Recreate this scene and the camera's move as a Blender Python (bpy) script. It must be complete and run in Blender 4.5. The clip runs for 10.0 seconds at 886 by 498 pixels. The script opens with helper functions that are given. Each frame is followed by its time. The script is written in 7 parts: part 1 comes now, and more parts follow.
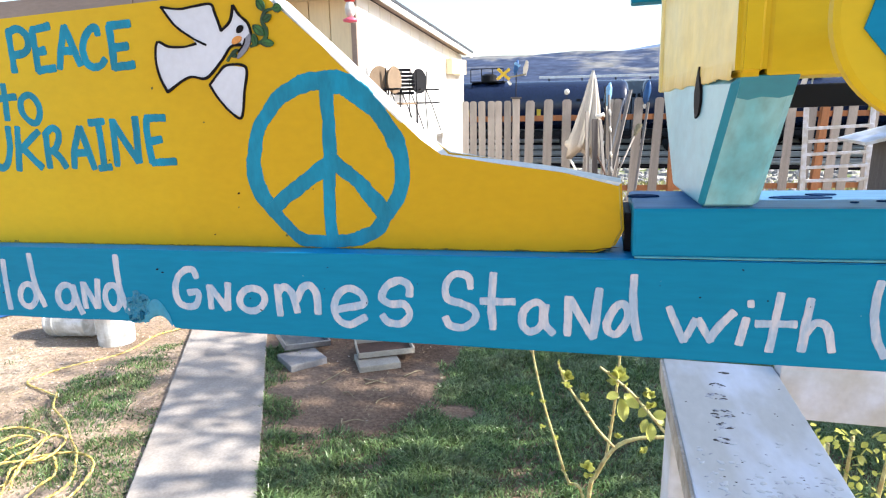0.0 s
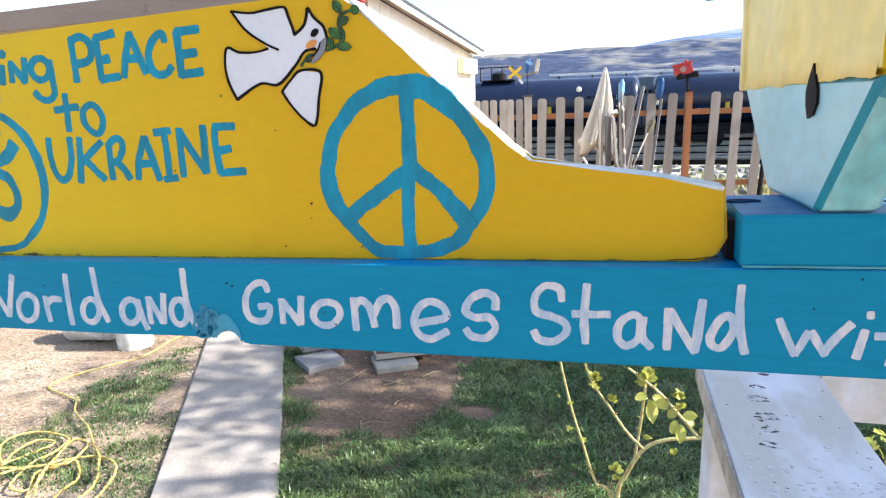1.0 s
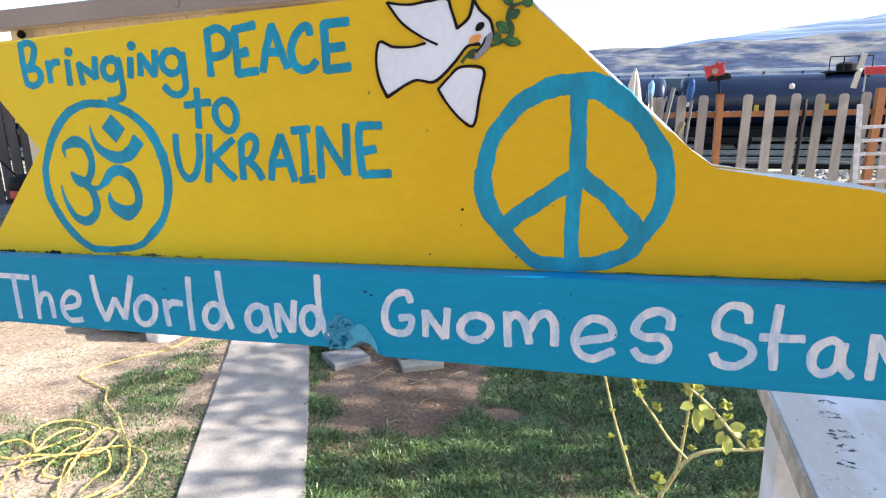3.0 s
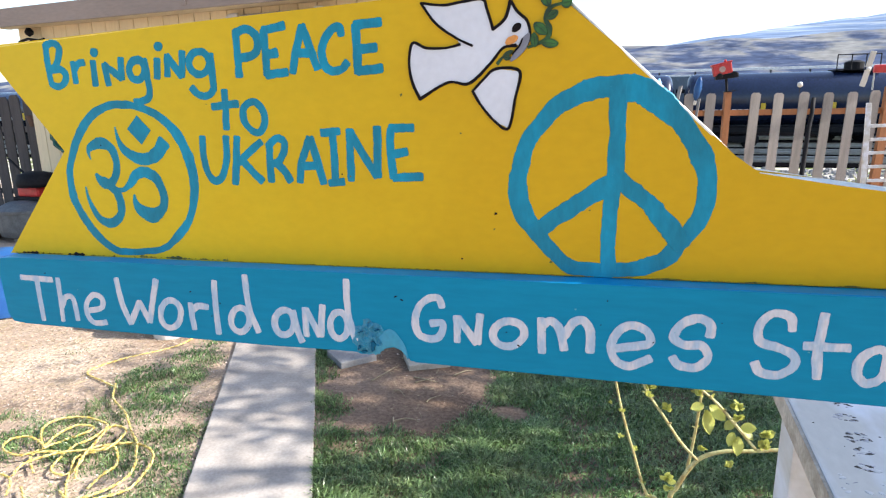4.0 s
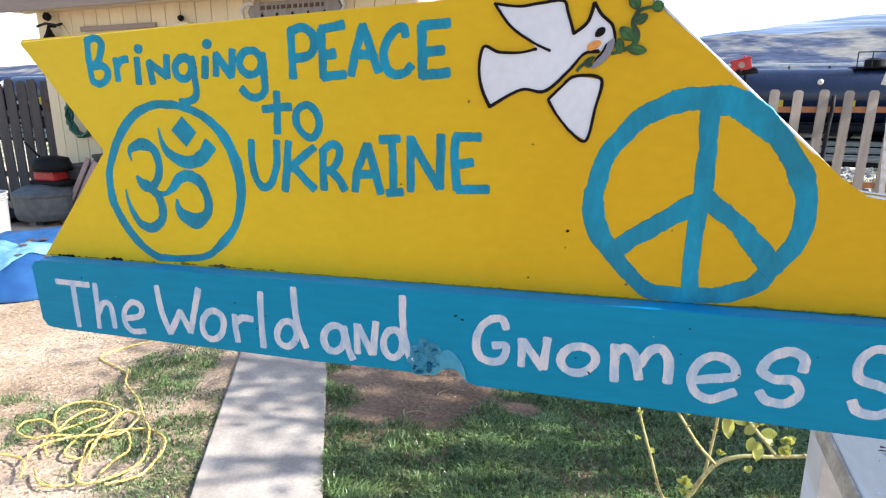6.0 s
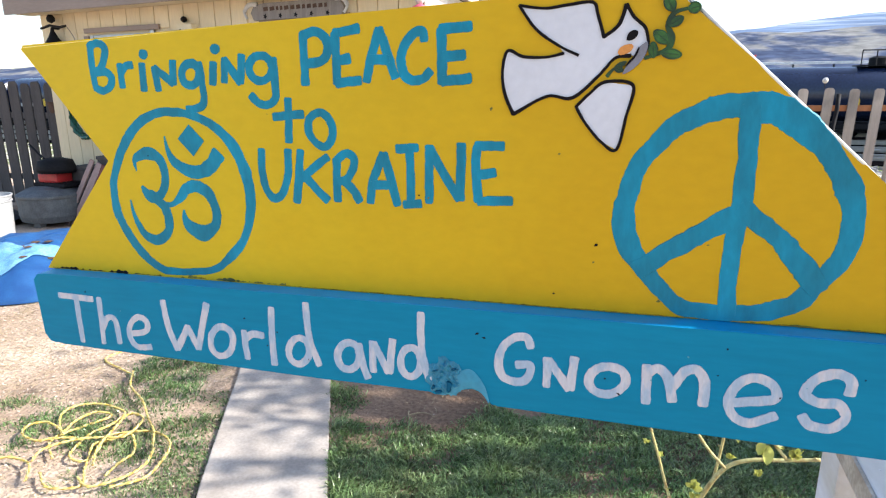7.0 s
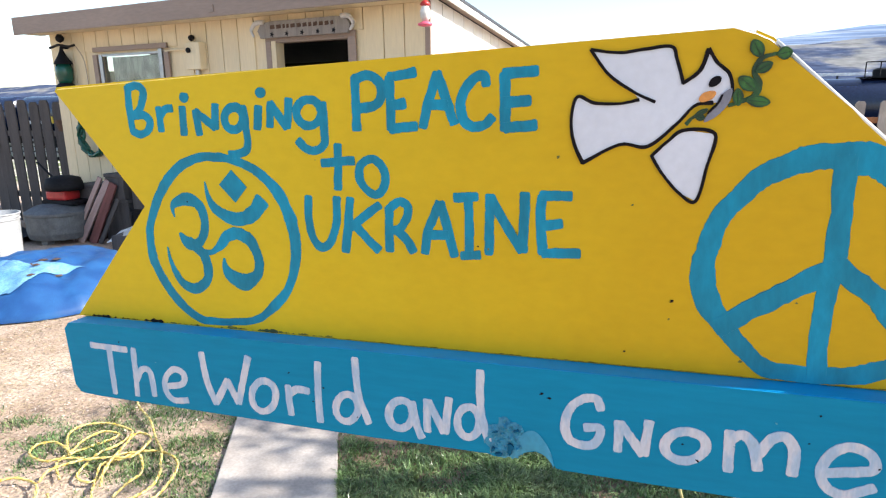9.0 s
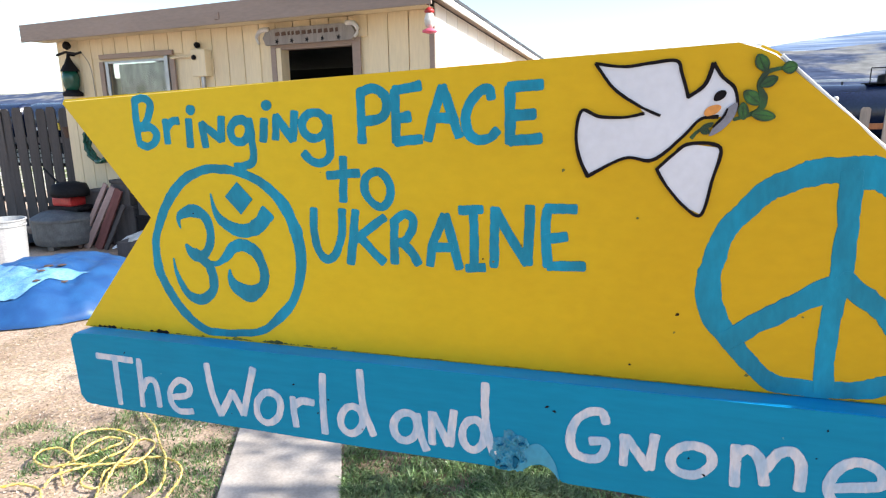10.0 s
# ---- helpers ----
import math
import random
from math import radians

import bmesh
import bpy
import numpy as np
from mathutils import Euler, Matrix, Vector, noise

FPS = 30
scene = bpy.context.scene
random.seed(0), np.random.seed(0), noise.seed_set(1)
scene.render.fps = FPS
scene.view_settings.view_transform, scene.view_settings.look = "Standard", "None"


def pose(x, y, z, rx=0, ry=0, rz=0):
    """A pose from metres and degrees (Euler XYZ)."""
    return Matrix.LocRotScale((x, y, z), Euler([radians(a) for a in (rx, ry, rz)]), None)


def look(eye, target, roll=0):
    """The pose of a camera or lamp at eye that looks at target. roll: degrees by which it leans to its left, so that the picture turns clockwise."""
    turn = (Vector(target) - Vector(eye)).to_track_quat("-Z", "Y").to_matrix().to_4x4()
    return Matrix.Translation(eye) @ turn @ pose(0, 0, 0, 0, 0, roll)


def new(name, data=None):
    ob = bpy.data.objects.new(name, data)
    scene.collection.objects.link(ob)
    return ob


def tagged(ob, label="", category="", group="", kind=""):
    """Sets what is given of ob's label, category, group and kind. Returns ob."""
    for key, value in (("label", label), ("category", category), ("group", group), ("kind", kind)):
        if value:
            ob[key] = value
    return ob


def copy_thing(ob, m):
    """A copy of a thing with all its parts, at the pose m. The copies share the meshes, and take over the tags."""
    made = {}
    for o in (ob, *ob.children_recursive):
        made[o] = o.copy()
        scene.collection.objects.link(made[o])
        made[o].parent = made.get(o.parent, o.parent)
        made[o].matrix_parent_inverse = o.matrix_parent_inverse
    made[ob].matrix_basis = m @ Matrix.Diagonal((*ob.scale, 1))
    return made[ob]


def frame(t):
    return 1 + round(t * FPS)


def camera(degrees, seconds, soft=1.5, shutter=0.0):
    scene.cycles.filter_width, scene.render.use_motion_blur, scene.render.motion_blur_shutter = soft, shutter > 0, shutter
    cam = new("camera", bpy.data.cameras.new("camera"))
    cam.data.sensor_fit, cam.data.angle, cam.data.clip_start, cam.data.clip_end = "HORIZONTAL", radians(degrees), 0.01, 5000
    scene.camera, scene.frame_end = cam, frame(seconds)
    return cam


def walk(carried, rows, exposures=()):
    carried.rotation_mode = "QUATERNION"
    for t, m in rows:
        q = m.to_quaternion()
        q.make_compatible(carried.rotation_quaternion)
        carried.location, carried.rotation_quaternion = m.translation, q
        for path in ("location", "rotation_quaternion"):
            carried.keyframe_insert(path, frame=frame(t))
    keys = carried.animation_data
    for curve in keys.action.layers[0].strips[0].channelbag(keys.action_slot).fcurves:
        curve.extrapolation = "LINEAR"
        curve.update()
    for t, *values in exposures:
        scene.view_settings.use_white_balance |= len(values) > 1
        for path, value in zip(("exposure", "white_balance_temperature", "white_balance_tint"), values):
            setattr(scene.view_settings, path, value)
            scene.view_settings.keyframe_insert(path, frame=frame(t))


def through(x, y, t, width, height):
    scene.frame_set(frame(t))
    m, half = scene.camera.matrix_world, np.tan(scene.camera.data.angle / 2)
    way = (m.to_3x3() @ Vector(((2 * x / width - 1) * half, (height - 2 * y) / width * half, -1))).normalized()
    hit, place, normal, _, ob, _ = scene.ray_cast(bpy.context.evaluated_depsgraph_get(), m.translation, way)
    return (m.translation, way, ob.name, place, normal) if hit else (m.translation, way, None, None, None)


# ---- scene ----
cam = camera(70.0, 10.0, soft=1.2)
PATH = [
    (0, (0.4612, -0.2792, 1.8878), (-0.0061, 1.6094, 1.4242), -1.02),
    (0.5, (0.4410, -0.2761, 1.8932), (-0.0486, 1.6063, 1.4274), -2.42),
    (1, (0.4254, -0.2735, 1.8904), (-0.0767, 1.6060, 1.4266), -2.01),
    (1.5, (0.4049, -0.2717, 1.8908), (-0.1102, 1.6044, 1.4270), -2.01),
    (2, (0.3866, -0.2714, 1.8921), (-0.1466, 1.5993, 1.4276), -2.07),
    (2.5, (0.3711, -0.2706, 1.8924), (-0.1798, 1.5951, 1.4280), -1.45),
    (4, (0.3469, -0.2682, 1.8945), (-0.2296, 1.5878, 1.4223), -1.10),
    (4.5, (0.3406, -0.2675, 1.8969), (-0.2481, 1.5828, 1.4176), -0.86),
    (5, (0.3334, -0.2650, 1.8984), (-0.2615, 1.5813, 1.4111), -0.50),
    (5.5, (0.3252, -0.2607, 1.9000), (-0.2759, 1.5813, 1.4045), -0.04),
    (7, (0.3075, -0.2449, 1.9036), (-0.3073, 1.5920, 1.4058), -0.39),
    (7.5, (0.3002, -0.2379, 1.9068), (-0.3182, 1.6000, 1.4168), -0.15),
    (8, (0.2919, -0.2353, 1.9117), (-0.3293, 1.6044, 1.4322), 0.16),
    (8.5, (0.2842, -0.2351, 1.9141), (-0.3432, 1.6068, 1.4519), -0.17),
    (9, (0.2810, -0.2347, 1.9156), (-0.3508, 1.6075, 1.4604), -0.83),
    (9.5, (0.2807, -0.2343, 1.9169), (-0.3581, 1.6080, 1.4724), -1.03),
    (10, (0.2806, -0.2345, 1.9182), (-0.3646, 1.6075, 1.4815), -0.88),
]
walk(cam, [(t, look(eye, target, roll)) for t, eye, target, roll in PATH], ((0.0, 1.2), (2.5, 1.14), (5.0, 1.1), (10.0, 1.07)))


from mathutils.geometry import tessellate_polygon

# ---- world, sun, exposure ----
SUN = Vector((0.80, 0.10, 0.60)).normalized()
world = bpy.data.worlds.new("world")
scene.world = world
world.use_nodes = True
wn = world.node_tree.nodes
sky = wn.new("ShaderNodeTexSky")
sky.sky_type = "NISHITA"
sky.sun_disc = False
sky.sun_elevation = math.asin(SUN.z)
sky.sun_rotation = math.atan2(SUN.x, SUN.y)
sky.air_density, sky.dust_density, sky.ozone_density = 1.0, 1.2, 1.0
wn["Background"].inputs["Strength"].default_value = 0.15
world.node_tree.links.new(sky.outputs[0], wn["Background"].inputs["Color"])
sun = new("sun", bpy.data.lights.new("sun", "SUN"))
sun.data.energy, sun.data.angle, sun.data.color = 5.0, radians(0.53), (1.0, 0.96, 0.90)
sun.matrix_world = look(SUN * 50, (0, 0, 0))


# ---- materials ----


def material(name, colour, rough=0.6, metal=0.0, vary=0.25, scale=8.0, fine=60.0, bump=0.15, depth=0.002,
             second=None, amount=0.5, stretch=(1, 1, 1), per_piece=0.0, per_island=0.0, spec=0.5, through=0.0):
    """Paint, wood, stone: a base colour broken by a broad and a fine noise, with a fine relief."""
    m = bpy.data.materials.new(name)
    m.use_nodes = True
    n, link = m.node_tree.nodes, m.node_tree.links.new
    b = n["Principled BSDF"]
    b.inputs["Roughness"].default_value, b.inputs["Metallic"].default_value = rough, metal
    b.inputs["Specular IOR Level"].default_value = spec
    co = n.new("ShaderNodeTexCoord")
    mp = n.new("ShaderNodeMapping")
    mp.inputs["Scale"].default_value = stretch
    link(co.outputs["Object"], mp.inputs["Vector"])
    big, small = n.new("ShaderNodeTexNoise"), n.new("ShaderNodeTexNoise")
    big.inputs["Scale"].default_value, big.inputs["Detail"].default_value = scale, 5
    small.inputs["Scale"].default_value, small.inputs["Detail"].default_value = fine, 6
    for x in (big, small):
        link(mp.outputs[0], x.inputs["Vector"])
    ramp = n.new("ShaderNodeValToRGB")
    ramp.color_ramp.elements[0].position, ramp.color_ramp.elements[1].position = 0.5 - 0.25 * amount, 0.5 + 0.35 * amount
    other = second or tuple(c * (1 - vary) for c in colour)
    ramp.color_ramp.elements[0].color, ramp.color_ramp.elements[1].color = (*other, 1), (*colour, 1)
    link(big.outputs["Fac"], ramp.inputs["Fac"])
    hsv = n.new("ShaderNodeHueSaturation")
    link(ramp.outputs["Color"], hsv.inputs["Color"])
    val = n.new("ShaderNodeMapRange")
    val.inputs["From Min"].default_value, val.inputs["From Max"].default_value = 0.25, 0.75
    val.inputs["To Min"].default_value, val.inputs["To Max"].default_value = 1 - vary, 1 + vary * 0.6
    link(small.outputs["Fac"], val.inputs["Value"])
    last = val.outputs[0]
    for on, node, out in ((per_piece, "ShaderNodeObjectInfo", "Random"), (per_island, "ShaderNodeNewGeometry", "Random Per Island")):
        if on:
            info = n.new(node)
            r = n.new("ShaderNodeMapRange")
            r.inputs["To Min"].default_value, r.inputs["To Max"].default_value = 1 - on, 1 + on * 0.7
            link(info.outputs[out], r.inputs["Value"])
            mul = n.new("ShaderNodeMath")
            mul.operation = "MULTIPLY"
            link(last, mul.inputs[0])
            link(r.outputs[0], mul.inputs[1])
            last = mul.outputs[0]
    link(last, hsv.inputs["Value"])
    link(hsv.outputs["Color"], b.inputs["Base Color"])
    if bump:
        bp = n.new("ShaderNodeBump")
        bp.inputs["Strength"].default_value, bp.inputs["Distance"].default_value = bump, depth
        link(small.outputs["Fac"], bp.inputs["Height"])
        link(bp.outputs[0], b.inputs["Normal"])
    if through:
        b.inputs["Transmission Weight"].default_value = 0.0
        tr, mix = n.new("ShaderNodeBsdfTranslucent"), n.new("ShaderNodeMixShader")
        mix.inputs[0].default_value = through
        link(hsv.outputs["Color"], tr.inputs["Color"])
        link(b.outputs[0], mix.inputs[1])
        link(tr.outputs[0], mix.inputs[2])
        link(mix.outputs[0], n["Material Output"].inputs["Surface"])
    return m


YELLOW = material("yellow_paint", (0.67, 0.445, 0.009), 0.5, spec=0.22, vary=0.05, scale=14, fine=150, bump=0.08, depth=0.0005, stretch=(1, 1, 1.8), second=(0.61, 0.415, 0.012), amount=0.8)


def golden_end(name, first, over, x0, x1):
    """Yellow paint that turns more golden towards one end of the board, the change broken by noise."""
    m = material(name, first, 0.5, spec=0.22, vary=0.05, scale=14, fine=150, bump=0.08, depth=0.0005, stretch=(1, 1, 1.8), second=tuple(c * 0.93 for c in first), amount=0.8)
    n, link = m.node_tree.nodes, m.node_tree.links.new
    co, sep, grain = n.new("ShaderNodeTexCoord"), n.new("ShaderNodeSeparateXYZ"), n.new("ShaderNodeTexNoise")
    grain.inputs["Scale"].default_value, grain.inputs["Detail"].default_value = 22, 6
    link(co.outputs["Object"], sep.inputs[0])
    link(co.outputs["Object"], grain.inputs["Vector"])
    push, cover, mix = n.new("ShaderNodeMath"), n.new("ShaderNodeMapRange"), n.new("ShaderNodeMix")
    push.operation = "MULTIPLY_ADD"
    push.inputs[1].default_value = 0.12
    link(grain.outputs["Fac"], push.inputs[0])
    link(sep.outputs["X"], push.inputs[2])
    cover.interpolation_type = "SMOOTHSTEP"
    cover.inputs["From Min"].default_value, cover.inputs["From Max"].default_value = x0 + 0.06, x1 + 0.06
    link(push.outputs[0], cover.inputs["Value"])
    mix.data_type, mix.blend_type = "RGBA", "MULTIPLY"
    link(cover.outputs[0], mix.inputs["Factor"])
    hsv, b = n["Hue/Saturation/Value"], n["Principled BSDF"]
    link(hsv.outputs["Color"], mix.inputs["A"])
    mix.inputs["B"].default_value = (*(o / f for o, f in zip(over, first)), 1)
    link(mix.outputs["Result"], b.inputs["Base Color"])
    return m


TAIL_YELLOW = golden_end("yellow_board_paint", (0.668, 0.468, 0.013), (0.622, 0.366, 0.006), 0.08, 0.33)
YELLOW_RAW = material("yellow_paint_worn", (0.80, 0.66, 0.20), 0.4, vary=0.2, scale=30, fine=220, bump=0.3, depth=0.001, stretch=(2, 2, 0.6), second=(0.72, 0.52, 0.10))
TEAL = material("teal_paint", (0.004, 0.225, 0.380), 0.5, spec=0.10, vary=0.10, scale=10, fine=120, bump=0.15, depth=0.0008, stretch=(0.5, 1, 3), amount=0.9)
TEAL_LETTER = material("teal_lettering", (0.009, 0.272, 0.420), 0.5, spec=0.18, vary=0.14, scale=45, fine=300, bump=0.3, depth=0.0005, second=(0.012, 0.19, 0.28), amount=0.45, stretch=(1.5, 1, 0.6))
TEAL_PALE = material("pale_teal_paint", (0.07, 0.35, 0.44), 0.28, vary=0.25, scale=60, fine=150, bump=0.35, depth=0.001, stretch=(1.5, 1, 0.5))
WHITE_LETTER = material("white_lettering", (0.56, 0.56, 0.605), 0.5, vary=0.12, scale=130, fine=700, bump=0.4, depth=0.0006, second=(0.36, 0.46, 0.58), amount=0.22, stretch=(1.6, 1, 0.5))
WHITE_PATCH = material("white_patch_paint", (0.66, 0.675, 0.73), 0.45, vary=0.06, scale=40, fine=300, bump=0.15, depth=0.0004)
BLACK_LINE = material("black_outline", (0.010, 0.007, 0.009), 0.6, spec=0.12, vary=0.3, scale=90, fine=500)
GREEN_LEAF = material("green_paint", (0.02, 0.10, 0.02), 0.5, vary=0.4, scale=200, fine=900, second=(0.008, 0.035, 0.01))
GREEN_MID = material("mid_green_paint", (0.05, 0.19, 0.03), 0.5, vary=0.3, scale=200, fine=900, second=(0.02, 0.09, 0.015))
ORANGE = material("orange_paint", (0.75, 0.30, 0.06), 0.5, vary=0.15, scale=200, fine=900)
GREY_PAINT = material("grey_paint", (0.22, 0.22, 0.26), 0.5, vary=0.15, scale=200, fine=900)
NAVY = material("dark_blue_paint", (0.008, 0.035, 0.11), 0.8, spec=0.05, vary=0.3, scale=60, fine=300)
TOP_SKY_TEAL = material("sky_lit_weathered_blue", (0.07, 0.20, 0.40), 0.5, vary=0.2, scale=30, fine=200, bump=0.3, depth=0.001, stretch=(0.4, 2, 1))
TEAL_MID = material("torn_teal_wood", (0.025, 0.26, 0.40), 0.4, vary=0.25, scale=60, fine=300, bump=0.4, depth=0.0008)
DEEP_TEAL = material("split_shade_teal", (0.004, 0.10, 0.19), 0.6, spec=0.1, vary=0.3, scale=200, fine=900)
TEAL_LIP = material("pale_teal_lip", (0.020, 0.255, 0.375), 0.4, vary=0.2, scale=90, fine=400, bump=0.2, depth=0.0005, second=(0.03, 0.26, 0.40))
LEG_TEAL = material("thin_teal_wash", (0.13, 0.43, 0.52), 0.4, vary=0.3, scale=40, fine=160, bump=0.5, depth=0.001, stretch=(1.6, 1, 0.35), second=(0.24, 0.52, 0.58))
TEAL_DARKER = material("fresh_teal_paint", (0.018, 0.24, 0.34), 0.35, vary=0.12, scale=40, fine=200, bump=0.2, depth=0.0006)
# Beam teal with the sky's light mixed in, for upward faces.
LEDGE_SKY_TEAL = material("sky_lit_blue_ledge", (0.004, 0.29, 0.60), 0.45, spec=0.2, vary=0.12, scale=20, fine=140, bump=0.2, depth=0.0008, stretch=(0.4, 1, 2))
OLIVE = material("olive_crust", (0.20, 0.19, 0.015), 0.6, vary=0.4, scale=90, fine=500, second=(0.04, 0.06, 0.015))
EDGE_WHITE = material("board_edge_paint", (0.80, 0.78, 0.74), 0.5, vary=0.12, scale=40, fine=300, bump=0.3, depth=0.0006)
WHITE_WOOD = material("weathered_white_paint", (0.66, 0.68, 0.74), 0.55, vary=0.08, scale=9, fine=90, bump=0.35, depth=0.001, second=(0.50, 0.48, 0.44), amount=0.35, stretch=(1, 0.4, 1))
WHITE_EDGE = material("dirty_white_edge", (0.58, 0.53, 0.46), 0.7, vary=0.25, scale=22, fine=160, bump=0.4, depth=0.001, second=(0.30, 0.26, 0.21))
# Side-face paints: lighter paint with its grazing sheen mixed into the colour.
PALE_SIDE_TEAL = material("pale_side_teal", (0.40, 0.65, 0.69), 0.35, vary=0.12, scale=16, fine=150, bump=0.35, depth=0.001, stretch=(1, 0.5, 0.9), second=(0.27, 0.55, 0.62))
PALE_SIDE_YELLOW = material("pale_side_yellow", (0.86, 0.63, 0.15), 0.4, vary=0.12, scale=22, fine=150, bump=0.3, depth=0.001, stretch=(1, 0.6, 0.7), second=(0.88, 0.72, 0.32))
SMUDGE = material("grey_smudge", (0.55, 0.545, 0.585), 0.8, vary=0.3, scale=120, fine=600)
BLACK_HEAP = material("dark_heap", (0.018, 0.018, 0.020), 0.6, vary=0.4, scale=6, fine=60, bump=0.4, depth=0.01)
DIRT_SPOT = material("dark_dirt", (0.16, 0.135, 0.12), 0.9, vary=0.5, scale=120, fine=600, second=(0.03, 0.025, 0.02))
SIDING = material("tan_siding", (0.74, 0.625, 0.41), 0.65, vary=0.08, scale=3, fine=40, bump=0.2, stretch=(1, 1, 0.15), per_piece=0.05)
# Paler copy of the siding for sun-facing parts, sunlight included in the colour.
SIDING_SUNLIT = material("sunlit_siding", (0.84, 0.82, 0.78), 0.6, vary=0.06, scale=3, fine=40, bump=0.2, stretch=(1, 1, 0.15), per_piece=0.04)
BROWN = material("brown_trim", (0.30, 0.225, 0.18), 0.6, vary=0.12, scale=4, fine=50, bump=0.2, stretch=(0.2, 1, 1))
ROOFING = material("dark_roofing", (0.06, 0.07, 0.085), 0.8, vary=0.3, scale=6, fine=120, bump=0.5)
DARK = material("interior_shade", (0.012, 0.011, 0.010), 0.9, vary=0.4, scale=3, fine=30)
PICKET = material("weathered_picket", (0.33, 0.295, 0.265), 0.85, vary=0.22, scale=3, fine=40, bump=0.5, depth=0.003, stretch=(6, 6, 0.5), per_piece=0.22)
OLD_WOOD = material("grey_old_wood", (0.105, 0.093, 0.090), 0.9, vary=0.3, scale=3, fine=40, bump=0.5, depth=0.003, stretch=(6, 6, 0.5), per_piece=0.25)
ORANGE_WOOD = material("orange_stained_wood", (0.34, 0.13, 0.045), 0.7, vary=0.22, scale=4, fine=45, bump=0.4, stretch=(5, 5, 0.5))
CONCRETE = material("concrete", (0.48, 0.425, 0.375), 0.9, vary=0.18, scale=3.2, fine=60, bump=0.5, depth=0.003, second=(0.30, 0.26, 0.225), amount=0.7)
STONE = material("grey_paver", (0.26, 0.25, 0.25), 0.9, vary=0.2, scale=9, fine=80, bump=0.5, depth=0.004)
PALE_STONE = material("pale_paver", (0.42, 0.38, 0.32), 0.9, vary=0.2, scale=9, fine=80, bump=0.5, depth=0.004)
DRIFTWOOD = material("pale_driftwood", (0.24, 0.225, 0.215), 0.9, vary=0.25, scale=3, fine=40, bump=0.5, depth=0.003, stretch=(6, 6, 0.5), per_piece=0.2)
DRY_STRAW = material("broom_straw", (0.30, 0.27, 0.17), 0.9, vary=0.35, scale=20, fine=120, bump=0.8, depth=0.004, stretch=(6, 6, 0.5))
METAL = material("dull_metal", (0.42, 0.43, 0.45), 0.4, 0.9, vary=0.2, scale=9, fine=80)
ZINC = material("galvanised_metal", (0.16, 0.175, 0.185), 0.6, 0.4, vary=0.25, scale=12, fine=60)
SHADED_PLASTIC = material("shaded_white_plastic", (0.33, 0.35, 0.37), 0.5, vary=0.2, scale=6, fine=60, second=(0.40, 0.40, 0.41), amount=0.4)
WHITE_PLASTIC = material("white_plastic", (0.78, 0.78, 0.76), 0.4, vary=0.08, scale=12, fine=90, second=(0.55, 0.53, 0.48), amount=0.3)
BLUE_TARP = material("blue_tarp", (0.022, 0.095, 0.25), 0.4, spec=0.3, vary=0.15, scale=5, fine=160, bump=0.3, depth=0.002, second=(0.016, 0.065, 0.20))
SUNLIT_TARP = material("sunlit_tarp_cyan", (0.20, 0.42, 0.60), 0.25, vary=0.3, scale=7, fine=60, bump=0.5, depth=0.006, second=(0.10, 0.26, 0.50), amount=0.5)
PALE_BLUE = material("pale_blue_plastic", (0.22, 0.45, 0.72), 0.3, vary=0.2, scale=9, fine=90)
ROPE = material("yellow_rope", (0.72, 0.50, 0.05), 0.6, vary=0.35, scale=60, fine=300, bump=0.6, depth=0.003, second=(0.70, 0.60, 0.30))
ROPE_PALE = material("pale_rope_yarn", (0.70, 0.56, 0.20), 0.6, vary=0.4, scale=40, fine=300, bump=0.6, depth=0.003, second=(0.40, 0.25, 0.04))
CAR_GREY = material("grey_car_paint", (0.20, 0.26, 0.32), 0.5, vary=0.2, scale=0.8, fine=9, second=(0.12, 0.15, 0.18), amount=0.3)
TANK_BLACK = material("black_tank_paint", (0.008, 0.014, 0.042), 0.24, spec=0.6, vary=0.25, scale=0.7, fine=9, bump=0.05, depth=0.01, second=(0.013, 0.022, 0.055))
STEEL_DARK = material("dark_steel", (0.011, 0.011, 0.014), 0.7, spec=0.2, vary=0.4, scale=3, fine=40)
WHITE_MARK = material("white_marking", (0.85, 0.85, 0.85), 0.6)
YELLOW_MARK = material("yellow_marking", (0.75, 0.50, 0.03), 0.5)
RAIL_STEEL = material("rail_steel", (0.55, 0.54, 0.53), 0.28, 0.9, vary=0.2, scale=3, fine=40)
BALLAST = material("dark_ballast", (0.006, 0.006, 0.007), 1.0, spec=0.0, vary=0.5, scale=2, fine=14, bump=0.8, depth=0.03)
RED = material("red_paint", (0.52, 0.035, 0.035), 0.4, vary=0.25, scale=12, fine=120)
RED_DULL = material("dull_red_wood", (0.20, 0.07, 0.06), 0.8, vary=0.3, scale=5, fine=60, stretch=(4, 4, 0.5))
RED_PALE = material("faded_red_wood", (0.42, 0.29, 0.26), 0.8, vary=0.25, scale=5, fine=60, stretch=(4, 4, 0.5))
TAN = material("tan_fabric", (0.24, 0.165, 0.105), 0.8, vary=0.2, scale=8, fine=90)
GREY_NET = material("grey_net", (0.17, 0.165, 0.16), 0.9, vary=0.5, scale=3, fine=14, second=(0.42, 0.42, 0.43), amount=0.3, stretch=(1, 1, 0.5))
CANVAS = material("beige_canvas", (0.60, 0.56, 0.49), 0.9, vary=0.18, scale=5, fine=90, bump=0.3, stretch=(3, 3, 0.4))
BARK = material("twig_bark", (0.60, 0.58, 0.27), 0.45, vary=0.3, scale=60, fine=300, bump=0.4, depth=0.001, second=(0.40, 0.30, 0.12))
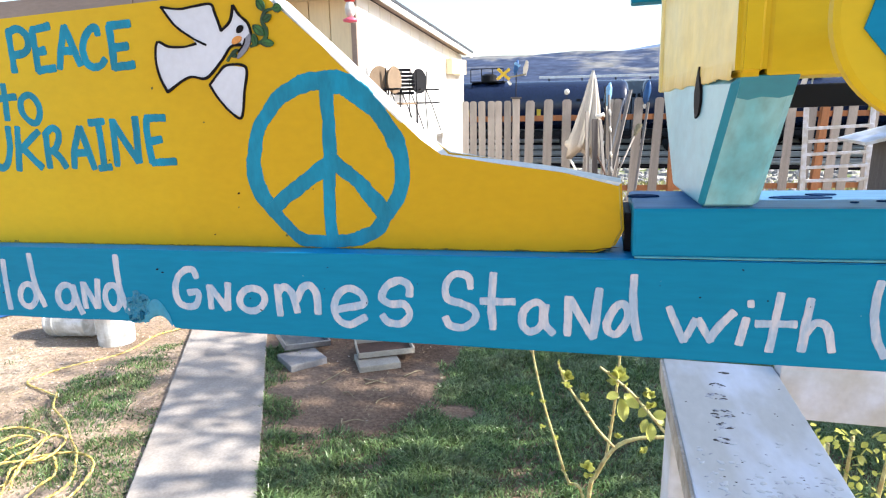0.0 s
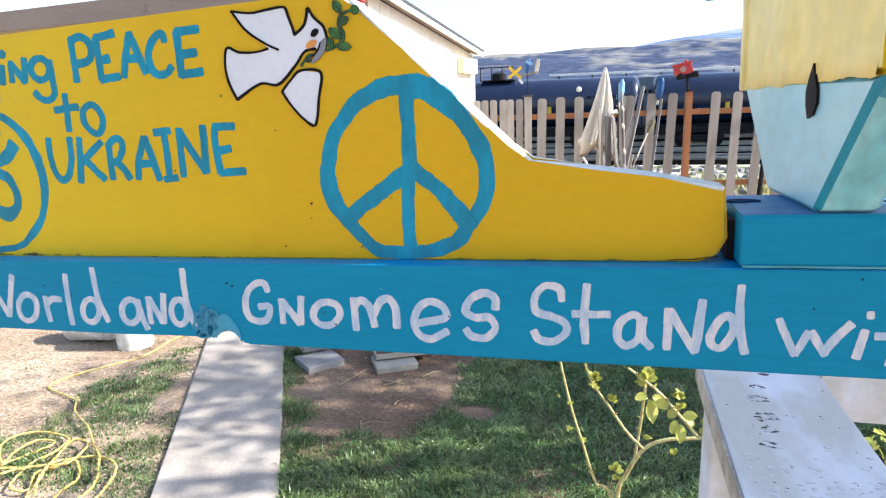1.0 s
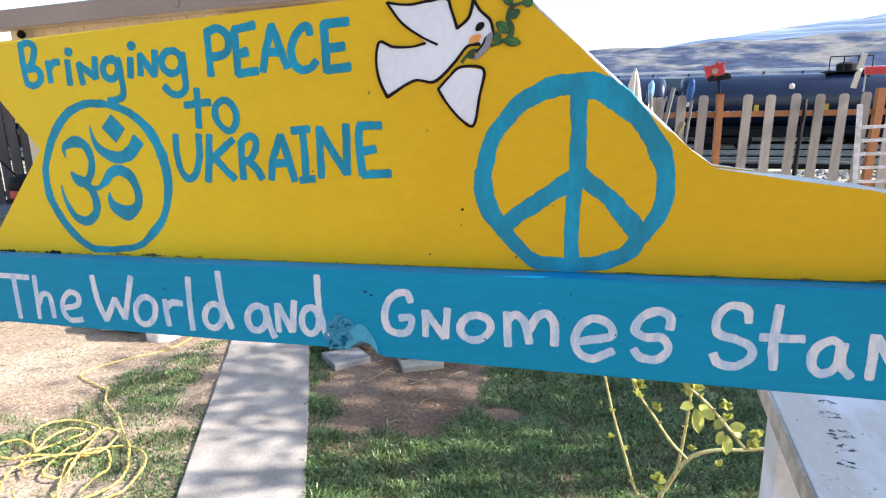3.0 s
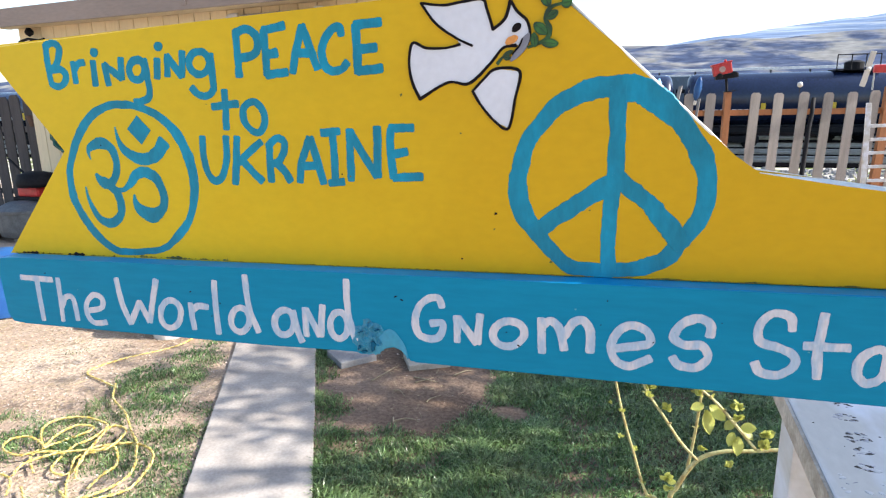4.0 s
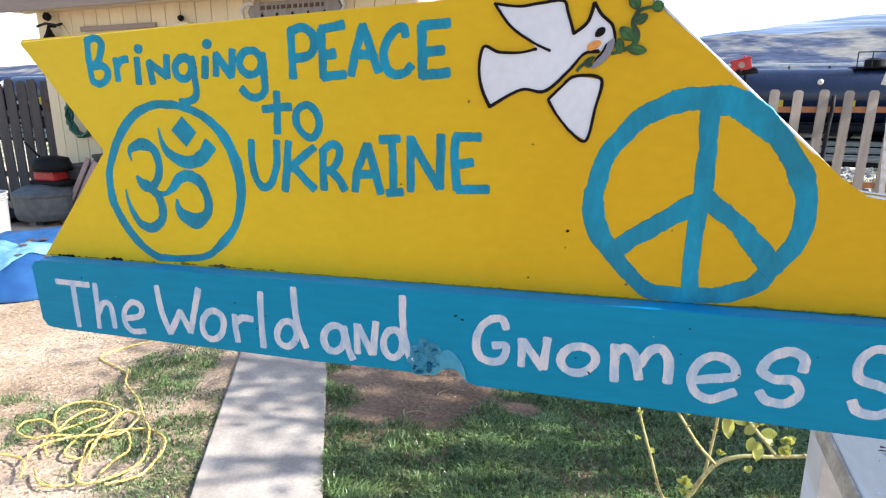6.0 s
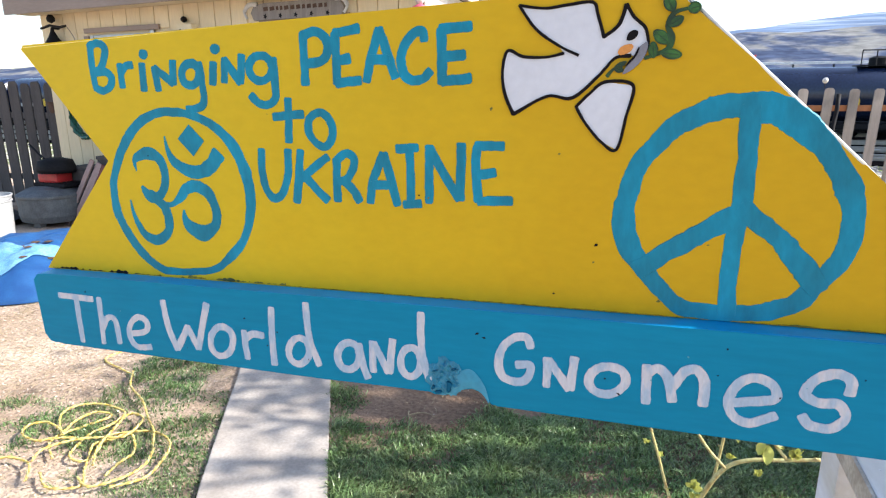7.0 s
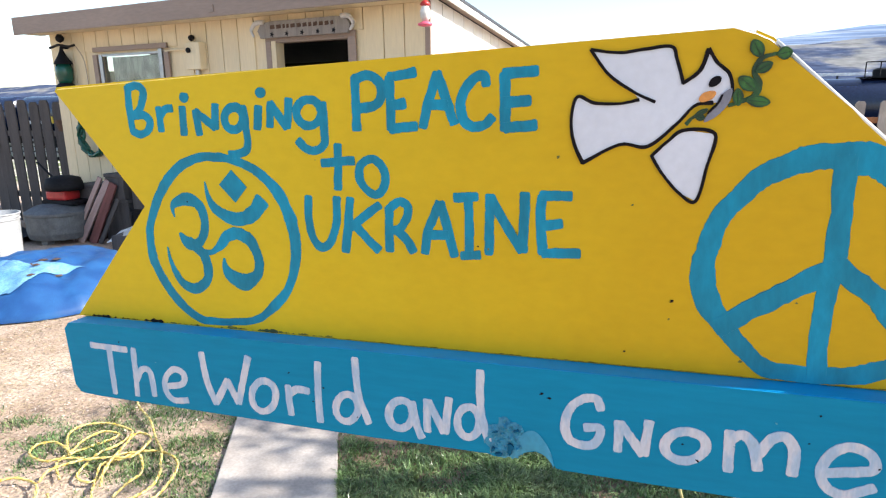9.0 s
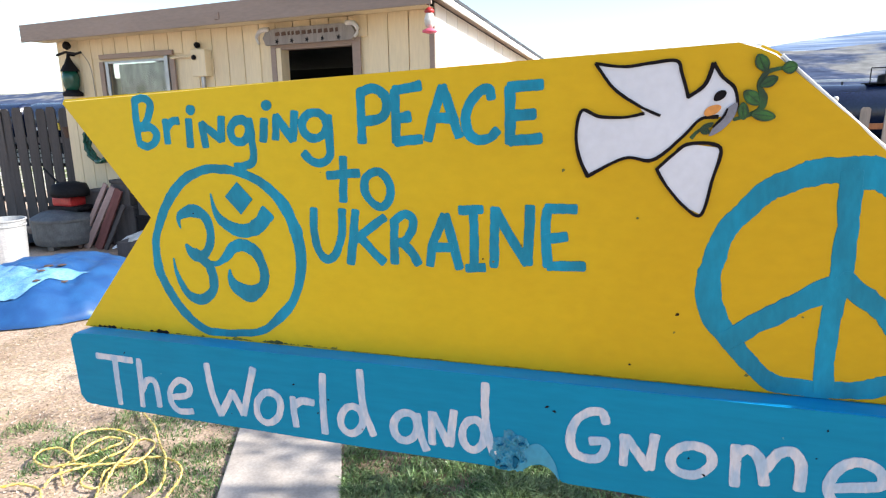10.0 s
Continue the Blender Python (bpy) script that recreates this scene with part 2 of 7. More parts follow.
BUSH_LEAF = material("young_leaf", (0.64, 0.61, 0.17), 0.4, vary=0.25, scale=60, fine=400, per_piece=0.3, second=(0.48, 0.52, 0.12), through=0.45)
TREE_LEAF = material("tree_leaf", (0.06, 0.11, 0.025), 0.6, vary=0.3, per_island=0.3, through=0.2)
TRUNK = material("tree_bark", (0.13, 0.10, 0.08), 0.9, vary=0.4, scale=5, fine=40, bump=0.8, depth=0.01)
GRASS = material("grass_blade", (0.135, 0.245, 0.078), 0.3, vary=0.25, scale=2.2, fine=9, per_island=0.6, second=(0.20, 0.265, 0.11), amount=0.6, through=0.25, bump=0)
WEED = material("weed_blade", (0.26, 0.27, 0.07), 0.6, vary=0.3, scale=0.8, per_island=0.5, second=(0.42, 0.38, 0.20), through=0.3, bump=0)
GRASS_LIGHT = material("pale_grass_blade", (0.29, 0.39, 0.20), 0.3, vary=0.25, scale=2.2, fine=9, per_island=0.5, second=(0.32, 0.36, 0.17), through=0.3, bump=0)
STRAW = material("dry_straw", (0.42, 0.33, 0.20), 0.8, vary=0.2, per_island=0.35, bump=0)
CHIP = material("wood_chip", (0.58, 0.47, 0.38), 0.9, vary=0.2, per_island=0.4, bump=0)
GREEN_GLASS = material("green_glass", (0.01, 0.09, 0.06), 0.15, vary=0.2)
PINK = material("pink_plastic", (0.75, 0.12, 0.20), 0.35)
RUST = material("rusty_brown", (0.11, 0.06, 0.04), 0.8, vary=0.35, scale=14, fine=90)
BONE = material("white_horn", (0.62, 0.60, 0.57), 0.5, vary=0.15, scale=20, fine=120)


def glass_material():
    m = bpy.data.materials.new("window_glass")
    m.use_nodes = True
    b = m.node_tree.nodes["Principled BSDF"]
    b.inputs["Base Color"].default_value = (0.8, 0.85, 0.85, 1)
    b.inputs["Roughness"].default_value, b.inputs["Transmission Weight"].default_value = 0.03, 1.0
    return m


GLASS = glass_material()


def ground_material():
    """Dry soil with chips, running into greener turf and to weeds and gravel far off."""
    m = bpy.data.materials.new("yard_soil")
    m.use_nodes = True
    n, link = m.node_tree.nodes, m.node_tree.links.new
    b = n["Principled BSDF"]
    b.inputs["Roughness"].default_value = 0.95
    b.inputs["Specular IOR Level"].default_value = 0.1
    co = n.new("ShaderNodeTexCoord")
    a, f, g = n.new("ShaderNodeTexNoise"), n.new("ShaderNodeTexNoise"), n.new("ShaderNodeTexVoronoi")
    a.inputs["Scale"].default_value, a.inputs["Detail"].default_value = 1.1, 6
    f.inputs["Scale"].default_value, f.inputs["Detail"].default_value = 38, 8
    g.inputs["Scale"].default_value = 45
    for x in (a, f, g):
        link(co.outputs["Object"], x.inputs["Vector"])
    r1 = n.new("ShaderNodeValToRGB")
    r1.color_ramp.elements[0].position, r1.color_ramp.elements[1].position = 0.35, 0.68
    r1.color_ramp.elements[0].color, r1.color_ramp.elements[1].color = (0.30, 0.215, 0.155, 1), (0.58, 0.47, 0.375, 1)
    link(a.outputs["Fac"], r1.inputs["Fac"])
    r2 = n.new("ShaderNodeValToRGB")
    r2.color_ramp.elements[0].position, r2.color_ramp.elements[1].position = 0.3, 0.72
    r2.color_ramp.elements[0].color, r2.color_ramp.elements[1].color = (0.70, 0.67, 0.65, 1), (1.25, 1.22, 1.18, 1)
    link(f.outputs["Fac"], r2.inputs["Fac"])
    mx = n.new("ShaderNodeMix")
    mx.data_type, mx.blend_type = "RGBA", "MULTIPLY"
    mx.inputs["Factor"].default_value = 1.0
    link(r1.outputs[0], mx.inputs["A"])
    link(r2.outputs[0], mx.inputs["B"])
    # tree shade put into the colour: darker soil on the lawn's side of the path
    way, shade_side = n.new("ShaderNodeVectorMath"), n.new("ShaderNodeMapRange")
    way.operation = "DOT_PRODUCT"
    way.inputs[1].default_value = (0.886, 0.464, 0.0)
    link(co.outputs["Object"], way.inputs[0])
    shade_side.inputs["From Min"].default_value, shade_side.inputs["From Max"].default_value = -0.12, 0.12
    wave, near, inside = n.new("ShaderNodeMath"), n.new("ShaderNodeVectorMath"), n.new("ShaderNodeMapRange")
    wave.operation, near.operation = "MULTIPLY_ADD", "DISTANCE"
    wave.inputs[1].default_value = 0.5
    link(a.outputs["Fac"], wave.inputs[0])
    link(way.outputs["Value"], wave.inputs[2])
    shade_side.inputs["From Min"].default_value, shade_side.inputs["From Max"].default_value = 0.12, 0.38
    link(wave.outputs[0], shade_side.inputs["Value"])
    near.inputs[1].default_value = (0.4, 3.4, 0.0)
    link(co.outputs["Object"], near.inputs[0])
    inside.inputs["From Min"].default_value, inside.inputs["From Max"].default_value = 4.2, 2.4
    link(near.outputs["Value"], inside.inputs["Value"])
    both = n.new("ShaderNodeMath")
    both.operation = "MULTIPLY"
    link(shade_side.outputs[0], both.inputs[0])
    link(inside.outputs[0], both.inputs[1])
    shade_tint = n.new("ShaderNodeMix")
    shade_tint.data_type = "RGBA"
    shade_tint.inputs["B"].default_value = (0.44, 0.395, 0.375, 1)
    shade_tint.inputs["A"].default_value = (1, 1, 1, 1)
    link(both.outputs[0], shade_tint.inputs["Factor"])
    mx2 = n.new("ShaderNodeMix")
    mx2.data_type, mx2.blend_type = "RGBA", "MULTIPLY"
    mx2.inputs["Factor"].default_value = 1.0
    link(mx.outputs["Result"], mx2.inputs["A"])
    link(shade_tint.outputs["Result"], mx2.inputs["B"])
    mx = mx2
    sep, far = n.new("ShaderNodeSeparateXYZ"), n.new("ShaderNodeMapRange")
    link(co.outputs["Object"], sep.inputs[0])
    far.inputs["From Min"].default_value, far.inputs["From Max"].default_value = 10.5, 12.5
    link(sep.outputs["Y"], far.inputs["Value"])
    weeds = n.new("ShaderNodeValToRGB")
    weeds.color_ramp.elements[0].position, weeds.color_ramp.elements[1].position = 0.42, 0.58
    weeds.color_ramp.elements[0].color, weeds.color_ramp.elements[1].color = (0.12, 0.15, 0.05, 1), (0.52, 0.48, 0.42, 1)
    link(a.outputs["Fac"], weeds.inputs["Fac"])
    m2 = n.new("ShaderNodeMix")
    m2.data_type = "RGBA"
    link(far.outputs[0], m2.inputs["Factor"])
    link(mx.outputs["Result"], m2.inputs["A"])
    link(weeds.outputs[0], m2.inputs["B"])
    # dark scrub flats beyond the railway
    flats, m3 = n.new("ShaderNodeMapRange"), n.new("ShaderNodeMix")
    flats.inputs["From Min"].default_value, flats.inputs["From Max"].default_value = 60, 90
    link(sep.outputs["Y"], flats.inputs["Value"])
    m3.data_type = "RGBA"
    link(flats.outputs[0], m3.inputs["Factor"])
    link(m2.outputs["Result"], m3.inputs["A"])
    m3.inputs["B"].default_value = (0.06, 0.07, 0.085, 1)
    link(m3.outputs["Result"], b.inputs["Base Color"])
    bp = n.new("ShaderNodeBump")
    bp.inputs["Strength"].default_value, bp.inputs["Distance"].default_value = 0.7, 0.02
    add = n.new("ShaderNodeMath")
    link(f.outputs["Fac"], add.inputs[0])
    half = n.new("ShaderNodeMath")
    half.operation = "MULTIPLY"
    half.inputs[1].default_value = 0.22
    link(g.outputs["Distance"], half.inputs[0])
    link(half.outputs[0], add.inputs[1])
    link(add.outputs[0], bp.inputs["Height"])
    link(bp.outputs[0], b.inputs["Normal"])
    return m


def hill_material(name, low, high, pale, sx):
    """Far slopes, blue haze mixed into their colours: dark scrub, pale grass benches lying level."""
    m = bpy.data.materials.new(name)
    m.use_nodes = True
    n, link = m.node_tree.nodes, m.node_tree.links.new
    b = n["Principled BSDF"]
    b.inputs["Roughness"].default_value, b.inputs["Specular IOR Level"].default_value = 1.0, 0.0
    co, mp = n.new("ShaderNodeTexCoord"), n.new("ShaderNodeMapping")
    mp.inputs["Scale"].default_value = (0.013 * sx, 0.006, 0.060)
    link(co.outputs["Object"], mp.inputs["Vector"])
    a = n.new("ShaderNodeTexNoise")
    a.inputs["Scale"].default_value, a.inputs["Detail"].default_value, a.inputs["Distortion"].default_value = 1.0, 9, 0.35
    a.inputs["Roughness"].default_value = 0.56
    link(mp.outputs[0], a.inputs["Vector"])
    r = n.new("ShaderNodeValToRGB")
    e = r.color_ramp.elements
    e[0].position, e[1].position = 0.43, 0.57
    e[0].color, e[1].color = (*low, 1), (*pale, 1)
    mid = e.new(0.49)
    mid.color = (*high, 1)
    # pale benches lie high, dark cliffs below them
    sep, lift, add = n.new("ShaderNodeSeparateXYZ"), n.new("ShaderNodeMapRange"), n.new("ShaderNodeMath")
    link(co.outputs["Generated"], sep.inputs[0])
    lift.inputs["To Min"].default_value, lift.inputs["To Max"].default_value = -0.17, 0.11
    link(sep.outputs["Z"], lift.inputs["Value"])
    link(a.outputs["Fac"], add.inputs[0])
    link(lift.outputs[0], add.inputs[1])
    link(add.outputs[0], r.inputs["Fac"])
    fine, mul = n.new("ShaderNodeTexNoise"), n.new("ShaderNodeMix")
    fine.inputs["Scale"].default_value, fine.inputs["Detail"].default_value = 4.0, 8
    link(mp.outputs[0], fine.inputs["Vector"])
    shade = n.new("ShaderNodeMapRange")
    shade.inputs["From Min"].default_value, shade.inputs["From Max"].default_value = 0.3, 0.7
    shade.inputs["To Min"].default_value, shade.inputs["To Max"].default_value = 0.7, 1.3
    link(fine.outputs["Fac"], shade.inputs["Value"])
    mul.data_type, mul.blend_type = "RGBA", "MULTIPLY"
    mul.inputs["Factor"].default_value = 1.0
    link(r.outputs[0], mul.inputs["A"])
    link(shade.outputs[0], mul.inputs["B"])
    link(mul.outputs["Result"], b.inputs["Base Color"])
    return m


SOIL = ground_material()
# Distance haze sits in the colours: bluish on the near ridge, paler beyond.
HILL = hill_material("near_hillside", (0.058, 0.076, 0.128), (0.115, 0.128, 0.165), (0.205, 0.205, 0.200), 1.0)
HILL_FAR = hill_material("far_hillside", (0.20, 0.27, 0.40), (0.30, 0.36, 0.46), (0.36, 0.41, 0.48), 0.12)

# ---- mesh helpers ----


def mesh_of(name, bm, mat, smooth=False):
    me = bpy.data.meshes.new(name)
    bmesh.ops.recalc_face_normals(bm, faces=bm.faces[:])
    bm.to_mesh(me)
    bm.free()
    me.materials.append(mat)
    if smooth:
        me.polygons.foreach_set("use_smooth", [True] * len(me.polygons))
    return me


def part(name, bm, mat, parent, label="", m=None, smooth=False):
    """Links a bmesh as one mesh object under a thing or a part."""
    ob = new(name, mesh_of(name, bm, mat, smooth))
    ob.parent = parent
    if m is not None:
        ob.matrix_local = m
    return tagged(ob, label)


def root(name, m, label, category, group=""):
    ob = new(name)
    ob.empty_display_size = 0.1
    ob.matrix_world = m
    return tagged(ob, label, category, group)


def thing(name, bm, mat, label, category, m=None, group="", kind="", smooth=False):
    ob = new(name, mesh_of(name, bm, mat, smooth))
    if m is not None:
        ob.matrix_world = m
    return tagged(ob, label, category, group, kind)


def box(bm, x0, y0, z0, x1, y1, z1, bevel=0.0, m=None, seg=2):
    made = bmesh.ops.create_cube(bm, size=1.0)
    vs = made["verts"]
    for v in vs:
        v.co = Vector(((x0 + x1) / 2 + v.co.x * (x1 - x0), (y0 + y1) / 2 + v.co.y * (y1 - y0), (z0 + z1) / 2 + v.co.z * (z1 - z0)))
    if bevel:
        es = list({e for v in vs for e in v.link_edges})
        out = bmesh.ops.bevel(bm, geom=es, offset=bevel, segments=seg, affect="EDGES", profile=0.6)
        vs = list({v for f in out["faces"] for v in f.verts} | {v for v in vs if v.is_valid})
    if m is not None:
        for v in vs:
            v.co = m @ v.co
    return bm


def new_box(*a, **k):
    return box(bmesh.new(), *a, **k)


def lathe(profile, n=24, m=None, bm=None):
    """Turns (radius, height) pairs round z."""
    bm = bm or bmesh.new()
    rings = []
    for r, z in profile:
        rings.append([bm.verts.new((r * math.cos(2 * math.pi * i / n), r * math.sin(2 * math.pi * i / n), z)) for i in range(n)])
    for a, b in zip(rings, rings[1:]):
        for i in range(n):
            bm.faces.new((a[i], a[(i + 1) % n], b[(i + 1) % n], b[i]))
    bm.faces.new(rings[0][::-1])
    bm.faces.new(rings[-1])
    if m is not None:
        for ring in rings:
            for v in ring:
                v.co = m @ v.co
    return bm


def spline(pts, closed=False, steps=6):
    """A smooth line through the given points."""
    p = [Vector(q) for q in pts]
    if len(p) < 3:
        return p
    out, n = [], len(p)
    for i in range(n if closed else n - 1):
        if closed:
            a, b, c, d = p[i - 1], p[i], p[(i + 1) % n], p[(i + 2) % n]
        else:
            a, b, c, d = p[max(i - 1, 0)], p[i], p[i + 1], p[min(i + 2, n - 1)]
        for k in range(steps):
            t = k / steps
            out.append(0.5 * ((2 * b) + (c - a) * t + (2 * a - 5 * b + 4 * c - d) * t * t + (3 * b - a - 3 * c + d) * t ** 3))
    if not closed:
        out.append(p[-1])
    return out


def tube(pts, radius, n=8, bm=None, closed=False):
    """A round bar along a line; radius is one number or one for each point."""
    bm = bm or bmesh.new()
    pts = [Vector(p) for p in pts]
    radii = radius if isinstance(radius, (list, tuple)) else [radius] * len(pts)
    rings, up = [], Vector((0.13, 0.27, 0.95))
    for i, p in enumerate(pts):
        a = pts[i - 1] if (i or closed) else p
        b = pts[(i + 1) % len(pts)] if (i + 1 < len(pts) or closed) else p
        d = (b - a).normalized()
        s = d.cross(up)
        if s.length < 0.05:
            s = d.cross(Vector((1, 0.2, 0)))
        s.normalize()
        u = s.cross(d).normalized()
        rings.append([bm.verts.new(p + radii[i] * (s * math.cos(2 * math.pi * k / n) + u * math.sin(2 * math.pi * k / n))) for k in range(n)])
    for a, b in list(zip(rings, rings[1:])) + ([(rings[-1], rings[0])] if closed else []):
        for k in range(n):
            bm.faces.new((a[k], a[(k + 1) % n], b[(k + 1) % n], b[k]))
    if not closed:
        bm.faces.new(rings[0][::-1])
        bm.faces.new(rings[-1])
    return bm


def slab(outline, y0, y1, bevel=0.0, bm=None):
    """A board cut to an outline in the x, z plane, from y0 (front) to y1 (back)."""
    bm = bm or bmesh.new()
    f = [bm.verts.new((x, y0, z)) for x, z in outline]
    b = [bm.verts.new((x, y1, z)) for x, z in outline]
    front = bm.faces.new(f)
    bm.faces.new(b[::-1])
    n = len(f)
    for i in range(n):
        bm.faces.new((f[i], b[i], b[(i + 1) % n], f[(i + 1) % n]))
    if bevel:
        bmesh.ops.bevel(bm, geom=list(front.edges), offset=bevel, segments=2, affect="EDGES", profile=0.6)
    return bm


brush = random.Random(5)


def stroke(bm, pts, width, y, closed=False):
    """One brush stroke of paint on an upright face: a slightly uneven, slightly domed ribbon with round ends. A third number at a point is its own width."""
    line = spline([(q[0], q[2] if len(q) > 2 else width, q[1]) for q in pts], closed, 7)
    # even out the steps
    fine = []
    for a, b in zip(line, line[1:] + ([line[0]] if closed else [])):
        k = max(1, int(math.hypot(b.x - a.x, b.z - a.z) / 0.0014))
        fine += [a.lerp(b, i / k) for i in range(k)]
    if not closed:
        fine.append(line[-1])
    n, ph = len(fine), brush.uniform(0, 50)
    wide = [max(p.y, 0.0003) for p in fine]
    fine = [Vector((p.x, 0, p.z)) for p in fine]
    left, mid, right = [], [], []
    for i, p in enumerate(fine):
        half = wide[i] / 2
        a = fine[i - 1] if (i or closed) else p
        b = fine[(i + 1) % n] if (i + 1 < n or closed) else p
        d = (b - a)
        d = d.normalized() if d.length else Vector((1, 0, 0))
        s = Vector((-d.z, 0, d.x))
        wl = half * (1 + 0.16 * noise.noise((p.x * 45 + ph, p.z * 45, 3)) + 0.18 * noise.noise((p.x * 160 + ph, p.z * 160, 1)) + 0.13 * noise.noise((p.x * 700, p.z * 700, ph)))
        wr = half * (1 + 0.16 * noise.noise((p.x * 45, p.z * 45 + ph, 9)) + 0.18 * noise.noise((p.x * 160, p.z * 160 + ph, 7)) + 0.13 * noise.noise((p.x * 700, ph, p.z * 700)))
        left.append(p + s * wl)
        right.append(p - s * wr)
        mid.append(p)
    if not closed:
        for row in (0, -1):
            p, q = mid[row], mid[1 if row == 0 else -2]
            half = wide[row] / 2
            d = (p - q).normalized()
            caps = []
            blunt = brush.uniform(0.25, 0.6)
            for ang, keep in ((0.6, 0.90), (1.15, 0.62)):
                caps.append((p + d * half * math.sin(ang) * blunt, keep * brush.uniform(0.92, 1.08)))
            l0, r0 = left[row], right[row]
            for c, k in caps:
                lv, rv = c + (l0 - p) * k, c + (r0 - p) * k
                if row == 0:
                    left.insert(0, lv), right.insert(0, rv), mid.insert(0, c)
                else:
                    left.append(lv), right.append(rv), mid.append(c)
    rows, count = [], len(left)
    for i, (l, c, r) in enumerate(zip(left, mid, right)):
        top = Vector((0, y - 0.00020 - 0.00010 * i / count, 0))
        low = Vector((0, y + 0.0004, 0))
        rows.append([bm.verts.new(l + low), bm.verts.new(l.lerp(c, 0.10) + top), bm.verts.new(r.lerp(c, 0.10) + top), bm.verts.new(r + low)])
    pairs = list(zip(rows, rows[1:])) + ([(rows[-1], rows[0])] if closed else [])
    for a, b in pairs:
        for k in range(3):
            bm.faces.new((a[k], b[k], b[k + 1], a[k + 1]))
    if not closed:
        bm.faces.new(rows[0])
        bm.faces.new(rows[-1][::-1])
    return bm


def letter(parent, mat, width, strokes, y, name="letter", label=""):
    bm = bmesh.new()
    for i, (closed, pts) in enumerate(strokes):
        stroke(bm, [[c / 1000 for c in q] for q in pts], width / 1000, y - 0.00006 * i, bool(closed))
    return part(name, bm, mat, parent, label)


def patch(parent, mat, pts, y, name, label="", steps=3, rise=0.0004):
    """A flat patch of paint with a softly drawn outline."""
    line = spline([(x / 1000, 0, z / 1000) for x, z in pts], True, steps)
    return part(name, slab([(p.x, p.z) for p in line], y - rise, y + 0.0002), mat, parent, label)


# ---- ground ----


def ground_height(x, y):
    """Level in the yard, falling to the railway beyond the fence."""
    t = min(max((y - 11.5) / 14.0, 0), 1)
    drop = -1.5 * t * t * (3 - 2 * t)
    near = max(0.0, 1 - max(abs(x + 1) - 6, abs(y - 3) - 5, 0) / 3)
    return drop + near * (0.012 * noise.noise((x * 1.3, y * 1.3, 0)) + 0.006 * noise.noise((x * 6, y * 6, 3)))


def build_ground():
    xs = sorted({round(v, 3) for v in [-3000, -1200, -500, -200, -90, -50, -30, -20, -14, -10, -8] + [-7 + 0.1 * i for i in range(101)] + [4, 6, 9, 14, 22, 40, 80, 200, 500, 1200, 3000]})
    ys = sorted({round(v, 3) for v in [-3000, -800, -200, -60, -20, -8, -4, -2, -1] + [0.1 * i for i in range(76)] + [8, 9, 10, 11, 12, 13, 15, 17, 19, 21, 23, 25, 26, 30, 36, 45, 60, 100, 200, 420, 900, 2000, 4000]})
    bm = bmesh.new()
    grid = [[bm.verts.new((x, y, ground_height(x, y))) for x in xs] for y in ys]
    for a, b in zip(grid, grid[1:]):
        for i in range(len(xs) - 1):
            bm.faces.new((a[i], a[i + 1], b[i + 1], b[i]))
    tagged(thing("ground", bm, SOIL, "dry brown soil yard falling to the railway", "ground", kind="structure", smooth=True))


build_ground()

PATH_A, PATH_B = Vector((-1.43, 2.12, 0)), Vector((-2.44, 4.05, 0))
PATH_WAY = (PATH_B - PATH_A).normalized()
PATH_SIDE = Vector((PATH_WAY.y, -PATH_WAY.x, 0))
PATH_HALF = 0.31


def on_path(x, y):
    return abs((Vector((x, y, 0)) - PATH_A).dot(PATH_SIDE))


def build_path():
    turn = math.degrees(math.atan2(PATH_WAY.y, PATH_WAY.x)) - 90
    holder = root("concrete_path", pose(PATH_A.x, PATH_A.y, 0, 0, 0, turn), "pale concrete garden path with shadow streaks across it", "path")
    holder["kind"] = "structure"
    for k, (a, b) in enumerate(((-3.6, -0.62), (-0.61, 2.70), (2.71, 3.7))):
        bm = new_box(-PATH_HALF, a, -0.08, PATH_HALF, b, 0.028, bevel=0.008)
        bmesh.ops.subdivide_edges(bm, edges=[e for e in bm.edges if e.calc_length() > 0.3], cuts=20, use_grid_fill=True)
        for v in bm.verts:
            if abs(v.co.x) > PATH_HALF - 0.012:
                v.co.x += 0.007 * noise.noise((v.co.y * 5, v.co.x, k))
        part("slab", bm, CONCRETE, holder, "")


build_path()

# ---- the painted whirligig ----
SIGN = pose(0, 0, 1.81, 0, -1.3, 0)
whirligig = root("garden_whirligig", SIGN, "hand-painted yellow and teal wooden garden whirligig with lettering", "whirligig")


def tail_outline():
    pts = [(0.0, 0.0), (0.054, 0.059), (0.007, 0.1125), (0.0085, 0.1145), (0.16, 0.1175), (0.304, 0.1205), (0.311, 0.1195), (0.316, 0.117)]
    pts += [(0.347, 0.0872), (0.3745, 0.0603), (0.3840, 0.0510), (0.3925, 0.0428), (0.42, 0.0395), (0.447, 0.0355), (0.472, 0.0305), (0.4735, 0.010), (0.470, 0.003), (0.462, 0.0)]
    return pts


bm = slab(tail_outline(), 0.0, 0.019)
bmesh.ops.bevel(bm, geom=[e for e in bm.edges if abs(e.verts[0].co.y - e.verts[1].co.y) < 1e-6 and min(v.co.z for v in e.verts) > 0.001], offset=0.0014, segments=3, affect="EDGES")
tail = part("tail_board", bm, TAIL_YELLOW, whirligig, "yellow-painted board with a notched tail and white cut edge")
# the cut edge is painted pale along the slope
tail.data.materials.append(EDGE_WHITE)
tail.data.materials.append(YELLOW_RAW)
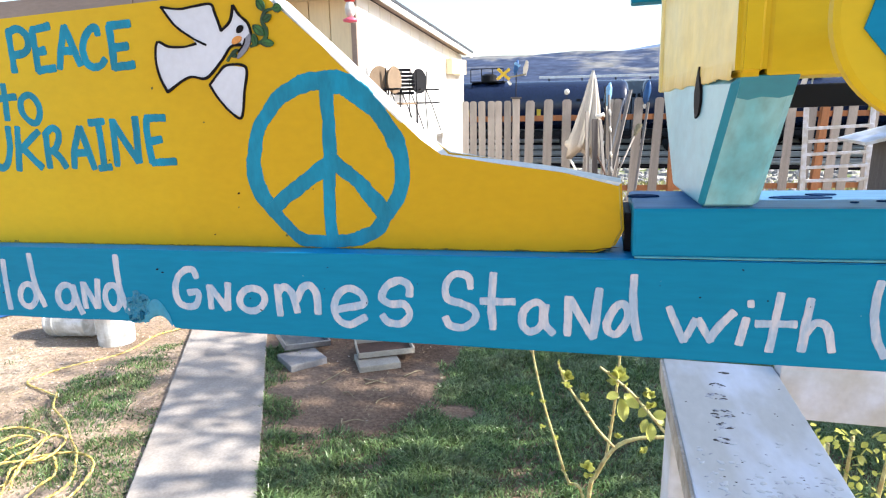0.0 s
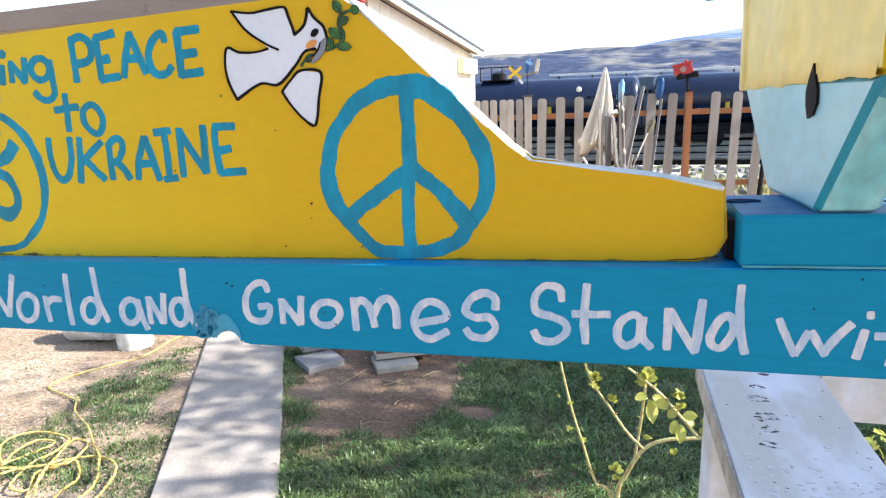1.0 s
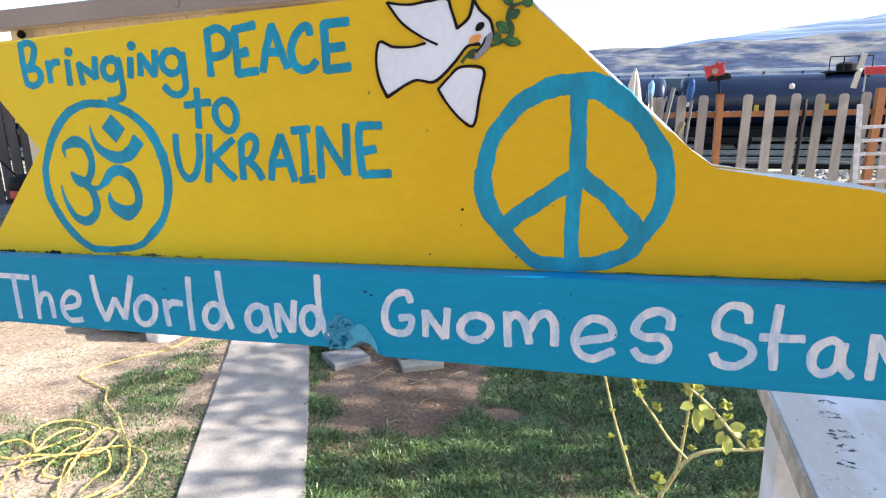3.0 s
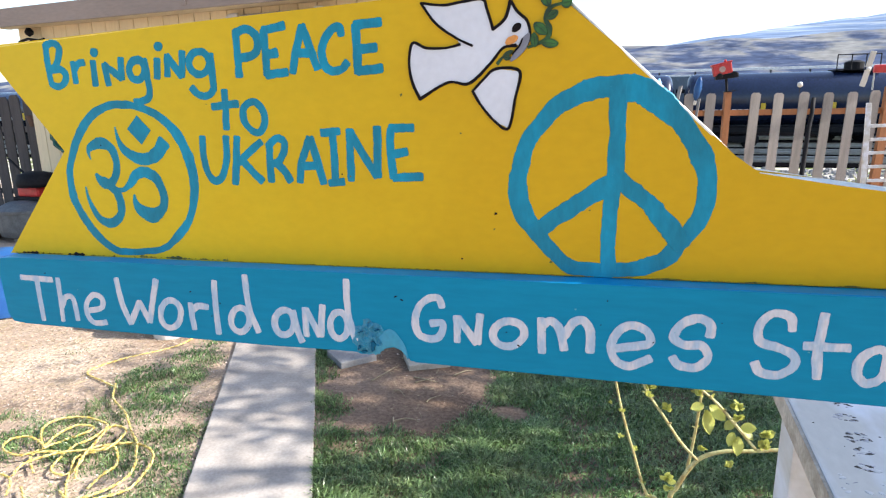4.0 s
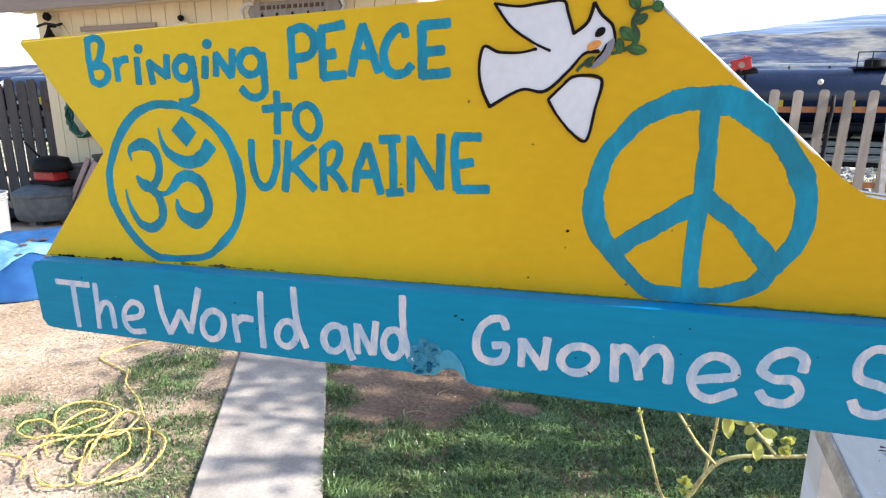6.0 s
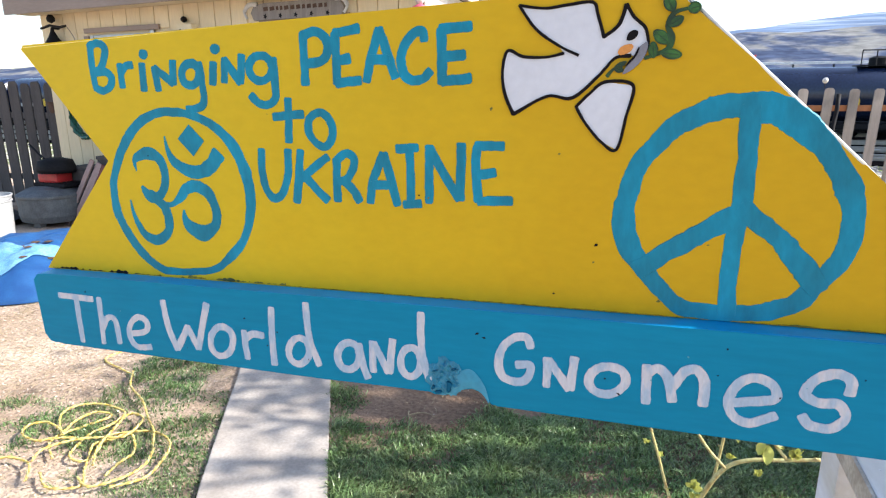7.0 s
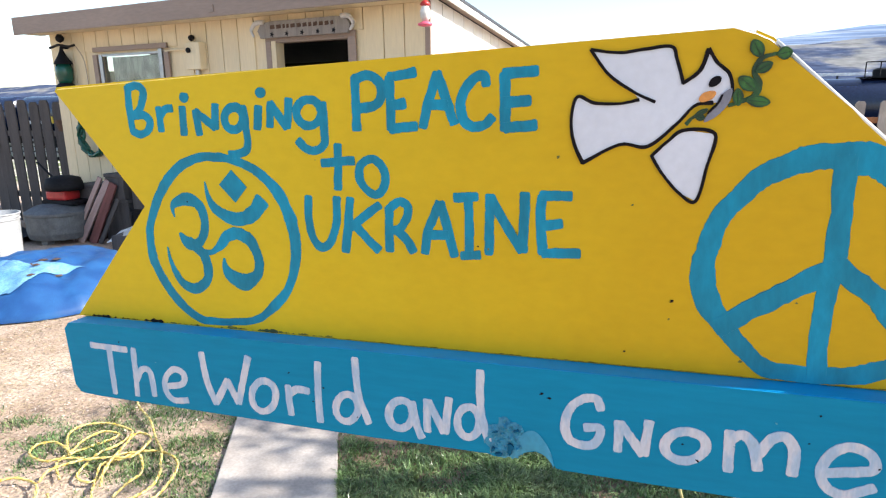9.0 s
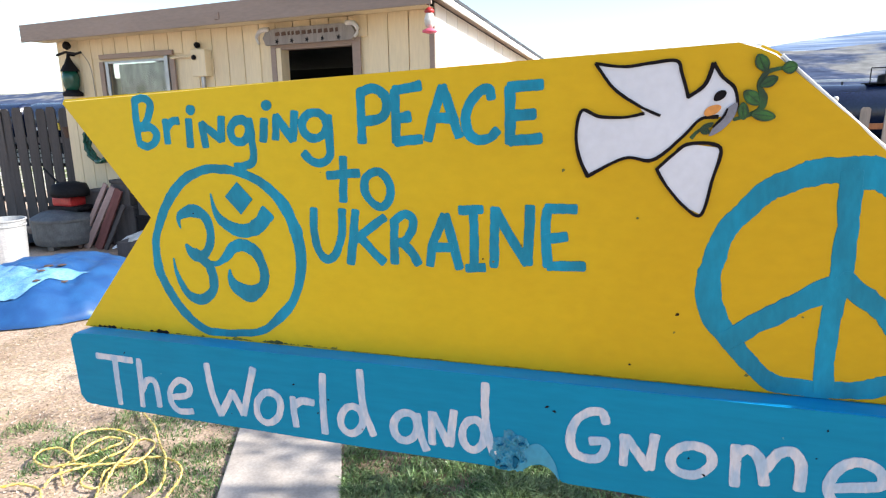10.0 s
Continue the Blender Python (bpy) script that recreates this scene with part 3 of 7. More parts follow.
for f in tail.data.polygons:
    if abs(f.normal.y) < 0.93 and f.center.z > 0.003:
        f.material_index = 1 if f.center.x > 0.300 and f.normal.z > 0.1 else 2
# White edge paint plus the sun's highlight, drawn along the lit span only.
part("lit_edge_strip", tube([(0.3170, 0.0007, 0.1158), (0.3468, 0.0007, 0.0868), (0.3743, 0.0007, 0.0599), (0.3838, 0.0007, 0.0506)], [0.0006, 0.0008, 0.0008, 0.0004], 8), EDGE_WHITE, tail, "white strip along the sunlit part of the sloping edge", smooth=True)


def beam_outline():
    pts = [(0.000, -0.004), (0.003, -0.0008), (0.012, 0.0), (1.05, -0.001), (1.05, -0.046)]
    pts += [(0.62, -0.0455), (0.40, -0.0440), (0.251, -0.0428), (0.2485, -0.0416), (0.2468, -0.0385), (0.2442, -0.0368), (0.2405, -0.0357), (0.2368, -0.0366), (0.2322, -0.0389), (0.2283, -0.0402), (0.2235, -0.0404), (0.2215, -0.0396)]
    pts += [(0.17, -0.0405), (0.012, -0.0395), (0.004, -0.0380), (0.001, -0.034)]
    return pts


bm = slab(beam_outline(), -0.0095, 0.036)
for keep, reach, steps in ((lambda e: min(v.co.z for v in e.verts) > -0.003, 0.0052, 14), (lambda e: max(v.co.z for v in e.verts) < -0.038, 0.0016, 4)):
    long = [e for e in bm.edges if e.calc_length() > 0.03 and abs(e.verts[0].co.y - e.verts[1].co.y) < 1e-6 and keep(e) and e.verts[0].co.y < 0]
    bmesh.ops.bevel(bm, geom=long, offset=reach, segments=steps, affect="EDGES", clamp_overlap=True)
beam = part("beam", bm, TEAL, whirligig, "teal-painted wooden bar with white brush lettering and a splintered knot")
beam.data.materials.append(TEAL_PALE)
beam.data.materials.append(LEDGE_SKY_TEAL)
# Sky light and ground bounce put into colour: bluer upward, paler downward.
for f in beam.data.polygons:
    if f.normal.z < -0.45 and f.normal.y < -0.3:
        f.material_index = 1
    elif f.normal.z > 0.30:
        f.material_index = 2

# chipped paint and dark gaps along the joint under the tail board
flake = random.Random(17)


def crust(seed, x0, x1, low, tall, cut, y, mat, label):
    """A ragged seam of old paint along the foot of the tail board, thick in places and thin in others."""
    bm, n, prev = bmesh.new(), int((x1 - x0) / 0.0006), None
    for i in range(n + 1):
        x = x0 + (x1 - x0) * i / n
        v = noise.noise((x * 90, seed, 1)) + 0.8 * noise.noise((x * 420, seed, 2)) + 0.5 * noise.noise((x * 1300, seed, 5)) - cut
        h = max(0.0, v) * tall
        pair = [bm.verts.new((x, y, low - 0.4 * h)), bm.verts.new((x, y, low + 0.00004 + h))]
        if prev:
            bm.faces.new((prev[0], pair[0], pair[1], prev[1]))
        prev = pair
    part("paint_crust", bm, mat, tail, label)


crust(3, 0.092, 0.148, 0.0007, 0.0016, -0.25, -0.00015, OLIVE, "olive lumps of old paint along the joint")
crust(4, 0.148, 0.47, 0.0003, 0.0005, -0.1, -0.00012, OLIVE, "thin olive line of old paint along the joint")
crust(8, 0.092, 0.47, 0.0003, 0.0011, 0.75, -0.00025, BLACK_LINE, "black broken spots along the joint")
crust(5, 0.004, 0.058, 0.0005, 0.0012, -0.3, -0.00030, BLACK_LINE, "black gap along the joint")
crust(9, 0.058, 0.092, 0.0004, 0.0009, 0.0, -0.00020, OLIVE, "olive line of old paint along the joint")
for x, z, w in ((0.4655, 0.0018, 0.006), (0.4575, 0.0008, 0.008)):
    bm = slab([(-w, -0.0001), (0, -0.00025), (w, 0.0), (w * 0.4, 0.0002), (-w * 0.5, 0.00015)], -0.00025, 0.0003)
    part("scuff", bm, BLACK_LINE if z < 0.003 else GREEN_LEAF, tail, "", pose(x, 0, z, 0, flake.uniform(-20, 5), 0))
for x, z in ((0.243, -0.0105), (0.246, -0.012), (0.05, -0.02), (0.335, -0.018), (0.44, -0.030), (0.13, -0.014), (0.3, -0.03), (0.52, -0.004)):
    w = flake.uniform(0.0004, 0.0010)
    part("nick", slab([(-w, -w * 0.3), (w * 0.4, -w * 0.5), (w, 0.0), (0, w * 0.4)], -0.0002, 0.0003), BLACK_LINE, beam, "", pose(x, -0.0096, z, 0, flake.uniform(-40, 40), 0))

# pinholes and specks in the paint
for k in range(26):
    w = flake.uniform(0.0002, 0.0005)
    part("speck", slab([(-w, -w * 0.5), (w * 0.5, -w * 0.7), (w, w * 0.2), (-w * 0.2, w * 0.7)], -0.0002, 0.0003), BLACK_LINE if k % 3 else TEAL_PALE, beam, "", pose(flake.uniform(0.005, 0.60), -0.0096, flake.uniform(-0.036, -0.006), 0, flake.uniform(-60, 60), 0))
for k in range(12):
    w = flake.uniform(0.00025, 0.0008)
    part("speck", slab([(-w, -w * 0.5), (w * 0.5, -w * 0.7), (w, w * 0.2), (-w * 0.2, w * 0.7)], -0.0002, 0.0003), OLIVE if k % 3 else BLACK_LINE, tail, "", pose(flake.uniform(0.07, 0.36), -0.0001, flake.uniform(0.004, 0.08), 0, flake.uniform(-60, 60), 0))

# splintered knot at the lower edge of the bar
def knot():
    """Torn, crumpled wood under thick paint: a ragged relief with sharp ridges."""
    bm, nx, nz, grid = bmesh.new(), 38, 38, {}
    for i in range(nx + 1):
        for j in range(nz + 1):
            x, z = 0.2195 + 0.0185 * i / nx, -0.0402 + 0.0180 * j / nz
            u, w = (x - 0.2285) / 0.0088, (z + 0.0318) / 0.0085
            rim = 1.0 - math.hypot(u, w) + 0.35 * noise.noise((x * 420, z * 420, 2))
            if rim < -0.05:
                continue
            ridge = abs(noise.noise((x * 330 + z * 120, z * 260, 7))) + 0.7 * abs(noise.noise((x * 800, z * 700, 3)))
            grid[i, j] = bm.verts.new((x + 0.0004 * noise.noise((i, j, 1)), -0.0096 - max(0.0, min(rim * 3, 1)) * (0.0002 + 0.0025 * ridge), z))
    for i in range(nx):
        for j in range(nz):
            q = [grid.get(k) for k in ((i, j), (i + 1, j), (i + 1, j + 1), (i, j + 1))]
            if None not in q:
                bm.faces.new(q)
    bmesh.ops.triangulate(bm, faces=bm.faces[:])
    return part("knot", bm, TEAL_MID, beam, "splintered knot under thick teal paint")


torn = knot()
chip = random.Random(11)
# Dark teal patches paint the shade inside the knot's crevices.
for x, z, w, h in ((0.2306, -0.0354, 0.0016, 0.0026), (0.2262, -0.0385, 0.0022, 0.0008), (0.2234, -0.0368, 0.0007, 0.0016), (0.2330, -0.0272, 0.0013, 0.0006), (0.2246, -0.0287, 0.0013, 0.0004)):
    pts = [(w * math.cos(a) * chip.uniform(0.45, 1.2), h * math.sin(a) * chip.uniform(0.45, 1.2)) for a in [math.pi * 2 * k / 11 for k in range(11)]]
    part("split", slab(pts, -0.0017, 0.0), DEEP_TEAL, torn, "", pose(x, -0.0095, z, 0, chip.uniform(-30, 30), 0))


def torn_lip():
    """Smooth hollow beside the knot where a flake of wood has come away."""
    top = spline([(0.2318, 0, -0.0330), (0.2345, 0, -0.0292), (0.2385, 0, -0.0268), (0.2415, 0, -0.0276), (0.2445, 0, -0.0312), (0.2466, 0, -0.0352), (0.2479, 0, -0.0405)], False, 6)
    low = spline([(0.2318, 0, -0.0388), (0.2345, 0, -0.0374), (0.2378, 0, -0.0357), (0.2405, 0, -0.0350), (0.2438, 0, -0.0362), (0.2463, 0, -0.0386), (0.2479, 0, -0.0414)], False, 6)
    bm, rows = bmesh.new(), []
    for a, b in zip(top, low):
        row = []
        for k in range(7):
            q = a.lerp(b, k / 6)
            row.append(bm.verts.new((q.x, -0.0097 - 0.0009 * math.sin(math.pi * 0.72 * k / 6) ** 0.8, q.z)))
        rows.append(row)
    for a, b in zip(rows, rows[1:]):
        for k in range(6):
            bm.faces.new((a[k], b[k], b[k + 1], a[k + 1]))
    part("torn_edge", bm, TEAL_LIP, beam, "pale torn lip of wood beside the knot", smooth=True)


torn_lip()
bm = new_box(0.4765, -0.0095, 0.0002, 1.0, 0.040, 0.0215, bevel=0.0016)
block = part("block", bm, TEAL, whirligig, "teal-painted block on top of the bar")
block.data.materials.append(TOP_SKY_TEAL)
# The top face is bluer: the sky's reflection is part of its colour.
for f in block.data.polygons:
    if f.normal.z > 0.8:
        f.material_index = 1
# Black filler paints the shade in the gap between board and block.
part("gap_filler", new_box(0.4737, 0.003, 0.0004, 0.4764, 0.034, 0.017), BLACK_LINE, block, "black filler in the gap between block and board")
part("glue_line", tube([(0.4775 + 0.02 * i, -0.0096, 0.0006 + 0.0003 * noise.noise((i * 0.7, 0, 3))) for i in range(27)], 0.0006, 6), TEAL_PALE, block, "pale ridge of paint along the joint", smooth=True)
for x, y, w, d in ((0.470 + 0.012, 0.022, 0.007, 0.004), (0.546, 0.016, 0.012, 0.0035), (0.556, 0.024, 0.006, 0.002), (0.573, 0.006, 0.0025, 0.0012), (0.562, 0.003, 0.0015, 0.001)):
    pts = [(w * math.cos(a) * (1 + 0.35 * noise.noise((a, x * 90, 1))), d * math.sin(a) * (1 + 0.5 * noise.noise((a * 2, y * 90, 4)))) for a in [math.pi * 2 * k / 12 for k in range(12)]]
    bm = slab(pts, -0.0004, 0.0003)
    part("dark_crack", bm, NAVY, block, "", pose(x, y, 0.0216, -90, 0, 0))


def leg():
    """A carved block that stands on a narrow foot and flares to front and back."""
    bm = bmesh.new()
    low = [bm.verts.new(p) for p in ((0.5017, -0.0085, 0.0215), (0.5240, -0.0085, 0.0215), (0.5290, 0.050, 0.0215), (0.4979, 0.052, 0.0215))]
    top = [bm.verts.new(p) for p in ((0.5043, -0.0533, 0.0716), (0.5238, -0.0533, 0.0716), (0.5380, 0.1085, 0.0716), (0.4964, 0.1105, 0.0716))]
    bm.faces.new(low[::-1])
    bm.faces.new(top)
    for i in range(4):
        bm.faces.new((low[i], low[(i + 1) % 4], top[(i + 1) % 4], top[i]))
    bmesh.ops.bevel(bm, geom=bm.edges[:], offset=0.0022, segments=1, affect="EDGES")
    return bm


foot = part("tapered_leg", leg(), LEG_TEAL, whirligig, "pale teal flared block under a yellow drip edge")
foot.data.materials.append(PALE_SIDE_TEAL)
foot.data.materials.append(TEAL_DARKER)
# Only the left side takes the paler teal that carries the sheen.
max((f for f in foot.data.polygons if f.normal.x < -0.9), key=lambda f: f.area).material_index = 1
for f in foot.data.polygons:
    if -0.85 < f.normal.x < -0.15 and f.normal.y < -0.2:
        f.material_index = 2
bm = slab([(0.0010, 0.0), (0.0180, 0.0), (0.0178, -0.0082), (0.0140, -0.0094), (0.0085, -0.0086), (0.0045, -0.0098), (0.0010, -0.0088)], -0.0005, 0.0)
part("upper_band", bm, TEAL_DARKER, foot, "darker teal band of fresh paint", pose(0.5052, -0.0535, 0.0716, 41.8, 0, 0))
bm = slab([(-0.0010, 0), (0.0050, 0.0015), (0.0082, 0.006), (0.0078, 0.0105), (0.0050, 0.0155), (0.0022, 0.0205), (-0.0012, 0.0160), (-0.0044, 0.010), (-0.0036, 0.005)], -0.0009, 0.0)
part("dark_knot", bm, BLACK_LINE, foot, "dark split in the block", pose(0.5012, 0.0030, 0.0565, 0, 0, -87.5))
bm = bmesh.new()
plan = ((0.5040, -0.0565), (0.5130, -0.0565), (0.5390, 0.1095), (0.4960, 0.1095))
ends = [[bm.verts.new((x, y, z)) for x, y in plan] for z in (0.0712, 0.126)]
bm.faces.new(ends[0][::-1])
bm.faces.new(ends[1])
for i in range(4):
    bm.faces.new((ends[0][i], ends[0][(i + 1) % 4], ends[1][(i + 1) % 4], ends[1][i]))
bmesh.ops.bevel(bm, geom=bm.edges[:], offset=0.0022, segments=3, affect="EDGES")
hood = part("yellow_block", bm, YELLOW, whirligig, "yellow-painted block with paler side and dripped lower edge")
hood.data.materials.append(PALE_SIDE_YELLOW)
# Left side in the paler yellow, sheen included in its colour.
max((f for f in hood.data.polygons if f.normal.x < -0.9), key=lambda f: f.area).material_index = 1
drip, prev = bmesh.new(), None
for i in range(112):
    t = 0.03 + 0.96 * i / 111
    x, y = 0.5040 - 0.0080 * t, -0.0565 + 0.166 * t
    z = 0.0714 - 0.0034 * t + 0.0009 * noise.noise((t * 9, 0, 4)) + 0.0007 * noise.noise((t * 40, 2, 4)) + 0.0004 * noise.noise((t * 110, 5, 4))
    if abs(t - 0.345) < 0.022:
        z += 0.003
    pair = [drip.verts.new((x + 0.0002, y, 0.0790)), drip.verts.new((x - 0.0004, y, z)), drip.verts.new((x + 0.0005, y, z - 0.0003))]
    if prev:
        drip.faces.new((prev[0], pair[0], pair[1], prev[1]))
        drip.faces.new((prev[1], pair[1], pair[2], prev[2]))
    prev = pair
part("drip_edge", drip, PALE_SIDE_YELLOW, hood, "ragged lower edge of pale yellow paint", smooth=True)
part("edge_strip", new_box(0.4945, 0.1060, 0.0675, 0.4990, 0.1130, 0.125, bevel=0.0012), PALE_SIDE_YELLOW, hood, "narrow pale yellow strip down the rear corner")
part("cross_plate", new_box(0.4790, 0.1235, 0.1185, 0.66, 0.1400, 0.1250, bevel=0.0012), TEAL, whirligig, "teal-painted plank behind the block")
part("yellow_panel", new_box(0.5132, -0.0540, 0.0708, 0.66, 0.020, 0.125, bevel=0.0015), YELLOW, whirligig, "golden yellow painted panel beside the block")
# Added bar, black to supply the dark gap below the panel.
part("gap_bar", new_box(0.530, 0.1300, 0.0560, 0.66, 0.1420, 0.0690, bevel=0.001), STEEL_DARK, whirligig, "black bar filling the dark gap under the panel")
DISC_C = (0.5365, 0.083)


def disc(r, y0, y1):
    bm = lathe([(r - 0.0012, 0), (r, 0.0010), (r, (y1 - y0) - 0.0010), (r - 0.0012, y1 - y0)], 64)
    bm.transform(Matrix.Translation((DISC_C[0], y1, DISC_C[1])) @ Matrix.Rotation(math.pi / 2, 4, "X"))
    return bm


wheel = part("disc", disc(0.0255, -0.120, -0.115), YELLOW, whirligig, "yellow disc with a teal star-edged middle")
star = []
for k in range(16):
    r = 0.0200 if k % 2 == 0 else 0.0178
    star.append((DISC_C[0] + r * math.cos(math.pi * k / 8 + 0.2), DISC_C[1] + r * math.sin(math.pi * k / 8 + 0.2)))
part("disc_middle", slab(star, -0.1206, -0.1198), TEAL, wheel)
bm = lathe([(0.003, 0), (0.003, 0.064)], 12)
bm.transform(Matrix.Translation((DISC_C[0], -0.053, DISC_C[1])) @ Matrix.Rotation(math.pi / 2, 4, "X"))
part("axle", bm, METAL, wheel)
# pole that carries the whirligig
bm = lathe([(0.017, -1.86), (0.017, -0.046)], 16)
part("pole", bm, METAL, whirligig, "steel pipe standing in the soil", pose(0.80, 0.012, 0))

# ---- painting on the tail board and the bar ----
# bringing
letter(tail, TEAL_LETTER, 4, [(0, [(52.8, 112.3), (52.2, 102.9), (52.5, 93.1)]), (0, [(52.8, 112.3), (57.6, 113.1), (61.1, 110.9), (60.3, 106.4), (57.7, 102.2), (53.6, 99.8)]), (0, [(53.6, 99.8), (59.9, 99.9), (62.9, 96.8), (61, 93), (56.4, 91.3), (52.4, 92.9)])], 0.0)
letter(tail, TEAL_LETTER, 4, [(0, [(68.7, 102.7), (68.7, 92.6)]), (0, [(69.5, 99.6), (72.1, 102.1), (76, 102.7)])], 0.0)
letter(tail, TEAL_LETTER, 4, [(0, [(81.9, 102.8), (81.2, 91.3)])], 0.0)
letter(tail, TEAL_LETTER, 4, [(0, [(88.7, 101.1), (89.4, 90.7)]), (0, [(88.7, 100.8), (98, 93.5)]), (0, [(99.3, 103.4), (98.3, 93.5)])], 0.0)
letter(tail, TEAL_LETTER, 4, [(1, [(112.8, 97), (111.6, 94.2), (109.1, 92.5), (106.2, 92.6), (104.1, 94.4), (103.5, 97.3), (104.8, 100.1), (107.3, 101.7), (110.2, 101.7), (112.3, 99.9)]), (0, [(113.7, 101.8), (114, 92.7), (114, 85.4), (111.1, 82.5), (104.2, 81.8)])], 0.0)
letter(tail, TEAL_LETTER, 4, [(0, [(121, 101.3), (119.8, 92.6)])], 0.0)
letter(tail, TEAL_LETTER, 4, [(0, [(127.3, 102.8), (126, 93.2)]), (0, [(127.3, 102.8), (134.1, 93)]), (0, [(136.3, 104.3), (134.3, 93)])], 0.0)
letter(tail, TEAL_LETTER, 4, [(1, [(150.9, 98.4), (149.6, 95.3), (146.5, 93.4), (142.9, 93.5), (140.1, 95.5), (139.3, 98.7), (140.7, 101.8), (143.8, 103.6), (147.4, 103.4), (150.1, 101.5)]), (0, [(151.8, 102), (151.7, 91.9), (151.5, 86.1), (148.1, 83.2), (142.7, 83.7), (139.2, 87)])], 0.0)
for x, z in ((83.4, 107.0), (122.9, 107.4)):
    patch(tail, TEAL_LETTER, [(x + r * math.cos(a), z + 0.9 * r * math.sin(a)) for a, r in [(2 * math.pi * k / 9, 2.5 + 0.5 * noise.noise((k, x, 2))) for k in range(9)]], 0.0, "letter_dot")
# peace
letter(tail, TEAL_LETTER, 4.2, [(0, [(167.1, 111.6), (166.6, 91.2)]), (0, [(167, 110.9), (172.8, 112), (177.3, 109.4), (178.5, 104.6), (175.5, 100.5), (168.2, 99.4)])], 0.0)
letter(tail, TEAL_LETTER, 4.2, [(0, [(182, 110.9), (181.8, 91.3)]), (0, [(182, 110.9), (192.7, 112.3)]), (0, [(182.3, 99.9), (187.9, 100.8)]), (0, [(181.8, 91.1), (192, 92)])], 0.0)
letter(tail, TEAL_LETTER, 4.2, [(0, [(195, 91.5), (198, 101.7), (201.8, 111.1)]), (0, [(201.8, 111.1), (205.1, 101.5), (207.8, 92.3)]), (0, [(197.9, 99.8), (204.8, 99.4)])], 0.0)
letter(tail, TEAL_LETTER, 4.2, [(0, [(220.8, 106.5), (220.2, 109.6), (216.7, 108.9), (212.6, 104.6), (210.7, 99.2), (211.7, 93.9), (215.2, 91.1), (219.8, 91.8), (222.7, 94.3)])], 0.0)
letter(tail, TEAL_LETTER, 4.2, [(0, [(227.9, 109.8), (227.9, 90)]), (0, [(227.9, 110), (239.6, 110.5)]), (0, [(228, 99.7), (236.9, 100)]), (0, [(227.9, 90.4), (239.1, 91.2)])], 0.0)
# to
letter(tail, TEAL_LETTER, 4, [(0, [(157.5, 85.4), (156.3, 66.9)]), (0, [(149.7, 78), (164.2, 78.6)])], 0.0)
letter(tail, TEAL_LETTER, 4, [(1, [(172.7, 79.3), (177.4, 75.1), (177.8, 69.2), (174.3, 65), (169.8, 66.3), (166.5, 71.4), (167.4, 77)])], 0.0)
# ukraine
letter(tail, TEAL_LETTER, 4.2, [(0, [(141.7, 63.5), (141.1, 53.7), (142.8, 45), (146.7, 41.7), (151, 44.6), (154.1, 52.8), (155.2, 63.3)])], 0.0)
letter(tail, TEAL_LETTER, 4.2, [(0, [(161.3, 62.9), (160, 53), (158, 40.7)]), (0, [(174.5, 60.3), (167.8, 55.6), (161.4, 50.9)]), (0, [(163.6, 50.9), (168.5, 46), (173.4, 41.3)])], 0.0)
letter(tail, TEAL_LETTER, 4.2, [(0, [(178.8, 59.4), (178, 41.5)]), (0, [(179, 58.9), (183.4, 61.8), (187, 60.5), (186.8, 56.1), (183.6, 51.3), (179.7, 50)]), (0, [(182, 50.1), (185.8, 46.6), (188.6, 41.8)])], 0.0)
letter(tail, TEAL_LETTER, 4.2, [(0, [(193.8, 41), (195.4, 50.5), (200.9, 61.7)]), (0, [(200.9, 61.7), (203.6, 51.9), (206.3, 40.7)]), (0, [(195.3, 48.6), (203.5, 48.9)])], 0.0)
letter(tail, TEAL_LETTER, 4.2, [(0, [(207.1, 64.1), (216.1, 64.4)]), (0, [(212.9, 64.1), (213, 53.4), (212.5, 41.9)]), (0, [(209.9, 40.6), (216.9, 41.2)])], 0.0)
letter(tail, TEAL_LETTER, 4.2, [(0, [(221.5, 64.7), (220.6, 42.3)]), (0, [(221.5, 64.3), (226.7, 54.9), (233.7, 43.3)]), (0, [(235.2, 65.8), (234.1, 43.3)])], 0.0)
letter(tail, TEAL_LETTER, 4.2, [(0, [(241.6, 65), (241.1, 55.3), (241.7, 43.2)]), (0, [(241.6, 65.2), (252, 65)]), (0, [(241.6, 53.6), (248.6, 54.6)]), (0, [(242, 43), (255.3, 43.4)])], 0.0)
# ring round the curled emblem
letter(tail, TEAL_LETTER, 4.6, [(1, [(93.2, 80.9, 4.4), (84.2, 79.7, 4.8), (72.8, 74.3, 5.2), (63.5, 64.5, 5.1), (55.8, 50.9, 4.5), (53.8, 42.7, 4.6), (54.3, 32.3, 5.4), (59.2, 21.1, 5.3), (66.6, 11.4, 5.7), (76.2, 4.5, 4.1), (85.6, 3.3, 3.8), (107.0, 5.3, 3.9), (118.5, 12.2, 4.8), (127.8, 22.4, 4.4), (132.6, 35.1, 5.3), (133.2, 46.2, 5.9), (130.7, 57.2, 6.2), (125.0, 67.3, 5.3), (115.4, 75.4, 4.6), (104.0, 79.8, 4.5)])], 0.0, "ring_emblem")
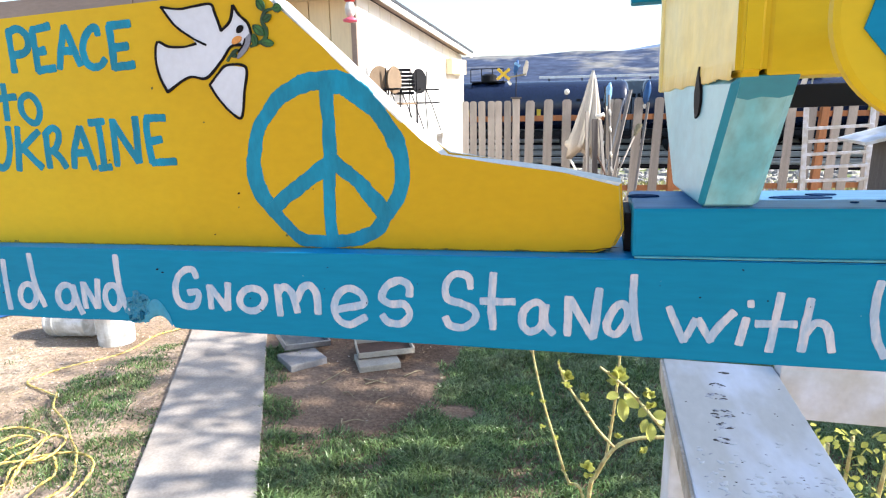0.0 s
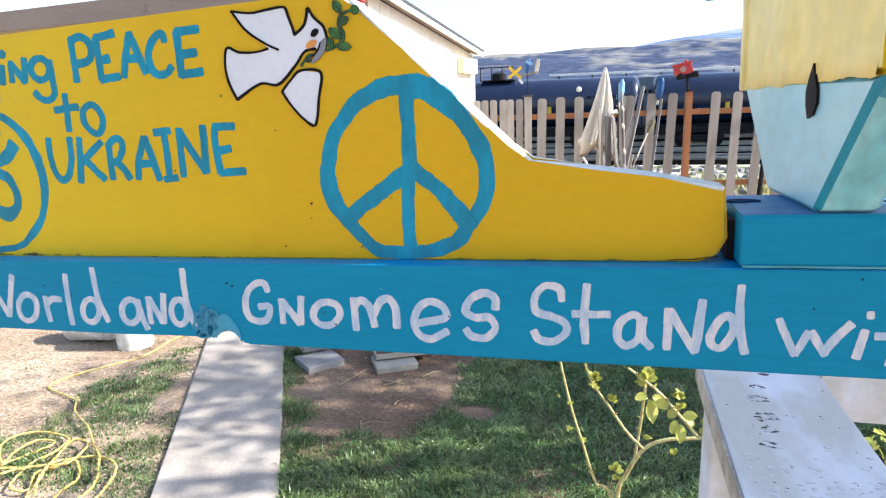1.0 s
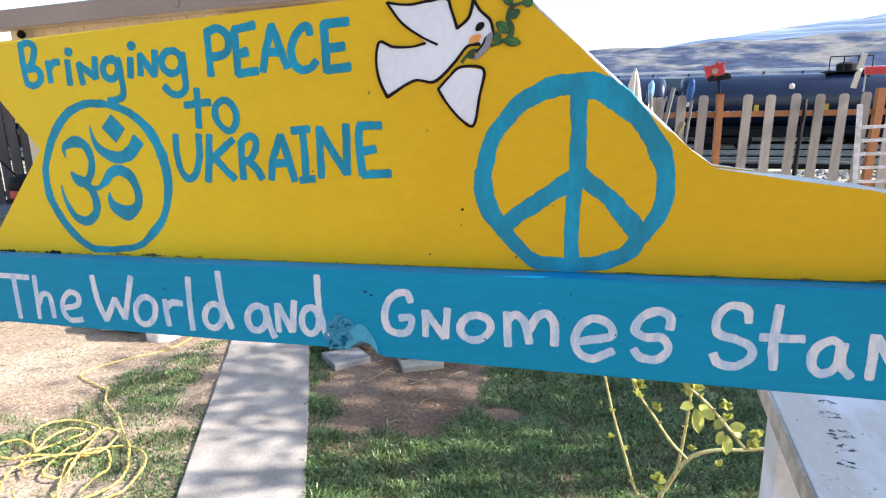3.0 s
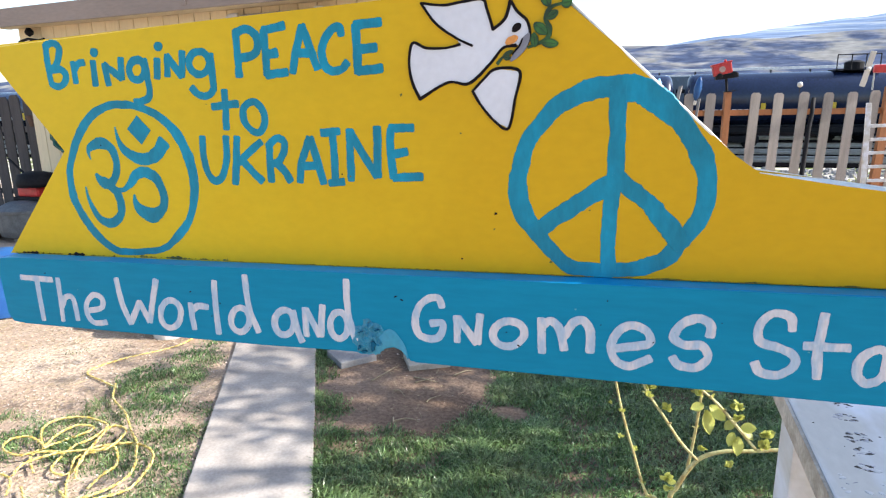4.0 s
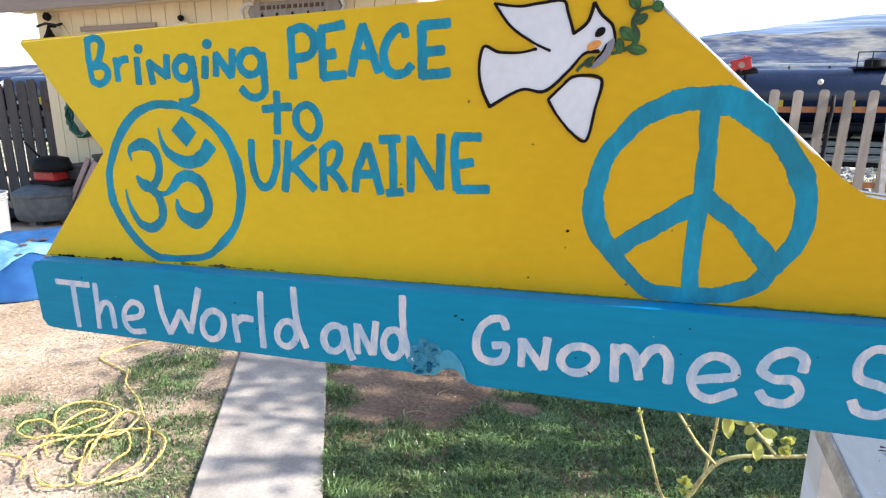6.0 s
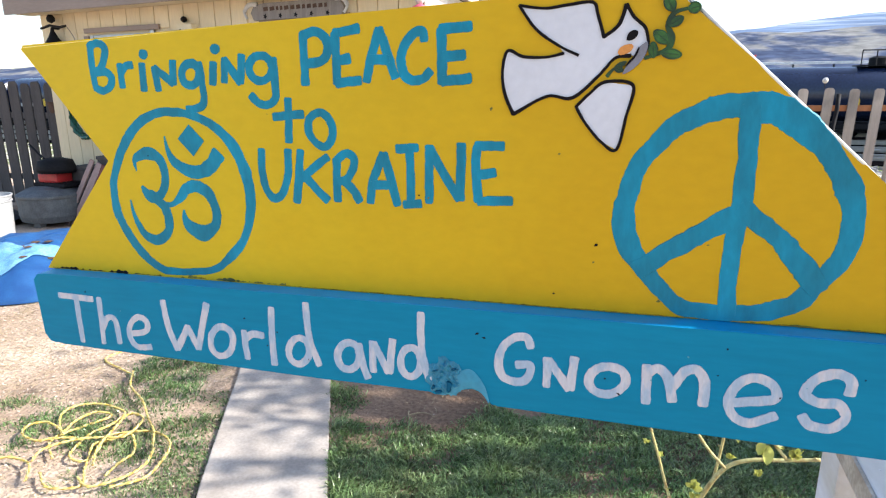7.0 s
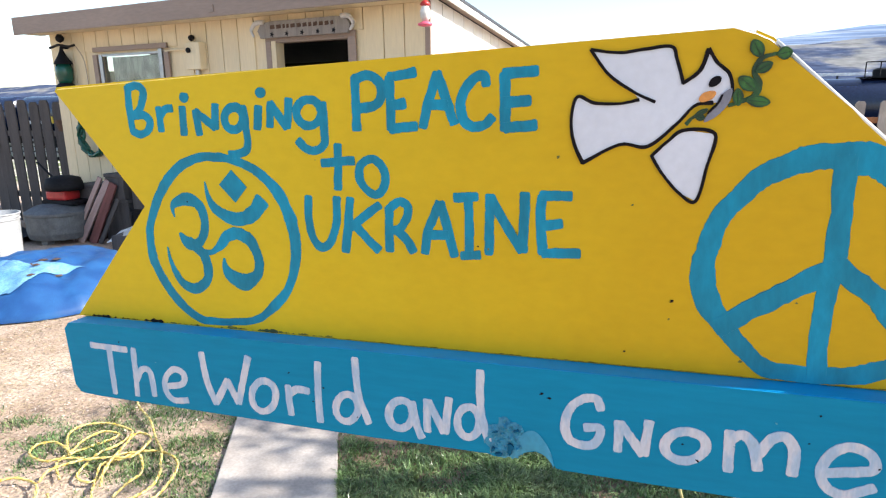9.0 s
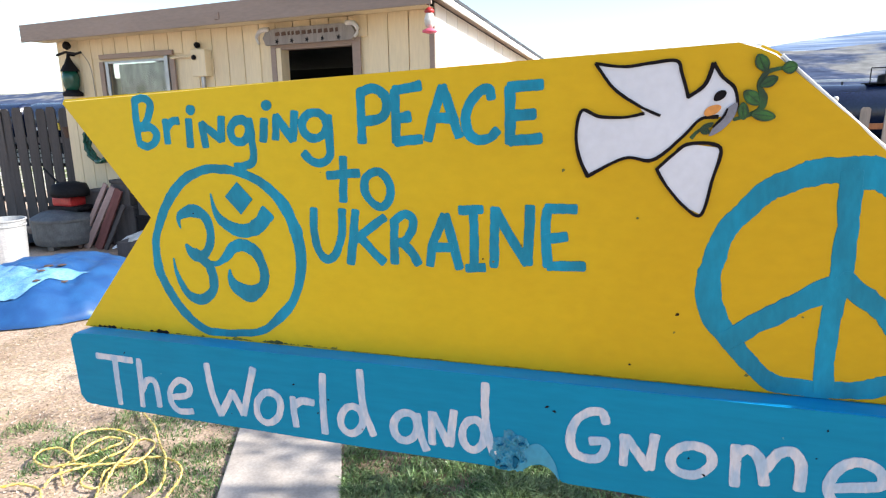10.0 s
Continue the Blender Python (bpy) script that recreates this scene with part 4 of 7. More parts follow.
# curled emblem
letter(tail, TEAL_LETTER, 5.6, [(0, [(69.9, 53.2, 0.6), (69.7, 58.4, 3.3), (76.5, 61.6, 6.4), (83.3, 59.9, 6.1), (86.5, 53.4, 4.5), (85.7, 46.8, 4.5), (81.6, 41.2, 4.6), (75.8, 41.0, 6.6), (71.9, 45.7, 1.6)]), (0, [(78.9, 39.9, 4.6), (83.6, 36.0, 5.0), (85.5, 30.1, 5.0), (84.1, 23.5, 5.0), (77.2, 19.0, 5.7), (70.4, 20.6, 4.7), (66.5, 25.9, 3.4), (64.3, 32.4, 2.0), (63.6, 38.7, 0.6)]), (0, [(81.6, 37.1, 4.0), (88.4, 37.0, 2.9), (93.9, 40.6, 4.6), (97.7, 44.7, 5.8), (103.5, 46.2, 5.7), (110.2, 43.2, 5.6), (113.6, 35.3, 4.6), (111.8, 27.5, 5.4), (104.4, 23.7, 8.0), (97.8, 26.4, 6.1), (95.2, 30.4, 3.2), (95.1, 34.5, 1.0)])], 0.0, "emblem_stroke")
letter(tail, TEAL_LETTER, 5.6, [(0, [(89.1, 69.7, 0.7), (89.9, 63.5, 2.8), (92.5, 58.2, 4.7), (98.2, 54.3, 6.2), (105.5, 53.0, 7.5), (113.1, 56.1, 7.4), (118.4, 61.3, 7.9)])], 0.0, "emblem_stroke")
# peace sign ring
letter(tail, TEAL_LETTER, 7.4, [(1, [(336.3, 78.8, 8.9), (343.4, 78.2, 11.0), (349.8, 76.1, 10.8), (357.2, 70.6, 9.8), (363.8, 64.4, 8.2), (368.8, 56.7, 8.4), (372.1, 50.0, 8.5), (373.9, 42.5, 7.5), (374.1, 33.6, 7.5), (371.0, 24.1, 7.4), (365.6, 16.5, 7.2), (359.4, 8.8, 7.8), (349.5, 4.5, 7.0), (339.7, 3.4, 6.5), (328.1, 3.4, 6.9), (320.2, 4.7, 6.7), (313.8, 10.6, 6.4), (307.5, 18.1, 7.5), (301.0, 27.6, 8.7), (298.9, 40.5, 8.4), (300.4, 49.8, 8.0), (303.3, 57.8, 7.7), (308.9, 65.3, 7.7), (315.6, 72.4, 8.0), (323.2, 76.2, 8.4), (330.2, 78.3, 8.8)])], 0.0, "peace_ring")
# peace sign bars
letter(tail, TEAL_LETTER, 6.6, [(0, [(339.7, 78.1, 7.3), (339.4, 58.1, 7.0), (339.3, 45.0, 7.0), (338.0, 34.9, 7.1), (337.1, 20.0, 6.4), (336.8, 3.0, 6.5)])], -0.0001, "peace_bar")
letter(tail, TEAL_LETTER, 6.6, [(0, [(340.1, 41.7, 8.1), (327.5, 33.9, 8.3), (318.1, 27.7, 7.5), (304.5, 18.0, 8.0)])], -0.00015, "peace_bar")
letter(tail, TEAL_LETTER, 6.6, [(0, [(340.0, 42.8, 7.7), (349.8, 34.3, 8.0), (356.3, 27.9, 8.6), (366.5, 14.5, 8.8)])], -0.0002, "peace_bar")
# the
letter(beam, WHITE_LETTER, 3.43, [(0, [(16, -11.2), (38.4, -11.9)]), (0, [(27.5, -12.7), (27, -36)])], -0.0095)
letter(beam, WHITE_LETTER, 3.43, [(0, [(42.8, -11.2), (41.5, -35.6)]), (0, [(42.3, -27.3), (46.6, -21.5), (51.5, -22.4), (52.3, -34.6)])], -0.0095)
letter(beam, WHITE_LETTER, 3.43, [(0, [(59.9, -28.7), (70.2, -26.2), (71.5, -21), (66.2, -19.2), (60.3, -24.5), (59.8, -31.3), (64.1, -35.4), (72.2, -34.3)])], -0.0095)
# world
letter(beam, WHITE_LETTER, 3.63, [(0, [(83.4, -9.2), (85, -23.6), (88.8, -34.2)]), (0, [(88.9, -33.6), (96.6, -21.4)]), (0, [(96.6, -21.4), (101.4, -32.1)]), (0, [(101.4, -32.1), (109.3, -8.8)])], -0.0095)
letter(beam, WHITE_LETTER, 3.63, [(1, [(122.3, -26.4), (120.1, -31.5), (115.8, -34.6), (111.5, -34.1), (109.1, -30.3), (109.8, -24.9), (113.3, -20.6), (117.9, -19.4), (121.4, -21.6)])], -0.0095)
letter(beam, WHITE_LETTER, 3.63, [(0, [(128.8, -20.4), (129.4, -34.5)]), (0, [(129.3, -24.2), (133.3, -21.5), (139.2, -21.8)])], -0.0095)
letter(beam, WHITE_LETTER, 3.63, [(0, [(145, -7.9), (144.3, -22.9), (144.2, -35.7)])], -0.0095)
letter(beam, WHITE_LETTER, 3.63, [(1, [(163.4, -26.9), (161.7, -31.2), (158.3, -33.8), (154.7, -33.4), (152.6, -30.2), (153.1, -25.7), (155.8, -22.1), (159.5, -21), (162.5, -22.9)]), (0, [(163.4, -4), (163.9, -21.1), (167.9, -32.9)])], -0.0095)
# and
letter(beam, WHITE_LETTER, 3.63, [(1, [(188.8, -26.3), (187.3, -30.7), (184, -33.4), (180.3, -33.2), (178.1, -30), (178.3, -25.5), (180.9, -21.8), (184.6, -20.5), (187.7, -22.3)]), (0, [(188.8, -21.2), (190.1, -30.5), (192.4, -36.7)])], -0.0095)
letter(beam, WHITE_LETTER, 3.63, [(0, [(195.4, -19), (195, -33.2)]), (0, [(195.9, -19.7), (202.3, -32.6)]), (0, [(205, -17.3), (203, -32.5)])], -0.0095)
letter(beam, WHITE_LETTER, 3.63, [(1, [(217.9, -26), (216.7, -30.5), (213.8, -33.3), (210.6, -33), (208.6, -29.7), (208.7, -25), (210.9, -21.2), (214.2, -19.9), (216.9, -21.8)]), (0, [(218.5, -3.9), (218.5, -21), (221.3, -33.5)])], -0.0095)
# gnom
letter(beam, WHITE_LETTER, 3.92, [(0, [(265.2, -14.1), (263.9, -10.4), (258.9, -10.8), (254.3, -14.9), (252, -22.3), (253.6, -28.3), (258.7, -30.1), (263.8, -28.3), (265.3, -22.2), (259.7, -22.6)])], -0.0095)
letter(beam, WHITE_LETTER, 3.92, [(0, [(272.2, -18.4), (271.7, -30.4)]), (0, [(272.7, -18.8), (281, -30.7)]), (0, [(282.8, -16.7), (281.4, -30.2)])], -0.0095)
letter(beam, WHITE_LETTER, 3.92, [(1, [(302.5, -23.8), (301.3, -27.4), (297.9, -30.2), (293.6, -30.9), (289.9, -29.3), (288.4, -26.1), (289.6, -22.4), (293.1, -19.7), (297.4, -19.1), (301, -20.6)])], -0.0095)
letter(beam, WHITE_LETTER, 3.92, [(0, [(310.1, -17.1), (310.3, -32.2)]), (0, [(310.4, -20.3), (314.1, -17.8), (317.9, -21.4), (319.7, -30.5)]), (0, [(319.7, -24.3), (323.5, -17.7), (328.1, -16.5), (330.7, -21.5), (330.6, -30.3)])], -0.0095)
# es
letter(beam, WHITE_LETTER, 4.02, [(0, [(339.6, -28.3), (347.9, -26.7), (354.4, -24.8), (353.7, -20.1), (348.3, -17.3), (342.5, -20.1), (339.3, -26.6), (340.9, -33), (346.8, -35.5), (354.9, -31.5)])], -0.0095)
letter(beam, WHITE_LETTER, 4.02, [(0, [(377.5, -20.1), (377.4, -15.1), (373, -12.8), (367, -15.5), (363.9, -21.3), (368.1, -24.3), (374.6, -24.2), (377.4, -29), (373.3, -33.6), (366.5, -33.6), (363.8, -30.3)])], -0.0095)
# stand
letter(beam, WHITE_LETTER, 3.82, [(0, [(406.8, -15.3), (405.7, -10), (399.7, -9.1), (395.2, -14.3), (395.8, -20.5), (401.8, -22.7), (407.8, -25.5), (408.2, -30.3), (402.8, -34.4), (396.6, -33.6), (394.4, -29.9)])], -0.0095)
letter(beam, WHITE_LETTER, 3.82, [(0, [(417.3, -8.1), (416.2, -23), (416.7, -34.3)]), (0, [(411.6, -21.5), (426.7, -21)])], -0.0095)
letter(beam, WHITE_LETTER, 3.82, [(1, [(436, -20.9), (439.5, -23.4), (438.5, -31.4), (433.9, -35.1), (430.1, -31.8), (431, -25)]), (0, [(440.5, -22), (440.2, -30.5), (443.5, -35.1)])], -0.0095)
letter(beam, WHITE_LETTER, 3.82, [(0, [(450.5, -18), (449.9, -35.3)]), (0, [(451, -19), (461.1, -36.3)]), (0, [(463.4, -14), (461.1, -36.3)])], -0.0095)
letter(beam, WHITE_LETTER, 3.82, [(1, [(473.9, -20.7), (475.7, -25.7), (471.9, -33.7), (467.8, -33.4), (467, -28.7), (470.4, -22.1)]), (0, [(477.7, -7.5), (477.9, -23.1), (480.2, -35.9)])], -0.0095)
# with
letter(beam, WHITE_LETTER, 3.53, [(0, [(492.1, -21.2), (495.6, -29.9), (498.6, -35.9)]), (0, [(498.6, -35.6), (503.1, -26)]), (0, [(504, -26), (509.3, -35.1)]), (0, [(508.4, -34.9), (512.7, -27.9), (517.8, -21.9)])], -0.0095)
letter(beam, WHITE_LETTER, 3.53, [(0, [(522.7, -24.9), (520.4, -36.2)]), (0, [(523.3, -18.3), (524.4, -18.2)])], -0.0095)
letter(beam, WHITE_LETTER, 3.53, [(0, [(535, -13.5), (533.4, -25.6), (532, -38.6)]), (0, [(526.2, -26.7), (541, -26.3)])], -0.0095)
letter(beam, WHITE_LETTER, 3.53, [(0, [(545.9, -15.5), (544.7, -26.3), (544, -37.6)]), (0, [(544.6, -30.5), (548.5, -25.4), (552.8, -27.2), (555.1, -37.2)])], -0.0095)
letter(beam, WHITE_LETTER, 3.53, [(0, [(569.8, -7.7), (568.8, -19.3), (570.3, -29.9), (574.3, -38.5)])], -0.0095)

for pts, width in (([(104.0, 75.0), (111.3, 67.4), (104.6, 60.5), (96.9, 68.5)], 0),):
    part("diamond", slab([(x / 1000, z / 1000) for x, z in pts], -0.0004, 0.0002), TEAL_LETTER, tail)
BODY = [(258.8, 116.4), (268.4, 114.9), (276.7, 115.6), (285.2, 115.8), (287.1, 111.7), (289.4, 103.8), (294.5, 107.7), (296.8, 114.4), (299.6, 110.1), (303.5, 106.3), (304.7, 100.8), (303.3, 97.2), (298.8, 97), (293.3, 96.2)]
BODY += [(287.6, 90.1), (278.6, 82.9), (269.1, 83.6), (256.4, 77.3), (253.1, 84.8), (252.2, 92.9), (254.2, 100.6), (260.1, 98.4), (268.8, 97.8), (275.3, 98.9), (280.6, 98), (273.4, 101.6), (264.7, 108.1)]
LOWER = [(280.1, 79.6), (285.1, 84.4), (290.4, 88.2), (300.2, 86.7), (298.1, 75.6), (295.1, 63.8), (289.5, 66.7), (283.6, 73.6)]


def painted_shape(pts, name, label):
    flat = [Vector((x / 1000, z / 1000, 0)) for x, z in pts]
    bm = bmesh.new()
    vs = [bm.verts.new((p.x, -0.0003, p.y)) for p in flat]
    for tri in tessellate_polygon([flat]):
        bm.faces.new([vs[i] for i in tri])
    return part(name, bm, WHITE_PATCH, tail, label)


painted_shape(BODY[:24] + BODY[25:], "white_shape", "white painted shape with a black brush outline")
painted_shape(LOWER, "white_shape", "small white painted shape with a black outline")
for line in (BODY[0:6], BODY[5:8], BODY[7:12], BODY[12:18], BODY[17:24], BODY[24:27] + BODY[0:1], LOWER + LOWER[:1]):
    bm = bmesh.new()
    stroke(bm, [(x / 1000, z / 1000, 0.0012 + 0.0005 * noise.noise((x * 0.13, z * 0.13, 4))) for x, z in line], 0.0012, -0.00045)
    part("outline", bm, BLACK_LINE, tail)
patch(tail, ORANGE, [(294.5, 98.3), (295.6, 100.2), (298.4, 101.0), (299.8, 100.2), (298.6, 98.3), (295.6, 97.3)], -0.0004, "orange_patch")
patch(tail, GREY_PAINT, [(304.5, 101.5), (304.3, 97.9), (302.1, 94.4), (299.2, 91.9), (296.4, 90.7), (297.5, 93.3), (299.6, 96.2), (300.6, 98.2), (301.6, 99.7)], -0.0006, "grey_patch")
patch(tail, BLACK_LINE, [(297.4, 102.4), (297.8, 104.5), (299.4, 105.6), (301.0, 105.3), (300.9, 103.6), (299.2, 102.3)], -0.0004, "black_patch")
letter(tail, BLACK_LINE, 0.8, [(0, [(301.7, 99.6, 0.6), (300.6, 97.0, 0.9), (298.5, 94.7, 0.8), (297.5, 93.5, 0.5)])], -0.0009, "beak_line")
letter(tail, GREEN_LEAF, 1.3, [(0, [(290.9, 90.2, 1.5), (292.7, 92.2, 1.2), (294.6, 93.4, 0.9), (297.4, 94.8, 0.7)]), (0, [(303.8, 95.9, 1.2), (308.0, 97.2, 1.4), (311.5, 98.9, 1.9), (312.4, 102.4, 2.3), (311.7, 104.4, 1.9), (310.8, 106.6, 1.6), (311.9, 109.4, 1.8), (313.6, 111.0, 1.5), (317.5, 111.8, 1.2), (319.6, 111.8, 1.0)])], -0.0003, "painted_sprig", "dark green painted olive sprig")


def painted_leaf(x0, z0, x1, z1, wide):
    """A leaf of mid green paint with a dark rim and rib, from its stalk to its tip."""
    a, b = Vector((x0, z0)), Vector((x1, z1))
    u = b - a
    v = Vector((-u.y, u.x)).normalized() * wide / 2
    half = [(0.0, 0.0), (0.25, 0.8), (0.55, 1.0), (0.85, 0.62)]
    rim = [a + u * t + v * w for t, w in half] + [b] + [a + u * t - v * w for t, w in half[:0:-1]]
    leaf = patch(tail, GREEN_MID, [(q.x, q.y) for q in rim], -0.0006, "painted_leaf")
    bm = bmesh.new()
    stroke(bm, [(q.x / 1000, q.y / 1000) for q in rim], 0.00055, -0.00105, True)
    stroke(bm, [(a.x / 1000, a.y / 1000, 0.0005), ((a + u * 0.5).x / 1000, (a + u * 0.5).y / 1000, 0.0004), ((a + u * 0.85).x / 1000, (a + u * 0.85).y / 1000, 0.0003)], 0.0004, -0.0011)
    part("leaf_rim", bm, GREEN_LEAF, leaf)


for a in ((312.6, 111.1, 309.9, 116.2, 3.6), (311.4, 106.5, 315.8, 108.9, 3.0), (311.4, 100.7, 306.6, 104.9, 3.8), (306.7, 96.0, 306.3, 101.2, 2.8), (309.2, 97.5, 315.9, 96.5, 3.2), (317.4, 111.4, 321.2, 112.2, 3.6), (293.6, 93.1, 296.4, 91.9, 2.0), (293.8, 93.2, 297.4, 94.9, 1.3)):
    painted_leaf(*a)

# ---- white railing behind the whirligig ----
railing = root("white_railing", pose(0, 0, 0), "weathered white-painted wooden railing with a dirty flat cap", "railing")
cap = part("cap_board", new_box(0.586, 0.06, 1.392, 0.766, 0.835, 1.43, bevel=0.003), WHITE_WOOD, railing, "flat white cap board with dark droppings of dirt")
part("edge_strip", new_box(0.5815, 0.062, 1.394, 0.586, 0.833, 1.4285, bevel=0.001), WHITE_EDGE, cap)
part("rail", new_box(0.768, 0.80, 1.352, 2.6, 0.838, 1.455, bevel=0.003), WHITE_WOOD, railing)
part("rail", new_box(0.745, 0.80, 0.35, 2.6, 0.838, 0.44, bevel=0.003), WHITE_WOOD, railing)
part("post", new_box(0.592, 0.70, -0.02, 0.681, 0.789, 1.398, bevel=0.004), WHITE_WOOD, railing)
part("post", new_box(0.60, 0.10, -0.02, 0.689, 0.189, 1.398, bevel=0.004), WHITE_WOOD, railing)
part("post", new_box(2.52, 0.71, -0.02, 2.609, 0.799, 1.298, bevel=0.004), WHITE_WOOD, railing)
part("brace", new_box(-0.019, -0.045, 0, 0.019, 0.045, 0.74, bevel=0.003), WHITE_WOOD, railing, "", pose(0.648, 0.695, 0.80, 40, 0, 0))
spots = random.Random(8)


def dirt(x, y, r, mat, stretch=1.6):
    bm = lathe([(r, 0), (r * 0.7, 0.0005), (r * 0.2, 0.0008)], 9)
    for v in bm.verts:
        v.co.x *= stretch * (1 + 0.9 * noise.noise((v.co.x * 300 + x * 99, v.co.y * 300, y * 50)))
        v.co.y *= 0.7 * (1 + 0.9 * noise.noise((v.co.x * 300, v.co.y * 300 + y * 99, x * 50)))
    part("dirt_spot", bm, mat, cap, "", pose(x, y, 1.4301, 0, 0, spots.uniform(-25, 25)))


# dried droppings in a line, each a broken ring of specks
for cx, cy, size, count in ((0.679, 0.789, 0.005, 9), (0.660, 0.738, 0.008, 12), (0.653, 0.696, 0.010, 22), (0.652, 0.641, 0.012, 22), (0.645, 0.632, 0.007, 9), (0.649, 0.603, 0.008, 12), (0.640, 0.562, 0.008, 15)):
    for k in range(count):
        a = spots.uniform(0, 6.283)
        dirt(cx + size * 1.3 * math.cos(a) * spots.uniform(0.6, 1.1), cy + size * math.sin(a) * spots.uniform(0.5, 1.1), spots.uniform(0.0010, 0.0027), DIRT_SPOT if spots.random() < 0.6 else SMUDGE, 1.9)
dirt(0.679, 0.789, 0.0035, DIRT_SPOT)
for k in range(34):
    x, y = spots.uniform(0.60, 0.755), 0.43 + abs(spots.gauss(0, 0.07))
    dirt(x, y, spots.uniform(0.0006, 0.0018), SMUDGE, 2.2)
for k in range(14):
    dirt(spots.uniform(0.595, 0.76), spots.uniform(0.45, 0.80), spots.uniform(0.0006, 0.0013), DIRT_SPOT)
# blistered paint: low lumps in the board's own white, thickest towards the near end
for k in range(110):
    x, y = spots.uniform(0.60, 0.757), 0.40 + abs(spots.gauss(0, 0.10))
    r = spots.uniform(0.0012, 0.0042)
    bm = lathe([(r, 0), (r * 0.8, r * 0.16), (r * 0.4, r * 0.30), (r * 0.1, r * 0.22)], 9)
    for v in bm.verts:
        v.co.x *= 1.5 * (1 + 0.7 * noise.noise((v.co.x * 200 + k, v.co.y * 200, 1)))
        v.co.y *= 1 + 0.7 * noise.noise((v.co.x * 200, v.co.y * 200 + k, 6))
    part("paint_blister", bm, WHITE_WOOD, cap, "", pose(x, y, 1.4299, 0, 0, spots.uniform(-40, 40)), smooth=True)

# ---- rose bush ----
bush = root("rose_bush", pose(0.44, 1.33, 0), "bare rose bush with young yellow-green leaves", "bush")


def bush_leaf_mesh():
    bm = bmesh.new()
    rows = []
    for i in range(7):
        t = i / 6
        w = 0.36 * math.sin(math.pi * min(t * 0.96 + 0.04, 1)) ** 0.8
        z = -0.16 * (t - 0.35) ** 2
        rows.append([bm.verts.new((s * w, t, z + abs(s) * 0.10)) for s in (-1, 0, 1)])
    for a, b in zip(rows, rows[1:]):
        for k in range(2):
            bm.faces.new((a[k], a[k + 1], b[k + 1], b[k]))
    return mesh_of("leaf", bm, BUSH_LEAF, True)


LEAF = bush_leaf_mesh()
rose = random.Random(21)


def leaf_at(parent, p, size, way, roll=0.8, face=(0, 0, 1)):
    """A leaf that grows from p along way, its upper side turned to face."""
    ob = new("leaf", LEAF)
    ob.parent = parent
    y = Vector(way).normalized()
    x = y.cross(Vector(face) + Vector((0.003, 0.002, 0.001))).normalized()
    q = Matrix((x, y, x.cross(y))).transposed().to_4x4()
    ob.matrix_local = Matrix.Translation(p) @ q @ Matrix.Rotation(rose.uniform(-roll, roll), 4, "Y") @ Matrix.Diagonal((size, size, size, 1))


def cane(pts, r0, r1, buds):
    line = spline(pts, False, 8)
    n = len(line)
    ob = part("cane", tube(line, [(r0 + (r1 - r0) * i / (n - 1)) * (1 + 0.12 * noise.noise((i * 0.9, r0 * 900, 0))) for i in range(n)], 7), BARK, bush, "", smooth=True)
    for k in range(buds):
        i = int(n * (0.25 + 0.72 * k / max(buds - 1, 1)))
        p, d = line[min(i, n - 1)], (line[min(i + 1, n - 1)] - line[max(i - 1, 0)]).normalized()
        if rose.random() < 0.8:
            tip = p + Vector((rose.uniform(-1, 1), rose.uniform(-0.7, 0.3), 0.5)).normalized() * rose.uniform(0.006, 0.014)
            part("bud", tube([p, p.lerp(tip, 0.6), tip], [0.0024, 0.0028, 0.0008], 6), BARK, ob, smooth=True)
        for j in range(rose.choice((0, 0, 1, 2))):
            side = Vector((rose.uniform(-0.8, 0.8), rose.uniform(-0.7, 0.2), rose.uniform(0.0, 1))) + d * 0.5
            leaf_at(ob, p, rose.uniform(0.007, 0.017), side)
    return ob, line


cane([(-0.02, 0.05, 0.0), (0.1, 0.03, 0.4), (0.015, 0.000, 0.792), (-0.028, 0.000, 0.839), (-0.067, 0.000, 0.960), (-0.095, 0.000, 1.051), (-0.124, 0.000, 1.173), (-0.136, 0.000, 1.254), (-0.142, 0.000, 1.349)], 0.0046, 0.0026, 10)
cane([(0.03, 0.0, 0.0), (0.02, 0.0, 0.4), (0.030, 0.000, 0.794), (0.050, 0.000, 0.871), (0.092, 0.000, 0.954), (0.149, 0.000, 0.990), (0.219, 0.000, 1.003), (0.302, 0.000, 1.021)], 0.0075, 0.0045, 9)
cane([(0.091, -0.020, 0.969), (0.045, -0.020, 1.018), (-0.002, -0.020, 1.088), (-0.040, -0.020, 1.141), (-0.056, -0.020, 1.180), (-0.064, -0.020, 1.203)], 0.004, 0.0024, 9)
cane([(0.071, 0.010, 0.911), (0.082, 0.010, 1.006), (0.090, 0.010, 1.107), (0.095, 0.010, 1.204), (0.097, 0.010, 1.299)], 0.0042, 0.003, 8)
cane([(0.222, -0.030, 1.025), (0.170, -0.030, 1.087), (0.125, -0.030, 1.138), (0.074, -0.030, 1.180), (0.045, -0.030, 1.201)], 0.0042, 0.003, 10)
